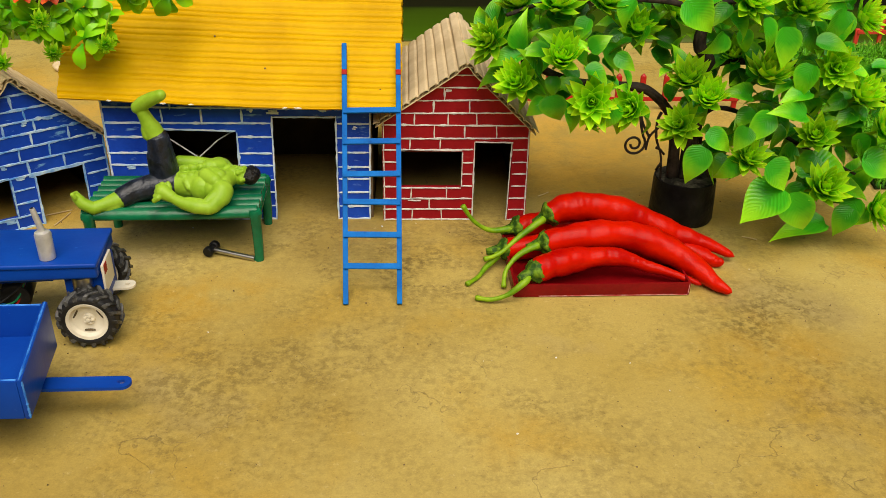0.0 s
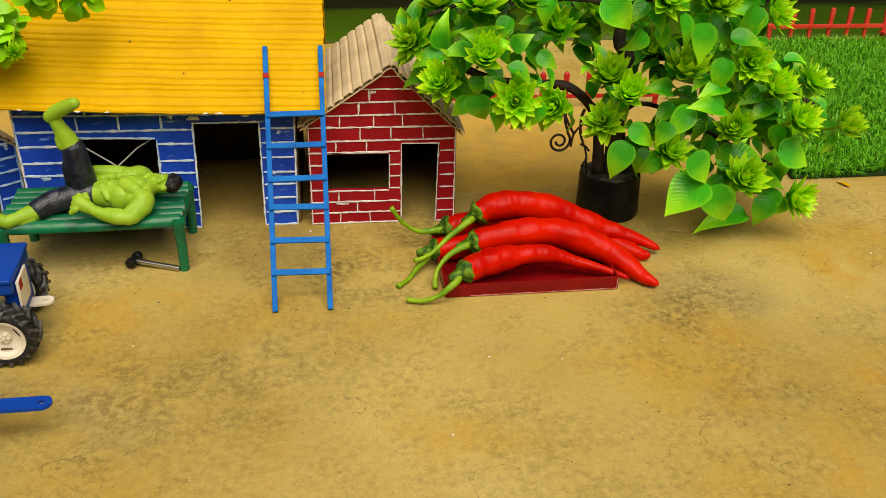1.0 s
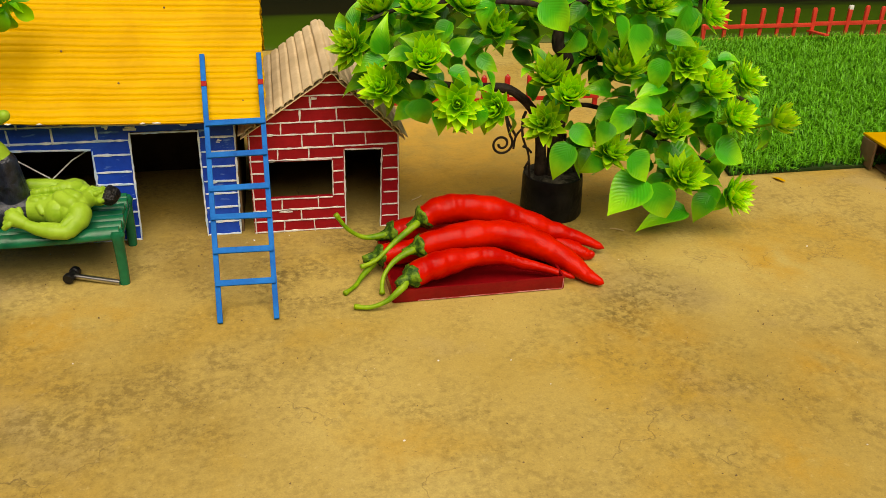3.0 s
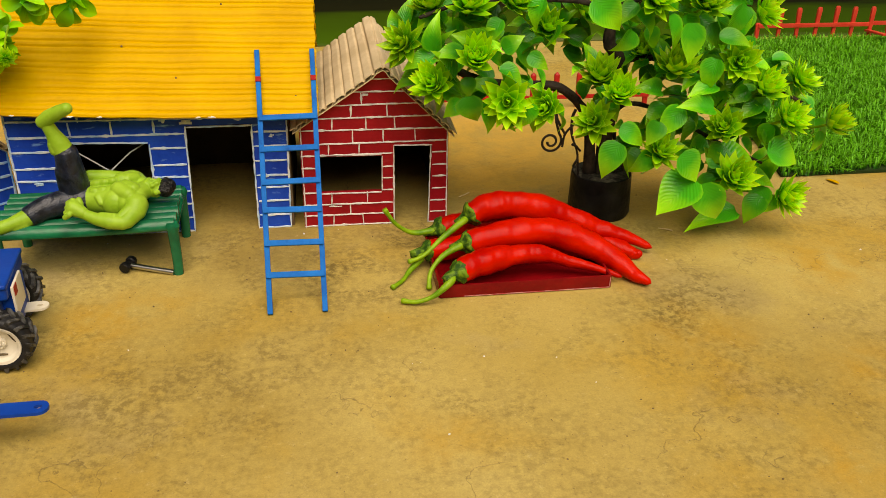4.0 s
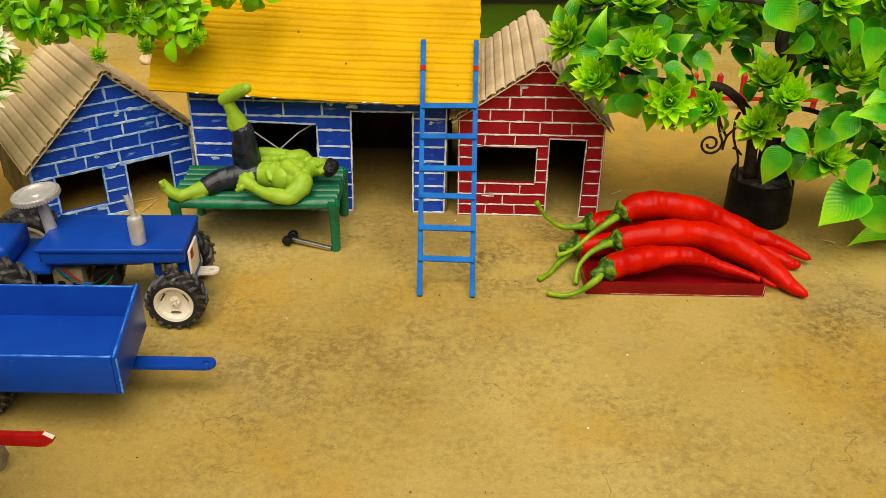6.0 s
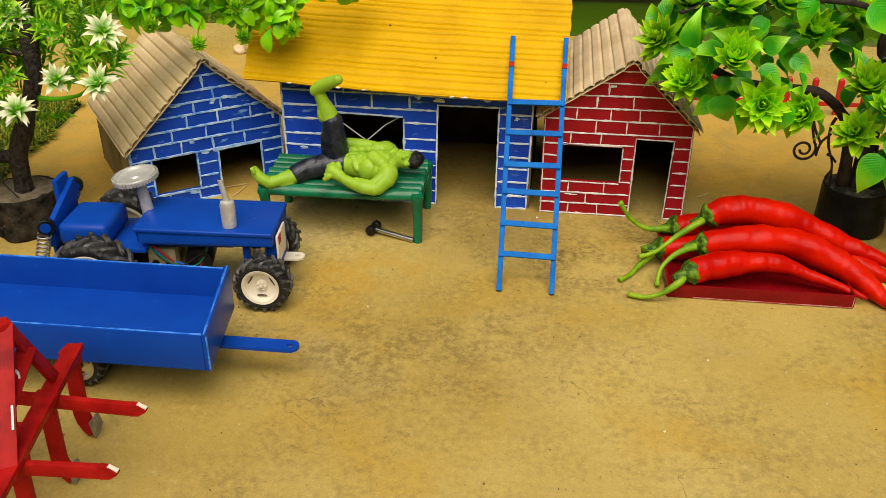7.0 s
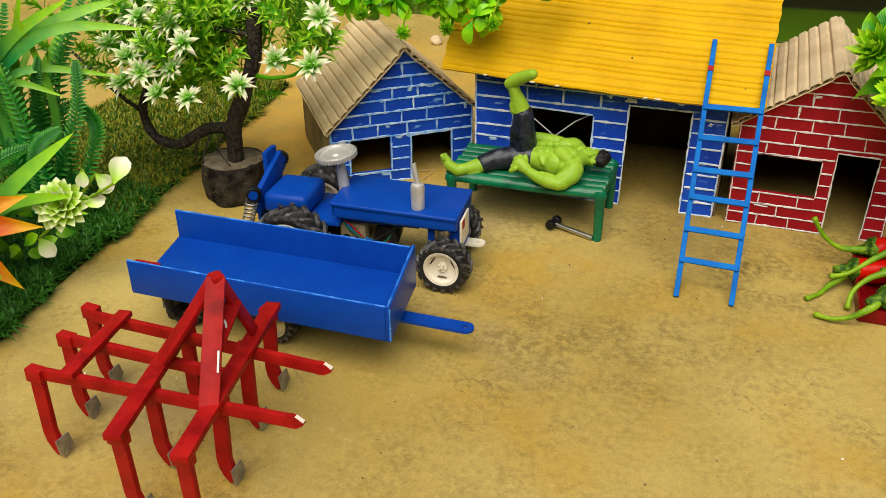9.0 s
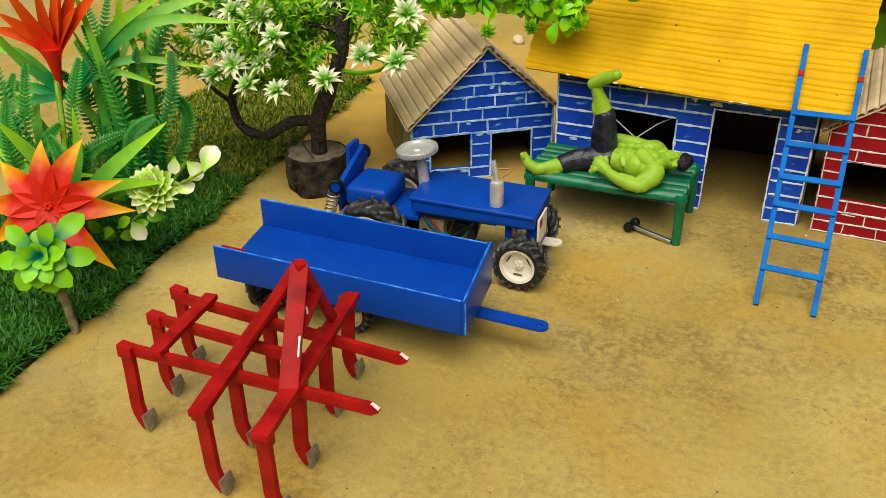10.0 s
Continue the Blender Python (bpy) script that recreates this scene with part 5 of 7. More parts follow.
def bar(a, b, w, h, up=(0, 0, 1)):
    bm = bmesh.new()
    beam(bm, a, b, w, h, 0.0006, up)
    return part("beam", bm, RED_PAINT, cult)


# three long upright flats and three cross flats on top of them
LA, LB, LC = -0.0268, 0.0040, 0.0285
bar((-0.0560, LA, ZB), (0.0915, LA + 0.0100, ZB), 0.0034, 0.0070)
bar((-0.0620, LB, ZB), (0.0460, LB + 0.001, ZB), 0.0034, 0.0070)
bar((-0.0660, LC, ZB), (0.0850, LC - 0.0015, ZB), 0.0034, 0.0070)
bar((-0.0322, LA - 0.0035, ZB + 0.0054), (-0.0420, LC + 0.0030, ZB + 0.0054), 0.0082, 0.0036)
bar((0.0225, -0.0620, ZB + 0.0056), (-0.0020, 0.0370, ZB + 0.0056), 0.0092, 0.0040)
bar((0.0612, -0.0640, ZB + 0.0056), (0.0352, 0.0672, ZB + 0.0056), 0.0092, 0.0040)
for x, y in ((0.0910, LA + 0.0100), (0.0845, LC - 0.0015)):
    bm = bmesh.new()
    vs = [(0, -0.0035), (0.0045, -0.0030), (0.0085, -0.0002), (0.0085, 0.0010), (0.0050, 0.0035), (0, 0.0035)]
    f = bm.faces.new([bm.verts.new((x + u, y - 0.0017, ZB + w)) for u, w in vs])
    ext = bmesh.ops.extrude_face_region(bm, geom=[f])
    for v in (g for g in ext["geom"] if isinstance(g, bmesh.types.BMVert)):
        v.co.y += 0.0034
    tipbar = part("bar_tip", bm, RED_PAINT, cult)
    bm = bmesh.new()
    beam(bm, (x + 0.0042, y, ZB + 0.0038), (x + 0.0087, y, ZB + 0.0013), 0.0022, 0.0009, 0.0002)
    part("worn_edge", bm, RIM, tipbar, "paint worn white on the edge")
apex = Vector((0.0340, 0.0190, 0.1075))
CAMWARD = (0.40, -0.75, 0.5)
for foot, w, up in (((0.0535, -0.0280, ZB + 0.006), 0.0100, CAMWARD), ((0.0085, -0.0050, ZB + 0.006), 0.0086, (-0.4, -0.7, 0.6)), ((0.0410, 0.0370, ZB + 0.006), 0.0085, (0.9, 0.2, 0.5))):
    bm = bmesh.new()
    f = Vector(foot)
    beam(bm, f, apex + (f - apex).normalized() * 0.001, w, 0.0026, 0.0005, up=up)
    part("mast_strap", bm, RED_PAINT, cult)
bm = bmesh.new()
box(bm, -0.0043, 0.0043, -0.0036, 0.0036, -0.0046, 0.0008, 0.0022, Matrix.Translation(apex) @ Matrix.Rotation(radians(-28), 4, "Z"))
part("mast_head", bm, RED_PAINT, cult)
bm = bmesh.new()
beam(bm, (0.0462, -0.0105, 0.0790), (0.0372, 0.0270, 0.0880), 0.0084, 0.0024, 0.0005, up=CAMWARD)
link = part("linkage_plate", bm, RED_PAINT, cult)
bm = bmesh.new()
nv = Vector(CAMWARD).normalized()
ringm = aim(Vector((0.0415, 0.0095, 0.0838)) + nv * 0.0016, nv)
lathe(bm, [(0.0011, -0.0004), (0.0023, -0.0004), (0.0023, 0.0005), (0.0011, 0.0005), (0.0011, -0.0004)], 14, ringm @ Matrix.Diagonal((0.8, 1.6, 1, 1)))
part("pin_ring", bm, LINE_WHITE, link, "worn white pin ring")
bm = bmesh.new()
beam(bm, Vector((0.0522, -0.0150, 0.0735)) + nv * 0.0010, Vector((0.0490, -0.0075, 0.0812)) + nv * 0.0010, 0.0011, 0.0010, 0.0003, up=CAMWARD)
part("worn_edge", bm, LINE_WHITE, link, "paint worn white at the edge")


def tine(x, y, fx, fy):
    """A flat bar with a heel, bent forward to a steel share; its foot stands at fx, fy."""
    m = pose(fx, fy, 0) @ Matrix(((1, 0, (x - fx) / ZB, 0), (0, 1, (y - fy) / ZB, 0), (0, 0, 1, 0), (0, 0, 0, 1)))
    bm = bmesh.new()
    prof = [(-0.0042, ZB + 0.0030), (0.0042, ZB + 0.0030), (0.0046, 0.0180), (0.0060, 0.0130), (0.0076, 0.0100), (0.0058, 0.0030), (0.0036, 0.0012), (0.0004, 0.0046), (-0.0024, 0.0095), (-0.0038, 0.0160)]
    f = bm.faces.new([bm.verts.new((u, -0.0018, w)) for u, w in prof])
    ext = bmesh.ops.extrude_face_region(bm, geom=[f])
    for v in (g for g in ext["geom"] if isinstance(g, bmesh.types.BMVert)):
        v.co.y += 0.0036
    bmesh.ops.bevel(bm, geom=list(bm.edges), offset=0.0004, segments=1, affect="EDGES")
    t = part("tine", bm, RED_PAINT, cult, m=m)
    bm = bmesh.new()
    box(bm, -0.0050, 0.0050, -0.0030, 0.0030, ZB - 0.0045, ZB + 0.0036, 0.0005)
    part("clamp", bm, RED_PAINT, t)
    bm = bmesh.new()
    vs = [(0.0066, -0.0046, 0.0140), (0.0066, 0.0046, 0.0140), (0.0084, 0.0050, 0.0070), (0.0066, 0.0012, 0.0002), (0.0066, -0.0012, 0.0002), (0.0084, -0.0050, 0.0070)]
    f = bm.faces.new([bm.verts.new(v) for v in vs])
    ext = bmesh.ops.extrude_face_region(bm, geom=[f])
    for v in (g for g in ext["geom"] if isinstance(g, bmesh.types.BMVert)):
        v.co += Vector((0.0012, 0, 0.0003))
    part("share", bm, WORN_STEEL, t, "worn steel share point")


for x, y, fx, fy in ((-0.0535, LA, -0.0565, -0.0285), (-0.0600, LB, -0.0640, 0.0040), (-0.0640, LC, -0.0720, 0.0350), (0.0222, -0.0585, 0.0165, -0.0515), (0.0605, -0.0605, 0.0550, -0.0535),
                     (0.0130, LA + 0.0060, 0.0070, -0.0150), (0.0560, LA + 0.0080, 0.0460, -0.0150), (0.0362, 0.0640, 0.0290, 0.0650), (0.0410, LC, 0.0365, 0.0280), (0.0010, LC + 0.0020, -0.0040, 0.0320)):
    tine(x, y, fx, fy)


# ---- plants ----
def leaf_mesh(length, width, curl=0.3, fold=0.25, shape="heart", rows=6):
    """One leaf along +y, its face up; UV runs from base to tip."""
    verts, faces, uvs = [], [], []
    for i in range(rows + 1):
        t = i / rows
        if shape == "heart":
            w = width * (math.sin(math.pi * min(t * 1.15 + 0.10, 1.0) ** 0.72)) ** 0.85 if t < 0.97 else 0.0
        elif shape == "pointed":
            w = width * 2.78 * (t + 0.03) ** 0.52 * max(0.0, 1 - t) ** 1.22
        elif shape == "ovate":
            w = width * math.sin(math.pi * (0.13 + 0.87 * t) ** 0.72) ** 0.9 if t < 0.99 else 0.0
        elif shape == "lance":
            w = width * math.sin(math.pi * (0.10 + 0.90 * t) ** 0.8) if t < 0.99 else 0.0
        elif shape == "petal":
            w = width * (0.45 + 0.55 * math.sin(math.pi * min(1.0, t / 1.2))) * (1 - max(0.0, (t - 0.62) / 0.38) ** 1.6)
        elif shape == "spoon":
            w = width * (0.14 + 0.86 * max(0.0, min(1.0, (t - 0.30) / 0.36)) ** 0.8) * (1 - max(0.0, (t - 0.66) / 0.34) ** 2.4) ** 0.5 if t < 0.995 else width * 0.1
        elif shape == "round":
            w = width * (0.16 + 0.84 * math.sin(math.pi / 2 * min(1.0, t / 0.62)) ** 1.6) * (1 - max(0.0, (t - 0.62) / 0.38) ** 2.2) ** 0.5 if t < 0.995 else width * 0.12
        else:
            w = width * (0.45 + 0.55 * math.sin(math.pi * min(1, t * 1.3 + 0.1))) * (1 - t ** 3)
        ang = curl * t
        y = length * t * math.cos(ang * 0.6)
        z = -length * t * math.sin(ang * 0.6) * t
        for s in (-1, -0.5, 0, 0.5, 1):
            verts.append((s * w / 2, y, z + fold * w / 2 * abs(s) ** 1.3))
            uvs.append((0.5 + s / 2, t))
    for i in range(rows):
        for k in range(4):
            q = i * 5 + k
            faces.append((q, q + 1, q + 6, q + 5))
    return verts, faces, uvs


def to_mesh(chunks, material):
    """Joins (matrix, (verts, faces, uvs)) pieces into one mesh."""
    V, F, U = [], [], []
    for m, (vs, fs, us) in chunks:
        o = len(V)
        V += [tuple(m @ Vector(v)) for v in vs]
        F += [tuple(i + o for i in f) for f in fs]
        U += us
    me = bpy.data.meshes.new("mesh")
    me.from_pydata(V, [], F)
    layer = me.uv_layers.new(name="UVMap")
    li = np.zeros(len(me.loops), dtype=np.int32)
    me.loops.foreach_get("vertex_index", li)
    layer.data.foreach_set("uv", np.array(U, dtype=np.float32)[li].ravel())
    me.polygons.foreach_set("use_smooth", np.ones(len(me.polygons), dtype=bool))
    me.materials.append(material)
    return me


def rosette_mesh(r, layers, material, seed, width=0.42, shape="lance", open_=1.25, fold=0.35, fade=0.0):
    """Pointed leaves in rising rings round a bud."""
    rng = random.Random(seed)
    chunks = []
    for k, (n, tilt, size) in enumerate(layers):
        for i in range(n):
            a = 360 * (i + 0.5 * (k % 2)) / n + rng.uniform(-9, 9)
            L = r * size * rng.uniform(0.88, 1.1)
            m = pose(0, 0, k * r * 0.05, 0, 0, a) @ pose(0, r * 0.05, 0, tilt + rng.uniform(-7, 7), rng.uniform(-10, 10), 0)
            vs, fs, us = leaf_mesh(L, L * width, open_ * 0.35, fold, shape, 5)
            f = 1 - fade * k / max(1, len(layers) - 1)
            chunks.append((m, (vs, fs, [(a_, b_ * f) for a_, b_ in us])))
    return to_mesh(chunks, material)


def merged(items):
    """Joins (mesh, matrix) pairs of one material into one mesh."""
    chunks = []
    for me, m in items:
        uv = me.uv_layers[0].data
        us = [(0.0, 0.0)] * len(me.vertices)
        for lp in me.loops:
            us[lp.vertex_index] = tuple(uv[lp.index].uv)
        chunks.append((m, ([tuple(v.co) for v in me.vertices], [tuple(p.vertices) for p in me.polygons], us)))
    return to_mesh(chunks, items[0][0].materials[0])


def foliage(name, items, parent, most=290):
    """The pieces at the crown's front as parts of their own, those deep inside as one."""
    items = sorted(items, key=lambda it: it[1].translation.y)
    for me, m in items[:most]:
        part(name, me, None, parent, m=m)
    if items[most:]:
        rest = part("foliage", merged(items[most:]), None, parent)
        tagged(rest, "leaves deep inside the crown", kind="stuff")


def pot(parent, r0, r1, h, mat_side, mat_top, seed, rough=0.02):
    rng = random.Random(seed)
    bm = bmesh.new()
    lathe(bm, [(0, 0), (r0 * 0.96, 0), (r0, h * 0.06), (r0 * 0.4 + r1 * 0.6, h * 0.5), (r1, h * 0.94), (r1 * 0.985, h * 0.985), (r1 * 0.95, h), (0, h)], 72)
    for v in bm.verts:
        v.co.xy *= 1 + rough * noise.noise(v.co * 60 + Vector((seed, 0, 0)))
        v.co.z *= 1 + 0.3 * rough * noise.noise(v.co * 90)
        v.co.xy *= 1 + 0.25 * rough * noise.noise(v.co * 330)
    p = part("pot", bm, mat_side, parent)
    bm = bmesh.new()
    lathe(bm, [(0, h + 0.0012), (r1 * 0.3, h + 0.0012), (r1 * 0.6, h + 0.0010), (r1 * 0.80, h + 0.0008), (r1 * 0.955, h - 0.0002)], 48)
    for v in bm.verts:
        v.co.z += 0.0007 * noise.noise(v.co * 190)
        v.co.xy *= 1 + 0.03 * noise.noise(v.co * 120)
    part("soil", bm, mat_top, parent)
    return p


# lime rosette tree
tree = thing("rosette_tree", pose(0.199, 0.646, 0), "artificial bonsai with lime rosettes and broad leaves in black pot", "artificial tree")
pot(tree, 0.0275, 0.0262, 0.0375, POT_BLACK, DUSTY_TOP, 3)
o = Vector((0.196, 0.648, 0))


def limb(parent, ctrl, r0, r1, material, name="branch", n=18, wob=0.25, seg=10):
    bm = bmesh.new()
    pts = spline(ctrl, n)
    thick = r0 > 0.0034
    tube(bm, pts, [(r0 + (r1 - r0) * i / (n - 1)) * (1 + 0.06 * math.sin(i * 1.3)) for i in range(n)], 28 if thick else seg, 1.0, wob * 0.25 if thick else wob, random.Random(int(abs(r0) * 1e6) + n), 0.30 if thick else 0.0)
    return part(name, bm, material, parent, smooth=180)


limb(tree, [(-0.013, -0.004, 0.034), (-0.0145, -0.005, 0.060), (-0.0165, -0.006, 0.080), (-0.0190, -0.006, 0.090), (-0.0265, -0.006, 0.100), (-0.0365, -0.006, 0.110), (-0.0486, -0.006, 0.1165), (-0.0653, -0.006, 0.119), (-0.085, -0.010, 0.121), (-0.12, -0.02, 0.130), (-0.155, -0.03, 0.150)], 0.0050, 0.0026, BARK, "branch", 34)
limb(tree, [(-0.002, -0.004, 0.034), (-0.0022, -0.006, 0.0625), (-0.0008, -0.006, 0.0925), (-0.0023, -0.006, 0.1262), (0.0012, -0.006, 0.1402), (-0.0075, -0.006, 0.152), (-0.0045, -0.004, 0.175), (0.004, 0.0, 0.21), (0.008, 0.0, 0.24)], 0.0070, 0.0030, BARK, "trunk", 34)
limb(tree, [(0.000, -0.002, 0.085), (0.018, 0.006, 0.096), (0.045, -0.004, 0.092), (0.085, -0.030, 0.074), (0.12, -0.050, 0.060)], 0.0024, 0.0012, BARK)
limb(tree, [(0.000, 0.0, 0.135), (0.030, -0.010, 0.140), (0.070, -0.030, 0.140), (0.115, -0.04, 0.125), (0.15, -0.04, 0.108)], 0.0030, 0.0014, BARK)
limb(tree, [(-0.005, 0.0, 0.170), (-0.03, -0.01, 0.185), (-0.075, -0.02, 0.190), (-0.13, -0.03, 0.190), (-0.165, -0.04, 0.182)], 0.0028, 0.0014, BARK)
limb(tree, [(-0.003, 0.0, 0.180), (0.03, -0.01, 0.190), (0.075, -0.02, 0.195), (0.11, -0.03, 0.195)], 0.0026, 0.0014, BARK)
for ctrl in ([(-0.0300, -0.006, 0.0965), (-0.0325, -0.006, 0.088), (-0.0313, -0.006, 0.0734), (-0.0255, -0.006, 0.058), (-0.0232, -0.006, 0.0365)], [(-0.0310, -0.006, 0.0660), (-0.0270, -0.008, 0.064), (-0.0235, -0.008, 0.060)], [(-0.0245, -0.006, 0.052), (-0.0275, -0.008, 0.049), (-0.029, -0.008, 0.046)],
             [(0.006, -0.006, 0.075), (0.0065, -0.007, 0.0600), (0.0115, -0.008, 0.050), (0.0075, -0.008, 0.0365)], [(0.0105, -0.008, 0.052), (0.0150, -0.008, 0.046), (0.0165, -0.008, 0.040)], [(0.007, -0.007, 0.062), (0.012, -0.008, 0.059), (0.015, -0.008, 0.055)]):
    limb(tree, ctrl, 0.0013, 0.0009, BARK, "wire_twig", 14, 0.2, 7)
bm = bmesh.new()
sp_ = [(-0.0310, -0.006, 0.0830), (-0.0378, -0.007, 0.0755), (-0.0395, -0.007, 0.0640)]
tube(bm, spline(sp_, 8), 0.0010, 6)
tube(bm, spline([(-0.0475, -0.006, 0.098), (-0.0450, -0.007, 0.088), (-0.0380, -0.007, 0.0755)], 8), 0.0011, 6)
coil_ = [(-0.0480, -0.006, 0.0980), (-0.0460, -0.007, 0.0860)]
for i in range(44):
    a = 0.75 - i * 0.235
    rr_ = 0.0098 - 0.0072 * i / 43
    coil_.append((-0.0500 + rr_ * math.cos(a), -0.007, 0.0690 + rr_ * math.sin(a)))
tube(bm, coil_, 0.0011, 6)
part("wire_swirl", bm, BARK, tree, "curled black wire")

ROS = [rosette_mesh(0.0210, [(7, 8 + 6 * k, 0.95), (8, 24 + 5 * k, 1.0), (8, 40 + 3 * k, 0.96), (7, 54, 0.86), (6, 67, 0.70), (5, 80, 0.52)], ROSETTE, 50 + k, 0.44, "ovate", -0.8 - 0.5 * (k % 2), 0.42) for k in range(4)]
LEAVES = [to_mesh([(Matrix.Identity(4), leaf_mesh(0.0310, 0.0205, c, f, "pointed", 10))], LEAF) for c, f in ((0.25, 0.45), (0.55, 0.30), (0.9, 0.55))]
# place and facing (across, up) of each rosette, clump by clump
arm_rosettes = [(0.022, 0.600, 0.163, -0.9, 0.1), (0.067, 0.600, 0.188, -0.1, 1), (0.042, 0.585, 0.135, -0.5, 0.1), (0.068, 0.572, 0.157, 0, 0.2), (0.094, 0.575, 0.125, -0.2, -0.3), (0.127, 0.582, 0.117, -0.7, -0.1), (0.101, 0.610, 0.188, 0.5, 0.8), (0.043, 0.620, 0.184, -0.6, 0.8), (0.140, 0.650, 0.158, 0.1, 0.8), (0.167, 0.650, 0.173, 0.9, 0.6)]
crown_rosettes = [(0.172, 0.600, 0.131, -0.3, 1.2), (0.182, 0.582, 0.124, -0.1, 0.3), (0.167, 0.586, 0.102, -0.5, 0), (0.229, 0.595, 0.138, 0.1, 1), (0.280, 0.595, 0.144, -0.2, -0.2), (0.303, 0.595, 0.122, 0.4, 0.3), (0.343, 0.615, 0.122, 0.7, 0.3), (0.273, 0.585, 0.094, -0.4, 0.2), (0.319, 0.580, 0.101, 0.4, 0.1), (0.373, 0.605, 0.087, 0.9, 0.3)]
crown_rosettes += [(0.220, 0.584, 0.075, 0.2, 0.4), (0.276, 0.566, 0.059, 0.1, 0.1), (0.328, 0.580, 0.036, 0.5, -0.3), (0.220, 0.640, 0.141, -0.6, 0.7), (0.205, 0.595, 0.192, 0.2, 0.2), (0.248, 0.600, 0.187, 0.2, 0.6), (0.299, 0.615, 0.178, 0.8, -0.1)]
rng = random.Random(77)
crown = []


def hung_leaf(a, b, wide, lift=0.0):
    """A broad leaf from its stalk end a to its tip b."""
    a, b = Vector(a), Vector(b)
    y = (b - a).normalized()
    x = y.cross(Vector((rng.uniform(-0.8, 0.8), rng.uniform(-0.9, -0.3), 0.7 + lift))).normalized()
    z = x.cross(y)
    q, size = a - o, (b - a).length / 0.0285
    m = Matrix(((x.x, y.x, z.x, q.x), (x.y, y.y, z.y, q.y), (x.z, y.z, z.z, q.z), (0, 0, 0, 1)))
    crown.append((LEAVES[rng.randrange(3)], m @ Matrix.Diagonal((wide * (0.35 + 0.65 * size) * 0.84, size, size, 1))))


for k, (px_, py_, pz_, dx, dz) in enumerate(arm_rosettes + crown_rosettes):
    p = Vector((px_, py_, pz_))
    d = Vector((dx, -0.75, dz + 0.60))
    part("rosette", ROS[k % 4], None, tree, m=aim(p - o + Vector((0, 0.004, 0)), d, rng.uniform(0, 6), rng.uniform(0.92, 1.12)))
    bm = bmesh.new()
    tube(bm, spline([p - o + Vector((0, 0.005, 0)), p - o + Vector((-dx * 0.006, 0.016, -0.006)), p - o + Vector((-dx * 0.012, 0.034, -0.014))], 7), 0.0011, 7)
    part("twig", bm, STALK, tree)
    for j in range(11):  # leaves round the back of the rosette
        a = rng.uniform(0, 2 * math.pi)
        q = p + Vector((math.cos(a) * 0.007, rng.uniform(0.010, 0.058), math.sin(a) * 0.007))
        out = Vector((math.cos(a), rng.uniform(-0.7, 0.6), math.sin(a) - 0.25)).normalized()
        c = q + out * 0.02
        if 0.128 < c.x < 0.172 and (0.104 < c.z < 0.142 or 0.045 < c.z < 0.100) and c.y < 0.68:
            continue  # the opening under the arched branch
        if 0.172 < c.x < 0.200 and 0.140 < c.z < 0.170 and c.y < 0.66:
            continue  # the bare trunk between the two clumps
        if (c.x > 0.318 and c.z > 0.132) or (c.x < 0.20 and c.z < 0.088) or c.z < 0.022:
            continue
        hung_leaf(q, q + out * rng.uniform(0.017, 0.027), rng.uniform(0.85, 1.1), rng.uniform(-0.3, 0.8))
# the broad leaves that stand out, from stalk end to tip, with their breadth
arm_leaves = [(0.054, 0.582, 0.143, 0.040, 0.576, 0.166, 1.25), (0.077, 0.580, 0.166, 0.053, 0.574, 0.178, 1.2), (0.042, 0.600, 0.156, 0.018, 0.594, 0.151, 1), (0.063, 0.572, 0.133, 0.067, 0.566, 0.113, 1.45), (0.078, 0.582, 0.125, 0.084, 0.576, 0.103, 1.25), (0.108, 0.575, 0.126, 0.105, 0.569, 0.103, 1.35), (0.061, 0.590, 0.123, 0.047, 0.584, 0.114, 1.1), (0.086, 0.578, 0.150, 0.108, 0.572, 0.142, 1.1), (0.091, 0.590, 0.162, 0.103, 0.584, 0.173, 1.1), (0.110, 0.590, 0.157, 0.125, 0.584, 0.149, 1), (0.041, 0.598, 0.160, 0.039, 0.592, 0.187, 0.95), (0.065, 0.582, 0.144, 0.063, 0.576, 0.130, 1), (0.104, 0.595, 0.110, 0.094, 0.589, 0.100, 0.9)]
inner_leaves = [(0.158, 0.655, 0.154, 0.181, 0.649, 0.149, 1.1), (0.155, 0.655, 0.145, 0.174, 0.649, 0.127, 1), (0.122, 0.600, 0.195, 0.110, 0.594, 0.177, 1.15), (0.091, 0.605, 0.181, 0.080, 0.599, 0.165, 1), (0.091, 0.610, 0.174, 0.089, 0.604, 0.165, 0.9), (0.126, 0.640, 0.161, 0.111, 0.634, 0.155, 1), (0.151, 0.650, 0.167, 0.158, 0.644, 0.181, 1.1), (0.121, 0.605, 0.142, 0.127, 0.599, 0.128, 1), (0.049, 0.605, 0.158, 0.048, 0.599, 0.175, 0.9), (0.079, 0.600, 0.120, 0.080, 0.594, 0.111, 1)]
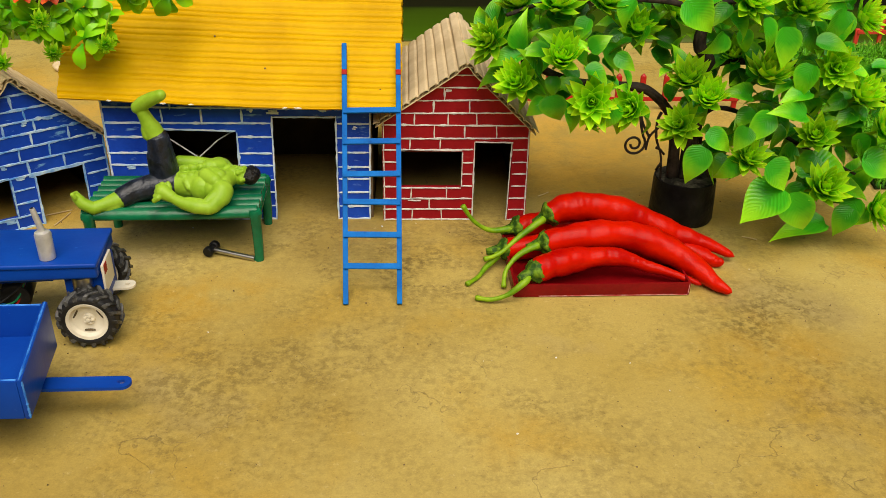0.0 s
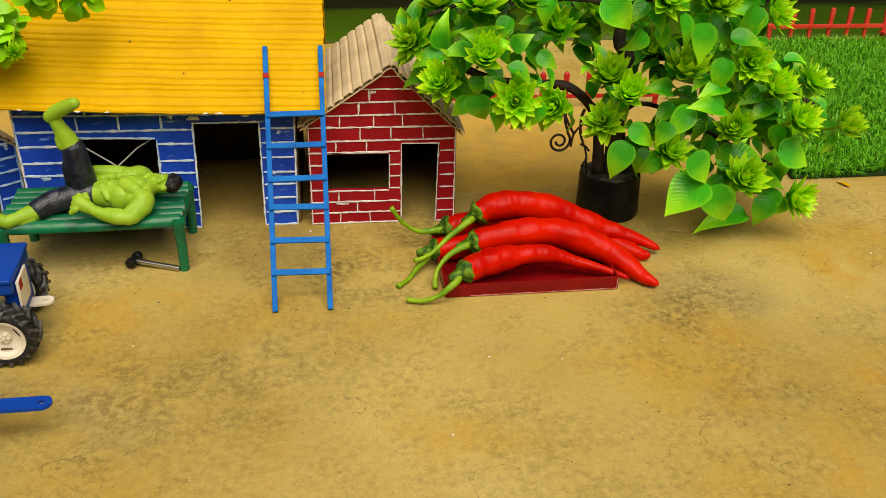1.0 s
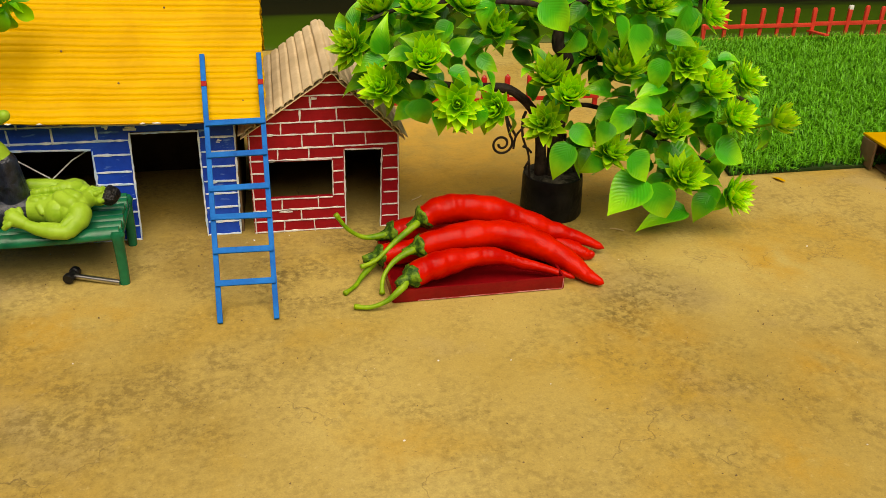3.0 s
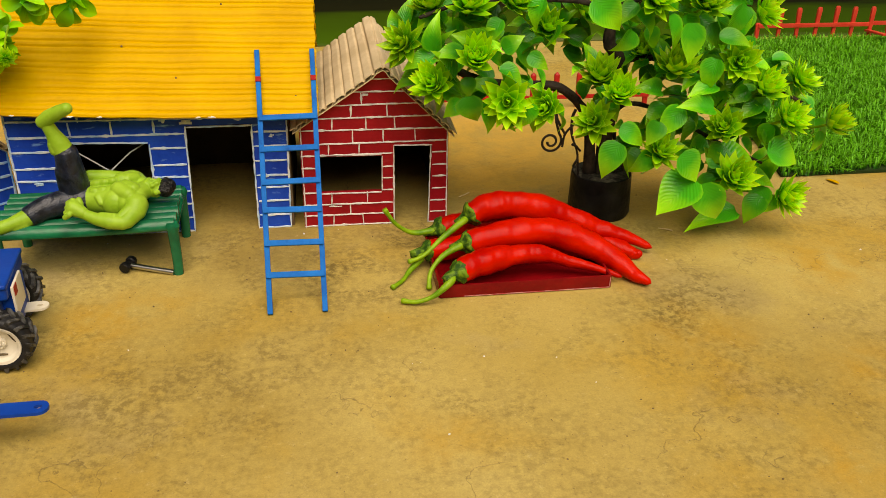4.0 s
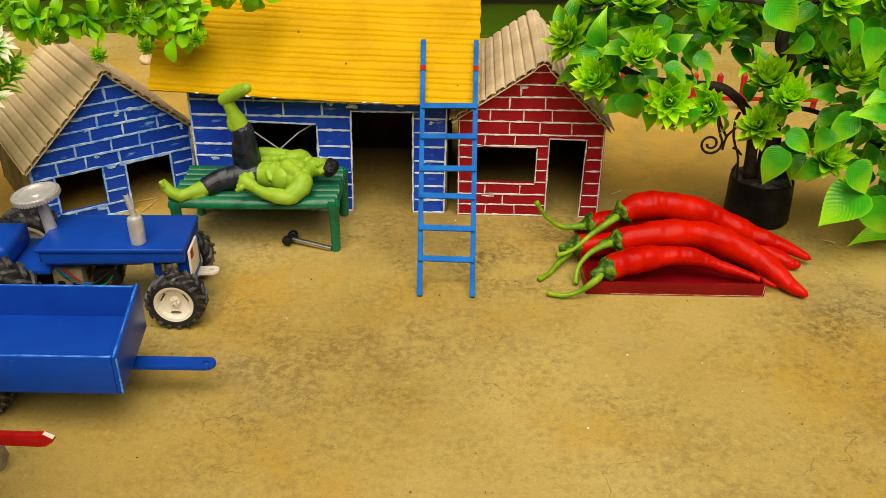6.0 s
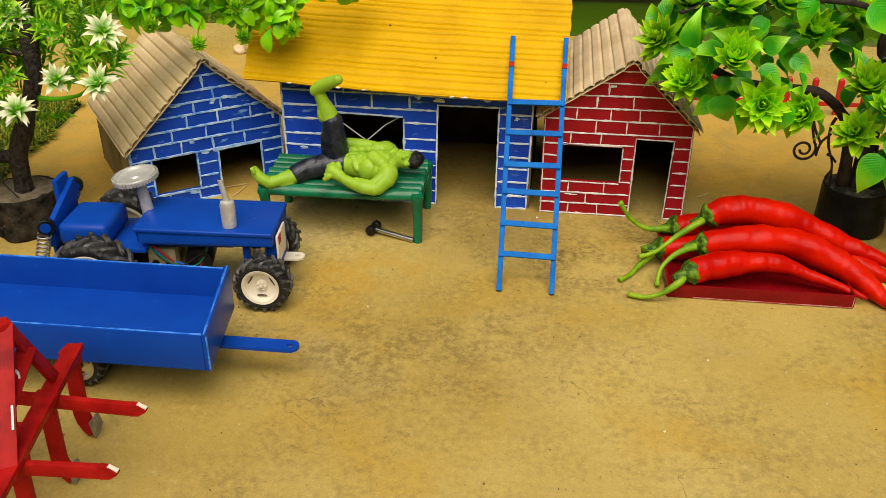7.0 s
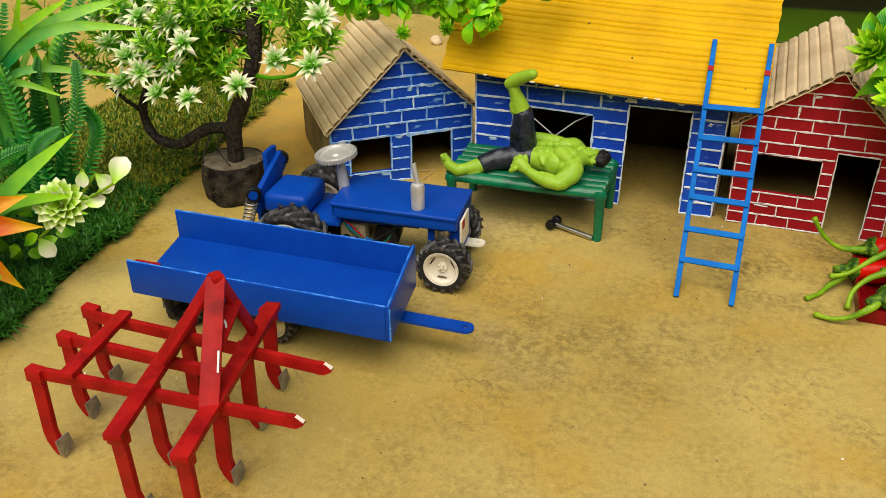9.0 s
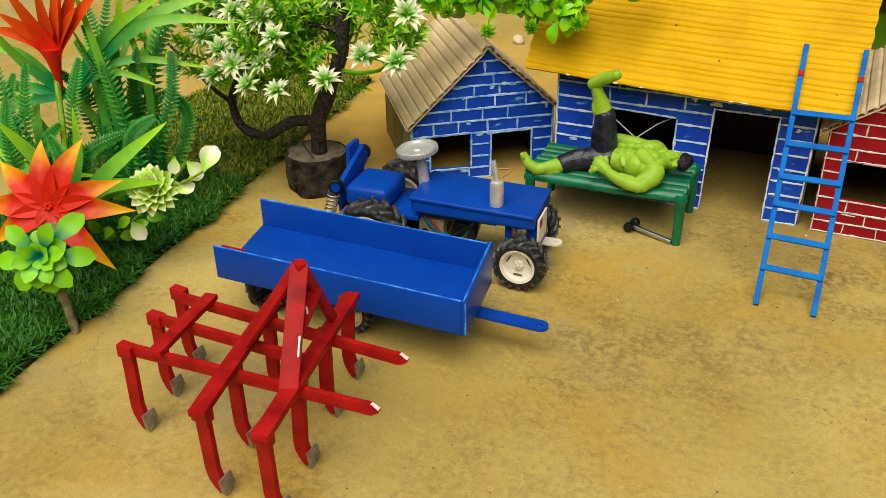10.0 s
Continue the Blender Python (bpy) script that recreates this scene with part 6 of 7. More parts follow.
upper_leaves = [(0.216, 0.590, 0.185, 0.225, 0.584, 0.159, 0.95), (0.231, 0.585, 0.180, 0.232, 0.579, 0.152, 1.15), (0.188, 0.590, 0.174, 0.177, 0.584, 0.157, 1.25), (0.157, 0.590, 0.198, 0.179, 0.584, 0.176, 1.35), (0.194, 0.600, 0.184, 0.212, 0.594, 0.169, 1.2), (0.257, 0.590, 0.168, 0.283, 0.584, 0.166, 0.95), (0.258, 0.590, 0.151, 0.248, 0.584, 0.127, 1.1), (0.278, 0.600, 0.189, 0.268, 0.594, 0.161, 1.2), (0.260, 0.605, 0.181, 0.270, 0.599, 0.163, 1), (0.278, 0.610, 0.119, 0.292, 0.604, 0.111, 1.2), (0.250, 0.600, 0.136, 0.235, 0.594, 0.127, 1), (0.274, 0.600, 0.167, 0.285, 0.594, 0.181, 1)]
middle_leaves = [(0.183, 0.575, 0.091, 0.167, 0.569, 0.067, 1.25), (0.212, 0.585, 0.079, 0.198, 0.579, 0.061, 1.15), (0.212, 0.578, 0.107, 0.205, 0.572, 0.090, 1.35), (0.185, 0.585, 0.100, 0.206, 0.579, 0.088, 1.1), (0.233, 0.585, 0.115, 0.215, 0.579, 0.094, 1.1), (0.257, 0.580, 0.115, 0.228, 0.574, 0.121, 1.1), (0.238, 0.585, 0.110, 0.250, 0.579, 0.101, 1), (0.221, 0.600, 0.124, 0.198, 0.594, 0.131, 1), (0.228, 0.605, 0.110, 0.211, 0.599, 0.099, 1.2), (0.269, 0.615, 0.078, 0.256, 0.609, 0.064, 1.3), (0.261, 0.590, 0.130, 0.238, 0.584, 0.126, 1.1), (0.305, 0.600, 0.111, 0.288, 0.594, 0.102, 1.2)]
lower_leaves = [(0.244, 0.565, 0.062, 0.214, 0.559, 0.040, 1.7), (0.250, 0.562, 0.060, 0.264, 0.556, 0.027, 1.35), (0.229, 0.566, 0.083, 0.244, 0.560, 0.064, 1.7), (0.268, 0.585, 0.064, 0.310, 0.579, 0.070, 1.6), (0.293, 0.592, 0.053, 0.327, 0.586, 0.050, 1.4), (0.311, 0.580, 0.038, 0.295, 0.574, 0.020, 1.3), (0.274, 0.588, 0.081, 0.262, 0.582, 0.067, 1.5), (0.308, 0.580, 0.080, 0.336, 0.574, 0.072, 1.5), (0.317, 0.590, 0.085, 0.313, 0.584, 0.063, 1.4), (0.297, 0.590, 0.020, 0.254, 0.584, 0.017, 1), (0.314, 0.585, 0.045, 0.307, 0.579, 0.022, 1.2), (0.327, 0.588, 0.035, 0.319, 0.582, 0.018, 1)]
for ax, ay, az, bx, by, bz, wide in arm_leaves + inner_leaves + upper_leaves + middle_leaves + lower_leaves:
    hung_leaf((ax, ay, az), (bx, by, bz), wide)
for k in range(165):  # leaves inside the crown
    if k < 50:
        q = Vector((rng.uniform(0.03, 0.175), rng.uniform(0.610, 0.670), rng.uniform(0.135, 0.205)))
    else:
        q = Vector((rng.uniform(0.205, 0.330), rng.uniform(0.605, 0.660), rng.uniform(0.055, 0.205)))
    if (q.x > 0.30 and q.z > 0.150) or (0.115 < q.x < 0.180 and q.z < 0.158):
        continue
    out = Vector((rng.uniform(-1, 1), rng.uniform(-0.6, 0.6), rng.uniform(-1, 0.4))).normalized()
    hung_leaf(q, q + out * rng.uniform(0.018, 0.027), rng.uniform(0.9, 1.15), rng.uniform(-0.3, 0.8))
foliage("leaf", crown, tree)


# white-tipped tree
wtree = thing("white_flower_tree", pose(-0.480, 0.548, 0), "artificial bonsai with white-tipped flowers in a cement pot", "artificial tree")
pot(wtree, 0.0265, 0.0280, 0.036, POT_GREY, SOIL, 8, 0.14)
wo = Vector((-0.480, 0.548, 0))
limb(wtree, [(0.006, -0.004, 0.030), (0.007, -0.005, 0.050), (0.010, -0.006, 0.070), (0.024, -0.006, 0.100), (0.038, -0.006, 0.134), (0.040, -0.004, 0.165), (0.042, -0.002, 0.20), (0.045, 0, 0.24)], 0.0070, 0.0054, BARK_BROWN, "trunk", 30, 0.22, 14)
limb(wtree, [(0.010, -0.006, 0.068), (-0.012, -0.008, 0.066), (-0.030, -0.008, 0.057), (-0.048, -0.008, 0.046), (-0.070, -0.006, 0.047), (-0.082, -0.004, 0.056), (-0.085, -0.004, 0.075), (-0.075, -0.002, 0.10)], 0.0052, 0.0034, BARK_BROWN, "branch", 30, 0.22, 12)
limb(wtree, [(-0.083, -0.004, 0.070), (-0.10, -0.010, 0.085), (-0.125, -0.010, 0.105), (-0.15, -0.005, 0.12)], 0.0022, 0.0012, BARK_BROWN)
limb(wtree, [(0.033, -0.006, 0.118), (0.055, -0.010, 0.118), (0.080, -0.012, 0.125), (0.092, -0.014, 0.14)], 0.0022, 0.0010, SMALL_LEAF)
limb(wtree, [(0.038, -0.005, 0.150), (0.000, -0.010, 0.155), (-0.04, -0.010, 0.150), (-0.07, -0.008, 0.155)], 0.0024, 0.0012, BARK_BROWN)
for x0, x1 in ((-0.012, -0.020), (-0.022, -0.026), (0.0, 0.010)):
    limb(wtree, [(x0, -0.012, 0.060), (x0 - 0.003, -0.016, 0.050), (x1, -0.018, 0.036)], 0.0010, 0.0006, BARK_BROWN, "aerial_root", 8, 0.2, 6)


def sprig_mesh(length, n, leaf_len, leaf_w, material, seed):
    rng = random.Random(seed)
    chunks = []
    for i in range(n):
        t = (i + 0.5) / n
        a = i * 137.5
        L = leaf_len * rng.uniform(0.75, 1.15) * (1 - 0.25 * t)
        chunks.append((pose(0, 0, length * t, 0, 0, a) @ pose(0, 0, 0, 30 + 35 * t + rng.uniform(-10, 10), 0, 0), leaf_mesh(L, leaf_w, 0.5, 0.3, "lance", 3)))
    return to_mesh(chunks, material)


WROS = [rosette_mesh(0.0160, [(5, -4 + 6 * k, 0.9), (7, 18 + 4 * k, 1.0), (6, 40, 0.95), (5, 60, 0.78), (3, 78, 0.55)], WHITE_TIP, 90 + k, 0.36, "ovate", 0.3 + 0.4 * k, 0.40, 0.40) for k in range(4)]
SPRIG = [sprig_mesh(0.030, 24, 0.0145, 0.0028, SMALL_LEAF, 60 + k) for k in range(4)]
wflowers = [(-0.520, 0.500, 0.151), (-0.495, 0.505, 0.166), (-0.479, 0.498, 0.154), (-0.522, 0.498, 0.127), (-0.508, 0.494, 0.114), (-0.547, 0.503, 0.116), (-0.480, 0.495, 0.112), (-0.437, 0.502, 0.124), (-0.404, 0.503, 0.147), (-0.376, 0.506, 0.144), (-0.504, 0.512, 0.180)]
wflowers += [(-0.428, 0.510, 0.187), (-0.562, 0.512, 0.145), (-0.603, 0.520, 0.110), (-0.525, 0.510, 0.168), (-0.497, 0.503, 0.131), (-0.540, 0.505, 0.137), (-0.548, 0.525, 0.165), (-0.585, 0.530, 0.160), (-0.374, 0.525, 0.175)]
rng = random.Random(31)
for k, p in enumerate(wflowers):
    p = Vector(p) + Vector((0.0145, -0.0175, 0.0055))
    d = Vector((rng.uniform(-0.5, 0.6), -0.75 + rng.uniform(-0.3, 0.3), 0.95 + rng.uniform(-0.2, 0.3)))
    part("flower", WROS[k % 4], None, wtree, m=aim(p - wo - d.normalized() * 0.005, d, rng.uniform(0, 6), rng.uniform(0.78, 0.98)))
sprigs = []
for k in range(370):
    if k < 275:
        c = Vector((-0.530, 0.56, 0.138)) + Vector((rng.gauss(0, 0.036), rng.gauss(0, 0.024), rng.gauss(0, 0.026)))
    else:
        c = Vector((-0.43, 0.555, 0.165)) + Vector((rng.gauss(0, 0.030), rng.gauss(0, 0.022), rng.gauss(0, 0.022)))
    if abs(c.x - (-0.471 + 0.55 * min(c.z - 0.07, 0.05))) < 0.016 and c.y < 0.56:
        continue  # the trunk stands clear
    if c.z < (0.082 if k < 275 else 0.125) or c.x > -0.392 or (c.x > -0.45 and c.z < 0.125):
        continue
    d = (c - Vector((-0.51, 0.58, 0.10))).normalized() * 0.6 + Vector((rng.uniform(-1, 1), rng.uniform(-0.6, 0.3), rng.uniform(0, 0.9)))
    sprigs.append((SPRIG[k % 4], aim(c - wo, d, rng.uniform(0, 6), rng.uniform(0.8, 1.25))))
foliage("sprig", sprigs, wtree)

# round-leaved tree behind the houses, whose boughs hang over the roofs
rtree = thing("round_leaf_tree", pose(-0.245, 0.845, 0), "artificial tree with round light green leaves over the roofs", "artificial tree")
ro = Vector((-0.245, 0.845, 0))
limb(rtree, [(0, 0, 0), (0.004, 0, 0.10), (-0.004, -0.004, 0.20), (-0.010, -0.03, 0.27), (-0.04, -0.10, 0.275), (-0.07, -0.17, 0.235), (-0.09, -0.205, 0.20)], 0.008, 0.0035, BARK_BROWN, "trunk", 30)
limb(rtree, [(-0.05, -0.12, 0.268), (-0.07, -0.17, 0.235), (-0.11, -0.205, 0.195), (-0.145, -0.215, 0.180)], 0.0035, 0.0015, BARK_BROWN)
limb(rtree, [(-0.04, -0.10, 0.275), (-0.04, -0.17, 0.235), (-0.035, -0.215, 0.190)], 0.003, 0.0015, BARK_BROWN)
RLEAF = [to_mesh([(Matrix.Identity(4), leaf_mesh(0.0225, 0.0138, c, 0.22, "round", 9))], ROUND_LEAF) for c in (0.3, 0.8, 1.2)]
BUD = [rosette_mesh(0.0080, [(8, -30, 1.0), (8, 0, 1.0), (7, 30, 0.95), (6, 58, 0.8), (3, 80, 0.7)], ROSETTE, 120 + k, 0.45) for k in range(2)]
REDF = rosette_mesh(0.016, [(6, 10, 1.0), (6, 38, 0.9), (5, 62, 0.7)], LILY, 130, 0.6, "round")
rng = random.Random(12)
clumps = [(-0.343, 0.613, 0.171), (-0.326, 0.616, 0.181), (-0.308, 0.613, 0.174), (-0.299, 0.613, 0.168), (-0.275, 0.613, 0.163), (-0.265, 0.616, 0.170), (-0.365, 0.613, 0.168), (-0.280, 0.618, 0.182), (-0.243, 0.618, 0.195), (-0.212, 0.618, 0.195), (-0.383, 0.613, 0.170), (-0.402, 0.62, 0.174)]
for p in clumps:
    p = Vector(p)
    for j in range(19):
        a = rng.uniform(0, 2 * math.pi)
        out = Vector((math.cos(a), rng.uniform(-0.8, 0.4), math.sin(a) - 0.15)).normalized()
        q = p + out * rng.uniform(-0.002, 0.006) + Vector((0, rng.uniform(-0.004, 0.014), 0))
        up = Vector((rng.uniform(-0.8, 0.8), rng.uniform(-1, -0.4), rng.uniform(0.0, 1.4)))
        x = out.cross(up).normalized()
        z = x.cross(out)
        m = Matrix(((x.x, out.x, z.x, q.x - ro.x), (x.y, out.y, z.y, q.y - ro.y), (x.z, out.z, z.z, q.z - ro.z), (0, 0, 0, 1))) @ Matrix.Scale(rng.uniform(0.52, 0.92), 4)
        part("leaf", RLEAF[rng.randrange(3)], None, rtree, m=m)
for k, p in enumerate(((-0.336, 0.605, 0.146), (-0.297, 0.605, 0.153), (-0.258, 0.605, 0.160), (-0.301, 0.602, 0.178), (-0.372, 0.603, 0.160))):
    p = Vector(p)
    bm = bmesh.new()
    tube(bm, spline([p - ro + Vector((0.004, 0.006, 0.020)), p - ro + Vector((0.001, 0.001, 0.010)), p - ro], 6), 0.0008, 6)
    part("bud_stem", bm, STALK, rtree)
    part("bud", BUD[k % 2], None, rtree, m=aim(p - ro, (0.1, -0.7, -0.6), k, 1.0))
for p in ((-0.313, 0.612, 0.198), (-0.294, 0.612, 0.197), (-0.357, 0.612, 0.200)):
    part("flower", REDF, None, rtree, "red flower", aim(Vector(p) - ro, (0.2, -0.7, 0.7), 0.4, 0.75))

# flowering plant on the turf
fplant = thing("flowering_plant", pose(-0.503, 0.273, 0), "artificial plant with flame-coloured flowers, ferns and long green blades", "artificial plant")
fo = Vector((-0.503, 0.273, 0))


def ribbon(ctrl, width, n=14, face=(0.3, -0.9, 0.5), fold=0.25):
    """A long blade along a curve, pointed at its tip."""
    pts = spline(ctrl, n)
    verts, faces, uvs = [], [], []
    fv = Vector(face).normalized()
    for i, p in enumerate(pts):
        t = i / (n - 1)
        d = (pts[min(i + 1, n - 1)] - pts[max(i - 1, 0)]).normalized()
        s = d.cross(fv).normalized()
        nn = s.cross(d)
        w = width / 2 * (0.35 + 0.65 * math.sin(math.pi * min(1.0, 0.12 + t * 0.75))) * (1 - t ** 4) + 0.0002
        for k in (-1, 0, 1):
            verts.append(tuple(p + s * w * k + nn * (abs(k) * fold * w)))
            uvs.append((0.5 + k / 2, t))
    for i in range(n - 1):
        for k in range(2):
            q = i * 3 + k
            faces.append((q, q + 1, q + 4, q + 3))
    return verts, faces, uvs


def frond(ctrl, leaf, pairs):
    """A fern: a thin midrib with short leaflets on both sides."""
    pts = spline(ctrl, pairs + 2)
    fv = Vector((0.3, -0.9, 0.4)).normalized()
    chunks = [(Matrix.Identity(4), ribbon(ctrl, 0.0018, 16))]
    for i in range(1, pairs + 1):
        d = (pts[i + 1] - pts[i - 1]).normalized()
        s = d.cross(fv).normalized()
        t = i / pairs
        L = leaf * math.sin(math.pi * (0.15 + 0.8 * t)) + 0.002
        for k in (-1, 1):
            y = (s * k + d * 0.45).normalized()
            x = y.cross(fv).normalized()
            z = x.cross(y)
            p = pts[i]
            m = Matrix(((x.x, y.x, z.x, p.x), (x.y, y.y, z.y, p.y), (x.z, y.z, z.z, p.z), (0, 0, 0, 1)))
            chunks.append((m, leaf_mesh(L, 0.0027, 0.3, 0.2, "lance", 3)))
    return to_mesh(chunks, FERN)


bm = bmesh.new()
tube(bm, spline([(0, 0, 0), (-0.005, 0.002, 0.020), (-0.011, 0.004, 0.042), (-0.045, 0.040, 0.056)], 14), 0.0030, 10, 1, 0.2)
part("stem", bm, STAKE, fplant, "pale woody stake")
bm = bmesh.new()
tube(bm, spline([(-0.085, 0.085, 0), (-0.095, 0.10, 0.05), (-0.115, 0.125, 0.10), (-0.130, 0.142, 0.130)], 12), 0.0024, 8, 1, 0.1)
part("stem", bm, STALK, fplant)
# the orange flower, facing the room
fc = Vector((-0.556, 0.318, 0.066)) - fo
right = Vector((0.9, 0.43, 0.0)).normalized()
nrm = Vector((0.42, -0.76, 0.50)).normalized()
upv = nrm.cross(right).normalized()
if upv.z < 0:
    upv = -upv
for a, L in ((98, 0.050), (65, 0.055), (20, 0.056), (-3, 0.062), (-44, 0.066), (-83, 0.026), (212, 0.048), (177, 0.050), (137, 0.050)):
    y = (right * math.cos(radians(a)) + upv * math.sin(radians(a)) + nrm * 0.22).normalized()
    x = y.cross(nrm).normalized()
    z = x.cross(y)
    m = Matrix(((x.x, y.x, z.x, fc.x), (x.y, y.y, z.y, fc.y), (x.z, y.z, z.z, fc.z), (0, 0, 0, 1)))
    part("petal", to_mesh([(m, leaf_mesh(L, 0.0180, 0.45, 0.42, "lance", 10))], FLAME), None, fplant, "orange petal with a yellow tip")
bm = bmesh.new()
for k in range(7):
    lathe(bm, [(0, 0.0022), (0.0014, 0.0012), (0.0016, 0), (0, -0.001)], 8, Matrix.Translation(fc + nrm * 0.002 + right * 0.002 * math.cos(k) + upv * 0.002 * math.sin(k)))
part("flower_eye", bm, FLAME, fplant)
# the red flower higher up
lc = Vector((-0.6285, 0.412, 0.137)) - fo
for k, (dx, dz, L) in enumerate(((-0.95, 0.45, 0.055), (-0.45, 0.95, 0.06), (0.1, 1.0, 0.06), (0.45, 0.9, 0.058), (0.75, 0.7, 0.056), (-0.7, 0.65, 0.055), (0.3, 0.75, 0.03), (1.15, 0.85, 0.072), (0.95, 1.15, 0.070), (0.6, 1.3, 0.066))):
    base = lc + Vector((0, 0, 0.0))
    tipv = base + (right * dx * 0.75 + Vector((0, 0, 1)) * dz + nrm * 0.3) * L
    mid = base + Vector((0, 0, 0.018)) + right * dx * 0.008
    part("petal", to_mesh([(Matrix.Identity(4), ribbon([base, mid, tipv], 0.0135, 12))], LILY), None, fplant, "red petal")
bm = bmesh.new()
tube(bm, [lc + Vector((0, 0, -0.022)), lc + Vector((0, 0, -0.008)), lc + Vector((0, 0, 0.012))], [0.0022, 0.0035, 0.0075], 12)
part("flower_cup", bm, LILY, fplant)
rng = random.Random(19)
hub = Vector((-0.575, 0.345, 0.035)) - fo
for tip, mid, w in (((-0.505, 0.395, 0.112), (-0.545, 0.365, 0.075), 0.013), ((-0.488, 0.375, 0.060), (-0.535, 0.362, 0.066), 0.012), ((-0.490, 0.365, 0.078), (-0.54, 0.355, 0.068), 0.011),
                    ((-0.612, 0.335, 0.118), (-0.585, 0.345, 0.080), 0.013), ((-0.565, 0.365, 0.125), (-0.565, 0.36, 0.085), 0.008), ((-0.648, 0.350, 0.090), (-0.61, 0.35, 0.070), 0.012)):
    part("blade", to_mesh([(Matrix.Identity(4), ribbon([hub, Vector(mid) - fo, Vector(tip) - fo], w))], BLADE), None, fplant)
hub2 = Vector((-0.625, 0.415, 0.11)) - fo
for tip, mid, w in (((-0.500, 0.485, 0.165), (-0.565, 0.45, 0.165), 0.013), ((-0.525, 0.475, 0.128), (-0.580, 0.44, 0.138), 0.009), ((-0.52, 0.50, 0.185), (-0.575, 0.46, 0.165), 0.015), ((-0.545, 0.46, 0.19), (-0.590, 0.44, 0.16), 0.014),
                    ((-0.70, 0.40, 0.15), (-0.66, 0.41, 0.14), 0.012), ((-0.665, 0.385, 0.175), (-0.65, 0.40, 0.14), 0.011), ((-0.55, 0.44, 0.12), (-0.59, 0.43, 0.13), 0.008), ((-0.68, 0.37, 0.12), (-0.655, 0.395, 0.12), 0.012), ((-0.66, 0.36, 0.10), (-0.645, 0.385, 0.11), 0.010)):
    part("blade", to_mesh([(Matrix.Identity(4), ribbon([hub2, Vector(mid) - fo, Vector(tip) - fo], w * 0.75))], BLADE), None, fplant)
for k in range(46):
    if k < 14 or k >= 32:
        b0 = Vector((-0.580 + rng.uniform(-0.02, 0.015), 0.44 + rng.uniform(-0.02, 0.02), 0.02))
        tip = Vector((-0.605 + rng.uniform(-0.07, 0.07), 0.47 + rng.uniform(-0.05, 0.04), rng.uniform(0.09, 0.19)))
    else:
        b0 = Vector((-0.605 + rng.uniform(-0.02, 0.02), 0.37 + rng.uniform(-0.02, 0.02), 0.015))
        tip = Vector((-0.630 + rng.uniform(-0.06, 0.06), 0.385 + rng.uniform(-0.04, 0.04), rng.uniform(0.06, 0.15)))
    mid = b0.lerp(tip, 0.5) + Vector((rng.uniform(-0.02, 0.02), rng.uniform(-0.01, 0.01), 0.018))
    if k % 3 == 2:
        part("blade", to_mesh([(Matrix.Identity(4), ribbon([b0 - fo, mid - fo, tip + (tip - mid) * 0.3 - fo], rng.uniform(0.005, 0.009)))], BLADE), None, fplant)
    else:
        part("frond", frond([b0 - fo, mid - fo, tip - fo], 0.0068, 36), None, fplant)
# lime and teal leaf rosette under the orange flower
gc = Vector((-0.5110, 0.2690, 0.0610)) - fo
for k in range(26):
    a = k * 2.4
    t = (k + 1) / 26
    y = (right * math.cos(a) * (0.35 + 0.75 * t) + upv * (math.sin(a) * (0.35 + 0.6 * t) - 0.15) + nrm * (0.9 - 1.0 * t)).normalized()
    x = y.cross(nrm).normalized()
    z = x.cross(y)
    L = (0.015 + 0.020 * t) * (0.85 + 0.25 * math.sin(k * 1.9))
    m = Matrix(((x.x, y.x, z.x, gc.x), (x.y, y.y, z.y, gc.y), (x.z, y.z, z.z, gc.z), (0, 0, 0, 1)))
    part("leaf", to_mesh([(m, leaf_mesh(L, 0.0085 + 0.0065 * t, 0.4, 0.20, "spoon", 9))], TEAL_LEAF), None, fplant)
# cream flower cluster
cc = Vector((-0.509, 0.374, 0.064)) - fo
for k in range(44):
    a, t = k * 2.399, (k + 0.5) / 44
    y = (right * math.cos(a) * t ** 0.5 + upv * math.sin(a) * t ** 0.5 + nrm * (1.0 - t * 0.8)).normalized()
    x = y.cross(nrm + Vector((0.01, 0, 0))).normalized()
    z = x.cross(y)
    m = Matrix(((x.x, y.x, z.x, cc.x), (x.y, y.y, z.y, cc.y), (x.z, y.z, z.z, cc.z), (0, 0, 0, 1)))
    part("petal", to_mesh([(m, leaf_mesh(0.016 + 0.005 * t, 0.0088, 0.3, 0.7, "round", 7))], CREAM), None, fplant)
for q, s in (((-0.486, 0.388, 0.086), 1.1), ((-0.466, 0.382, 0.084), 1.45), ((-0.484, 0.384, 0.073), 0.9), ((-0.492, 0.378, 0.064), 1.05), ((-0.530, 0.366, 0.038), 1.2), ((-0.497, 0.388, 0.088), 0.9)):
    p = Vector(q) - fo
    bm = bmesh.new()
    tube(bm, spline([cc + Vector((0.004, 0.006, 0)), cc.lerp(p, 0.5) + Vector((0, 0.004, -0.003)), p], 8), 0.0011, 6)
    part("flower_stem", bm, STALK, fplant)
    y = (right * rng.uniform(-0.2, 1) + upv * rng.uniform(-1, 0.6)).normalized()
    x = y.cross(nrm).normalized()
    z = x.cross(y)
    m = Matrix(((x.x, y.x, z.x, p.x), (x.y, y.y, z.y, p.y), (x.z, y.z, z.z, p.z), (0, 0, 0, 1)))
    part("petal", to_mesh([(m, leaf_mesh(0.0145 * s, 0.0105 * s, 0.3, 0.5, "round", 7))], WHITE_PETAL), None, fplant, "cream rounded petal")
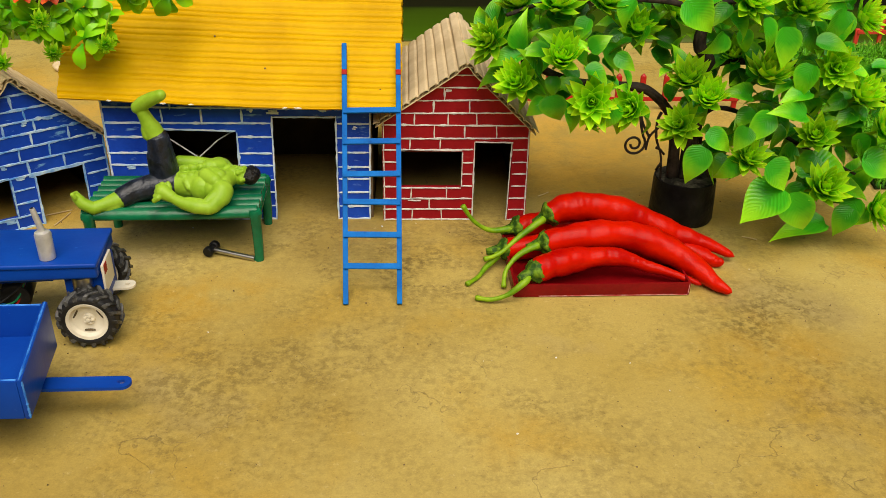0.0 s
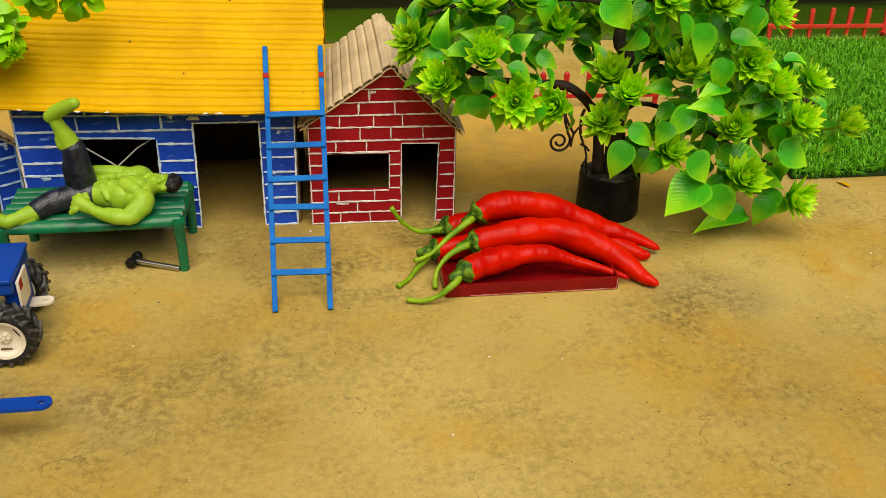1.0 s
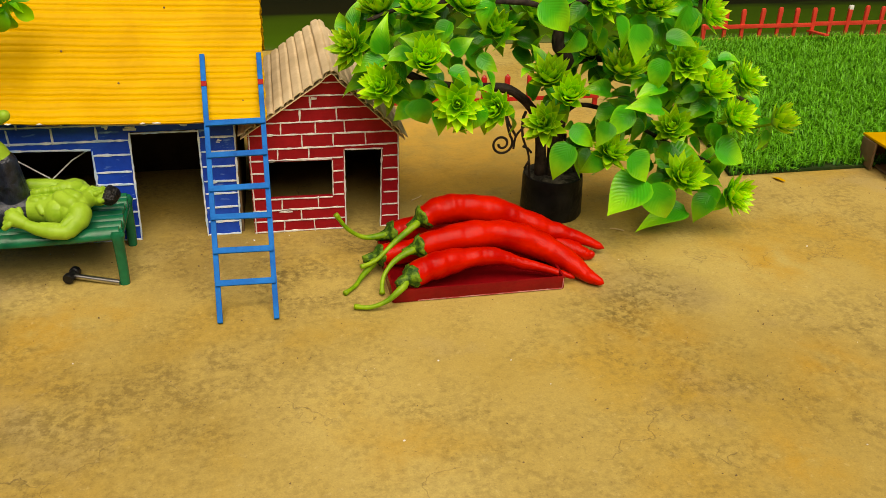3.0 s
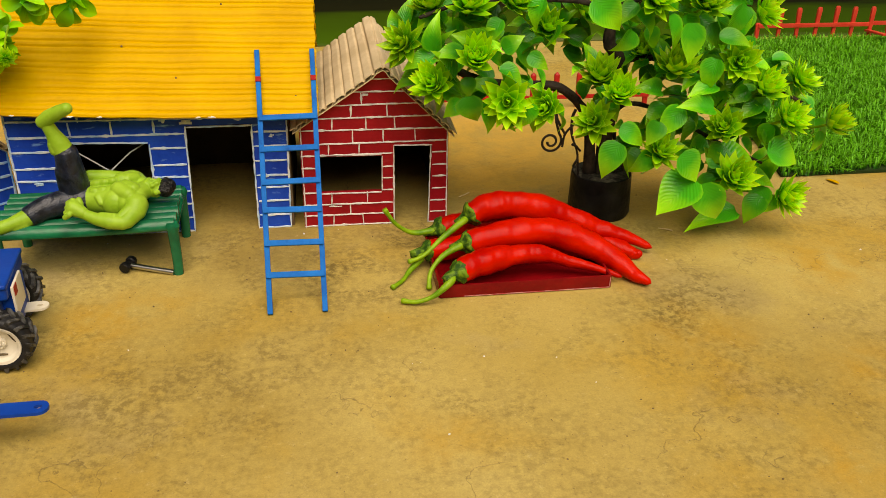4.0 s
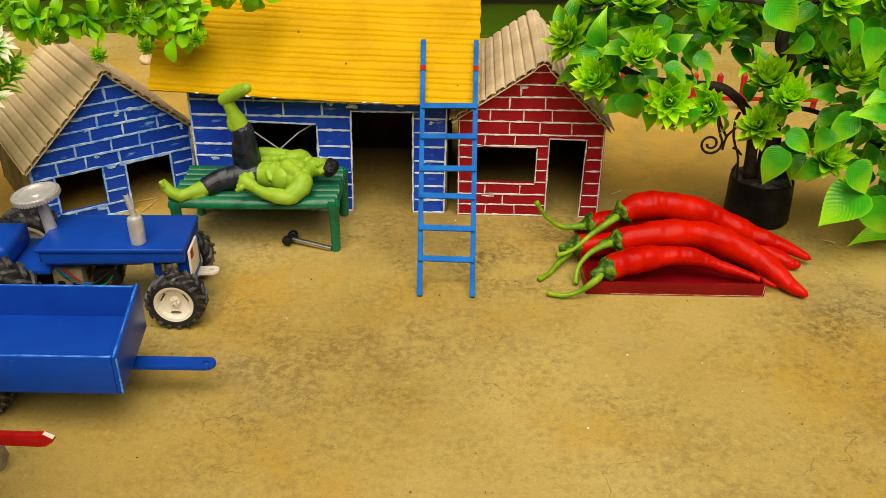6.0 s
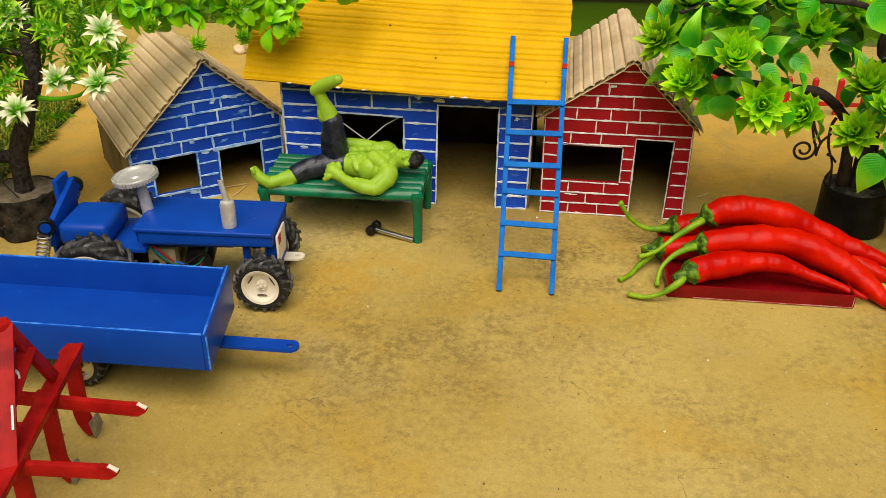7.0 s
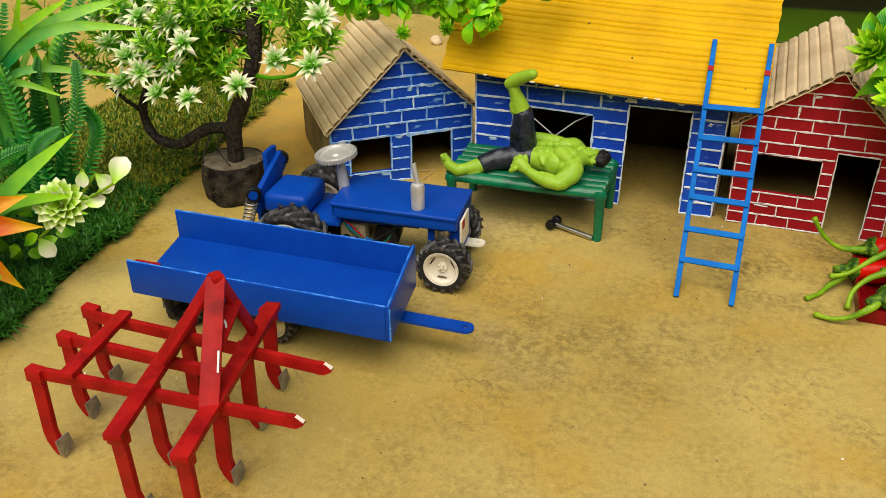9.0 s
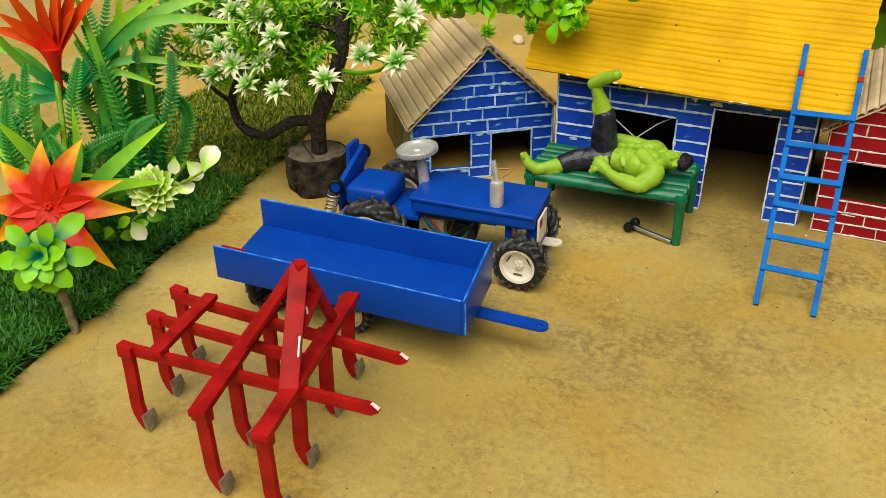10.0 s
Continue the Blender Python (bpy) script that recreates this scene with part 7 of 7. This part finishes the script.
for k in range(16):
    p = Vector((-0.560 + rng.uniform(-0.03, 0.03), 0.36 + rng.uniform(-0.03, 0.05), rng.uniform(0.012, 0.05))) - fo
    y = Vector((rng.uniform(-1, 1), rng.uniform(-0.8, 0.2), rng.uniform(-0.2, 0.8))).normalized()
    x = y.cross(Vector((0.2, -0.8, 0.6))).normalized()
    z = x.cross(y)
    m = Matrix(((x.x, y.x, z.x, p.x), (x.y, y.y, z.y, p.y), (x.z, y.z, z.z, p.z), (0, 0, 0, 1)))
    part("leaf", RLEAF[k % 3], None, fplant, m=m @ Matrix.Scale(0.65, 4))

# ---- doll on the bench ----
def doll():
    """A moulded plastic figure lying on its back with one leg raised, as one mesh."""
    skin, cloth, hair = 0, 1, 2
    limbs = []

    def run(kind, *steps):
        """Rounded links through (x, y, z, radius) steps."""
        for p, q in zip(steps, steps[1:]):
            limbs.append((p[:3], q[:3], p[3], q[3], kind))

    # hips, belly, ribs
    run(cloth, (-0.2310, 0.6050, 0.0470, 0.0112), (-0.2290, 0.6150, 0.0470, 0.0112))
    run(cloth, (-0.2260, 0.6050, 0.0475, 0.0110), (-0.2230, 0.6060, 0.0480, 0.0106), (-0.2230, 0.6160, 0.0480, 0.0106), (-0.2270, 0.6150, 0.0475, 0.0110))
    run(skin, (-0.2180, 0.6055, 0.0480, 0.0100), (-0.2020, 0.6020, 0.0490, 0.0106))
    run(skin, (-0.2180, 0.6165, 0.0480, 0.0100), (-0.2020, 0.6160, 0.0490, 0.0106))
    run(skin, (-0.1985, 0.5985, 0.0480, 0.0112), (-0.1985, 0.6190, 0.0490, 0.0114))
    run(skin, (-0.1885, 0.5960, 0.0480, 0.0110), (-0.1900, 0.6230, 0.0495, 0.0112))
    for k in range(3):  # belly muscles in two columns
        for y in (0.6020, 0.6095):
            run(skin, (-0.2150 + 0.0062 * k, y, 0.0600 - (0.6110 - y) * 0.45 + 0.0008 * k, 0.0033), (-0.2135 + 0.0062 * k, y - 0.0006, 0.0602 - (0.6110 - y) * 0.45 + 0.0008 * k, 0.0033))
    for k in range(3):  # ribs at the flank
        run(skin, (-0.2110 + 0.0050 * k, 0.5965, 0.0535, 0.0026), (-0.2085 + 0.0050 * k, 0.5935, 0.0500, 0.0024))
    # chest muscles, shoulders and neck
    run(skin, (-0.1955, 0.5995, 0.0580, 0.0062), (-0.1880, 0.5935, 0.0560, 0.0060))
    run(skin, (-0.1910, 0.6025, 0.0590, 0.0054), (-0.1850, 0.5985, 0.0580, 0.0054))
    run(skin, (-0.1955, 0.6125, 0.0598, 0.0062), (-0.1895, 0.6210, 0.0585, 0.0060))
    run(skin, (-0.1915, 0.6120, 0.0602, 0.0052), (-0.1870, 0.6170, 0.0595, 0.0052))
    run(skin, (-0.1840, 0.6000, 0.0530, 0.0080), (-0.1790, 0.6100, 0.0525, 0.0068))
    run(skin, (-0.1850, 0.6190, 0.0535, 0.0078), (-0.1795, 0.6130, 0.0525, 0.0066))
    # head: skull, jaw, brow, nose, cheeks, then the hair
    run(skin, (-0.1780, 0.6110, 0.0525, 0.0064), (-0.1715, 0.6120, 0.0525, 0.0074))
    run(skin, (-0.1770, 0.6095, 0.0565, 0.0040), (-0.1760, 0.6135, 0.0568, 0.0040))
    run(skin, (-0.1690, 0.6080, 0.0580, 0.0018), (-0.1685, 0.6140, 0.0584, 0.0018))
    run(skin, (-0.1735, 0.6105, 0.0600, 0.0016), (-0.1700, 0.6108, 0.0594, 0.0012))
    run(skin, (-0.1725, 0.6065, 0.0570, 0.0022), (-0.1718, 0.6072, 0.0570, 0.0022))
    run(skin, (-0.1770, 0.6080, 0.0592, 0.0011), (-0.1767, 0.6120, 0.0598, 0.0011))
    run(skin, (-0.1700, 0.6045, 0.0515, 0.0020), (-0.1690, 0.6043, 0.0520, 0.0018))
    run(hair, (-0.1640, 0.6095, 0.0520, 0.0062), (-0.1618, 0.6130, 0.0535, 0.0058))
    run(hair, (-0.1640, 0.6100, 0.0560, 0.0034), (-0.1635, 0.6150, 0.0568, 0.0032))
    # near arm along the side, its hand on the hip
    run(skin, (-0.1825, 0.5895, 0.0490, 0.0088), (-0.1830, 0.5855, 0.0465, 0.0082))
    run(skin, (-0.1840, 0.5830, 0.0455, 0.0072), (-0.1880, 0.5765, 0.0425, 0.0060), (-0.1910, 0.5745, 0.0415, 0.0052))
    run(skin, (-0.1865, 0.5820, 0.0490, 0.0042), (-0.1910, 0.5775, 0.0462, 0.0036))
    run(skin, (-0.1915, 0.5745, 0.0418, 0.0052), (-0.2000, 0.5742, 0.0432, 0.0056), (-0.2090, 0.5758, 0.0450, 0.0047), (-0.2160, 0.5780, 0.0475, 0.0040))
    run(skin, (-0.1965, 0.5755, 0.0452, 0.0040), (-0.2060, 0.5768, 0.0465, 0.0034))
    run(skin, (-0.2190, 0.5790, 0.0492, 0.0046), (-0.2250, 0.5812, 0.0522, 0.0062))
    for k in range(4):
        run(skin, (-0.2255 - 0.0006 * k, 0.5838 - 0.0030 * k, 0.0572 - 0.0024 * k, 0.0022), (-0.2295 - 0.0004 * k, 0.5846 - 0.0030 * k, 0.0548 - 0.0024 * k, 0.0021))
    run(skin, (-0.2205, 0.5835, 0.0545, 0.0022), (-0.2215, 0.5850, 0.0575, 0.0019))
    # far arm
    run(skin, (-0.1900, 0.6270, 0.0520, 0.0092), (-0.1960, 0.6280, 0.0525, 0.0072), (-0.2080, 0.6270, 0.0570, 0.0056), (-0.2210, 0.6220, 0.0605, 0.0048))
    # stretched leg and its foot
    run(cloth, (-0.2320, 0.6060, 0.0470, 0.0108), (-0.2410, 0.6005, 0.0475, 0.0098), (-0.2500, 0.5955, 0.0470, 0.0088), (-0.2585, 0.5905, 0.0440, 0.0080))
    run(cloth, (-0.2450, 0.5960, 0.0520, 0.0050), (-0.2520, 0.5930, 0.0505, 0.0044))
    run(skin, (-0.2575, 0.5905, 0.0435, 0.0068), (-0.2640, 0.5860, 0.0425, 0.0064), (-0.2715, 0.5810, 0.0412, 0.0050), (-0.2780, 0.5780, 0.0402, 0.0050))
    run(skin, (-0.2630, 0.5845, 0.0395, 0.0046), (-0.2690, 0.5815, 0.0388, 0.0040))
    run(skin, (-0.2785, 0.5775, 0.0405, 0.0048), (-0.2850, 0.5770, 0.0445, 0.0046), (-0.2885, 0.5775, 0.0490, 0.0040))
    for k in range(4):
        run(skin, (-0.2888, 0.5742 + 0.0026 * k, 0.0505 - 0.0004 * k, 0.0019 - 0.0001 * k), (-0.2902, 0.5740 + 0.0026 * k, 0.0532 - 0.0006 * k, 0.0018 - 0.0001 * k))
    # raised leg and its foot against the eave
    run(cloth, (-0.2290, 0.6090, 0.0530, 0.0112), (-0.2300, 0.6075, 0.0690, 0.0104), (-0.2305, 0.6070, 0.0850, 0.0086))
    run(cloth, (-0.2345, 0.6050, 0.0600, 0.0060), (-0.2350, 0.6045, 0.0720, 0.0056))
    run(skin, (-0.2315, 0.6070, 0.0870, 0.0076), (-0.2345, 0.6070, 0.0940, 0.0072), (-0.2372, 0.6062, 0.1020, 0.0052), (-0.2392, 0.6058, 0.1075, 0.0047))
    run(skin, (-0.2372, 0.6050, 0.0890, 0.0044), (-0.2380, 0.6050, 0.0935, 0.0040))
    run(skin, (-0.2420, 0.6055, 0.1108, 0.0050), (-0.2370, 0.6045, 0.1145, 0.0054), (-0.2290, 0.6020, 0.1190, 0.0050), (-0.2220, 0.5990, 0.1225, 0.0042))
    bm = bmesh.new()
    for a, b, ra, rb, _ in limbs:
        a, b = Vector(a), Vector(b)
        d = (b - a)
        d = d.normalized() if d.length > 1e-6 else Vector((0, 0, 1))
        pts, rad = [], []
        for k in range(5):
            s = math.sin(math.pi / 2 * k / 5)
            pts.append(a - d * ra * math.cos(math.pi / 2 * k / 5))
            rad.append(max(ra * s, ra * 0.05))
        for k in range(6):
            pts.append(a.lerp(b, k / 5))
            rad.append(ra + (rb - ra) * k / 5)
        for k in range(4, -1, -1):
            s = math.sin(math.pi / 2 * k / 5)
            pts.append(b + d * rb * math.cos(math.pi / 2 * k / 5))
            rad.append(max(rb * s, rb * 0.05))
        tube(bm, pts, rad, 28)
    me = finish(bm)
    tmp = new("tmp", me)
    rm = tmp.modifiers.new("r", "REMESH")
    rm.mode = "VOXEL"
    rm.voxel_size = 0.0005
    sm = tmp.modifiers.new("s", "SMOOTH")
    sm.factor, sm.iterations = 0.5, 2
    dg = bpy.context.evaluated_depsgraph_get()
    out = bpy.data.meshes.new_from_object(tmp.evaluated_get(dg))
    bpy.data.objects.remove(tmp)
    out.materials.clear()
    for mt in (SKIN, CLOTH, HAIR):
        out.materials.append(mt)
    V = np.zeros(len(out.vertices) * 3)
    out.vertices.foreach_get("co", V)
    V = V.reshape(-1, 3)
    best = np.full(len(V), 1e9)
    tag = np.zeros(len(V), dtype=int)
    for a, b, ra, rb, k in limbs:
        a, b = np.array(a), np.array(b)
        ab = b - a
        t = np.clip(((V - a) @ ab) / max(ab @ ab, 1e-12), 0, 1)
        dist = np.linalg.norm(V - (a + t[:, None] * ab), axis=1) - (ra + (rb - ra) * t)
        m = dist < best
        best[m], tag[m] = dist[m], k
    for p in out.polygons:
        ks = [tag[i] for i in p.vertices]
        p.material_index = int(max(set(ks), key=ks.count))
        p.use_smooth = True
    return out


figure = new("toy_figure", doll())
figure.matrix_world = Matrix.Translation((0.0033, -0.0138, 0.0064)) @ Matrix.Translation((-0.22, 0.60, 0.036)) @ Matrix.Scale(0.985, 4) @ Matrix.Translation((0.22, -0.60, -0.036))
tagged(figure, "green plastic figure in dark moulded trousers lying on the bench", "doll")


# ---- fences ----
def picket(parent, m, h, w0, w1, point, material):
    bm = bmesh.new()
    rows = [(0, w0), (h * 0.5, (w0 + w1) / 2), (h * 0.92, w1)]
    rows.append((h, w1 * (0.15 if point else 0.7)))
    ring = []
    for z, w in rows:
        ring.append([bm.verts.new((sx * w / 2, sy * w * 0.3, z)) for sx, sy in ((-1, -1), (1, -1), (1, 1), (-1, 1))])
    for a, b in zip(ring, ring[1:]):
        for k in range(4):
            bm.faces.new((a[k], a[(k + 1) % 4], b[(k + 1) % 4], b[k]))
    bm.faces.new(ring[0][::-1])
    bm.faces.new(ring[-1])
    bmesh.ops.bevel(bm, geom=list(bm.edges), offset=0.0005, segments=1, affect="EDGES")
    return part("picket", bm, material, parent, m=m)


fence = thing("garden_fence", pose(0.614, 1.205, 0), "red plastic toy picket fence on the turf", "toy fence")
rng = random.Random(4)
xs = [0.0, 0.034] + [0.034 + 0.0295 * k for k in range(1, 18)]
for k, x in enumerate(xs):
    tall = 0.030 if k == 0 else 0.053 + rng.uniform(-0.002, 0.001)
    ob = picket(fence, pose(x, -0.002 * (k > 5), 0, 0, rng.uniform(-2, 2), 0), tall, 0.0052, 0.0072, False, FENCE_RED)
    if k == 8:
        part("worn_tip", block(-0.0035, 0.0035, -0.0022, 0.0022, tall - 0.006, tall + 0.0006, 0.0006), LINE_WHITE, ob, "worn whitish picket tip")
for x0, x1, z in ((-0.001, xs[6], 0.0225), (xs[6], xs[-1], 0.0240)):
    part("rail", block(x0, x1, -0.0035, -0.0012, z, z + 0.0062, 0.0005), FENCE_RED, fence)
bm = bmesh.new()
beam(bm, (xs[6] + 0.002, -0.040, 0.018), (xs[6] - 0.004, 0.0, 0.016), 0.008, 0.003, 0.0005)
part("foot", bm, FENCE_RED, fence)

fence2 = thing("garden_fence", pose(0.094, 0.932, 0), "dark red plastic picket fence on the floor behind the tree", "toy fence")
for k in range(10):
    picket(fence2, pose(0.0276 * k, 0, 0, 0, rng.uniform(-2, 2), 0), 0.043, 0.0058, 0.0064, True, FENCE_DARK)
bm = bmesh.new()
beam(bm, (-0.004, -0.0030, 0.0135), (0.252, -0.0030, 0.0135), 0.0022, 0.0046, 0.0005, up=(0, 0, 1))
part("rail", bm, FENCE_DARK, fence2)

# yellow carton at the turf's edge
carton = thing("yellow_carton", pose(0.590, 0.685, 0, 0, 0, -4), "small yellow cardboard carton with an open brown end", "carton")
part("top_board", block(-0.040, 0.05, -0.026, 0.030, 0.0300, 0.0325, 0.0006), YELLOW, carton)
part("side_board", block(-0.036, 0.05, -0.027, -0.0245, 0.0, 0.0298, 0.0006), YELLOW, carton)
part("side_board", block(-0.036, 0.05, 0.0275, 0.030, 0.0, 0.0298, 0.0006), CARD_DARK, carton)
part("inner_board", block(-0.030, 0.05, -0.0240, 0.0270, 0.0005, 0.003, 0.0004), CARD_DARK, carton)
part("inner_flap", block(-0.041, -0.0385, 0.004, 0.0270, 0.002, 0.0295, 0.0005), CARD_DARK, carton, "torn brown flap")

bm = bmesh.new()
bmesh.ops.create_icosphere(bm, subdivisions=3, radius=0.0085)
for v in bm.verts:
    v.co = Vector((v.co.x, v.co.y, v.co.z * 0.8)) * (1 + 0.35 * noise.noise(v.co * 130))
    v.co.z += 0.0055
pebble = new("pale_stone", finish(bm, 180))
pebble.data.materials.append(CARD_GREY)
pebble.matrix_world = pose(-0.485, 1.08, 0)
tagged(pebble, "pale rounded stone on the floor behind the houses", "stone")

# ---- litter on the floor ----
rng = random.Random(9)
bm = bmesh.new()
for x, y, a, L in ((-0.339, 0.6535, 30, 0.022), (-0.3315, 0.6415, 79, 0.026), (-0.352, 0.60, 20, 0.018), (0.085, 0.69, 40, 0.014), (0.245, 0.60, -30, 0.012), (-0.325, 0.59, 5, 0.018)):
    d = Vector((math.cos(radians(a)), math.sin(radians(a)), 0)) * L / 2
    tube(bm, spline([Vector((x, y, 0.0008)) - d, Vector((x + 0.001, y - 0.001, 0.0014)), Vector((x, y, 0.0008)) + d], 6), 0.0005, 5)
st = new("straw", finish(bm))
st.data.materials.append(CARD)
tagged(st, "dry straw bits on the cement floor", "straw", kind="stuff")


def grit(name, n, seed, material, size, label):
    rng = random.Random(seed)
    bm = bmesh.new()
    for k in range(n):
        x, y = rng.uniform(-0.45, 0.65), rng.uniform(0.14, 0.69)
        s = size * rng.uniform(0.4, 1.3)
        m = pose(x, y, s * 0.3, rng.uniform(0, 360), rng.uniform(0, 360), 0) @ Matrix.Diagonal((s, s * rng.uniform(0.4, 1), s * 0.5, 1))
        bmesh.ops.create_icosphere(bm, subdivisions=1, radius=1.0, matrix=m)
    ob = new(name, finish(bm))
    ob.data.materials.append(material)
    return tagged(ob, label, "grit", kind="stuff")


grit("dark_grit", 420, 1, CARD_DARK, 0.0007, "dark specks of grit on the floor")
grit("pale_grit", 40, 2, LINE_WHITE, 0.0009, "pale specks of grit on the floor")
leafbit = part("dry_leaf", to_mesh([(Matrix.Identity(4), leaf_mesh(0.020, 0.0052, 0.3, 0.3, "lance", 5))], YELLOW), None, None, m=pose(0.447, 0.676, 0.0015, 0, 0, 18))
tagged(leafbit, "dry yellow leaf on the floor beside the turf", "leaf")
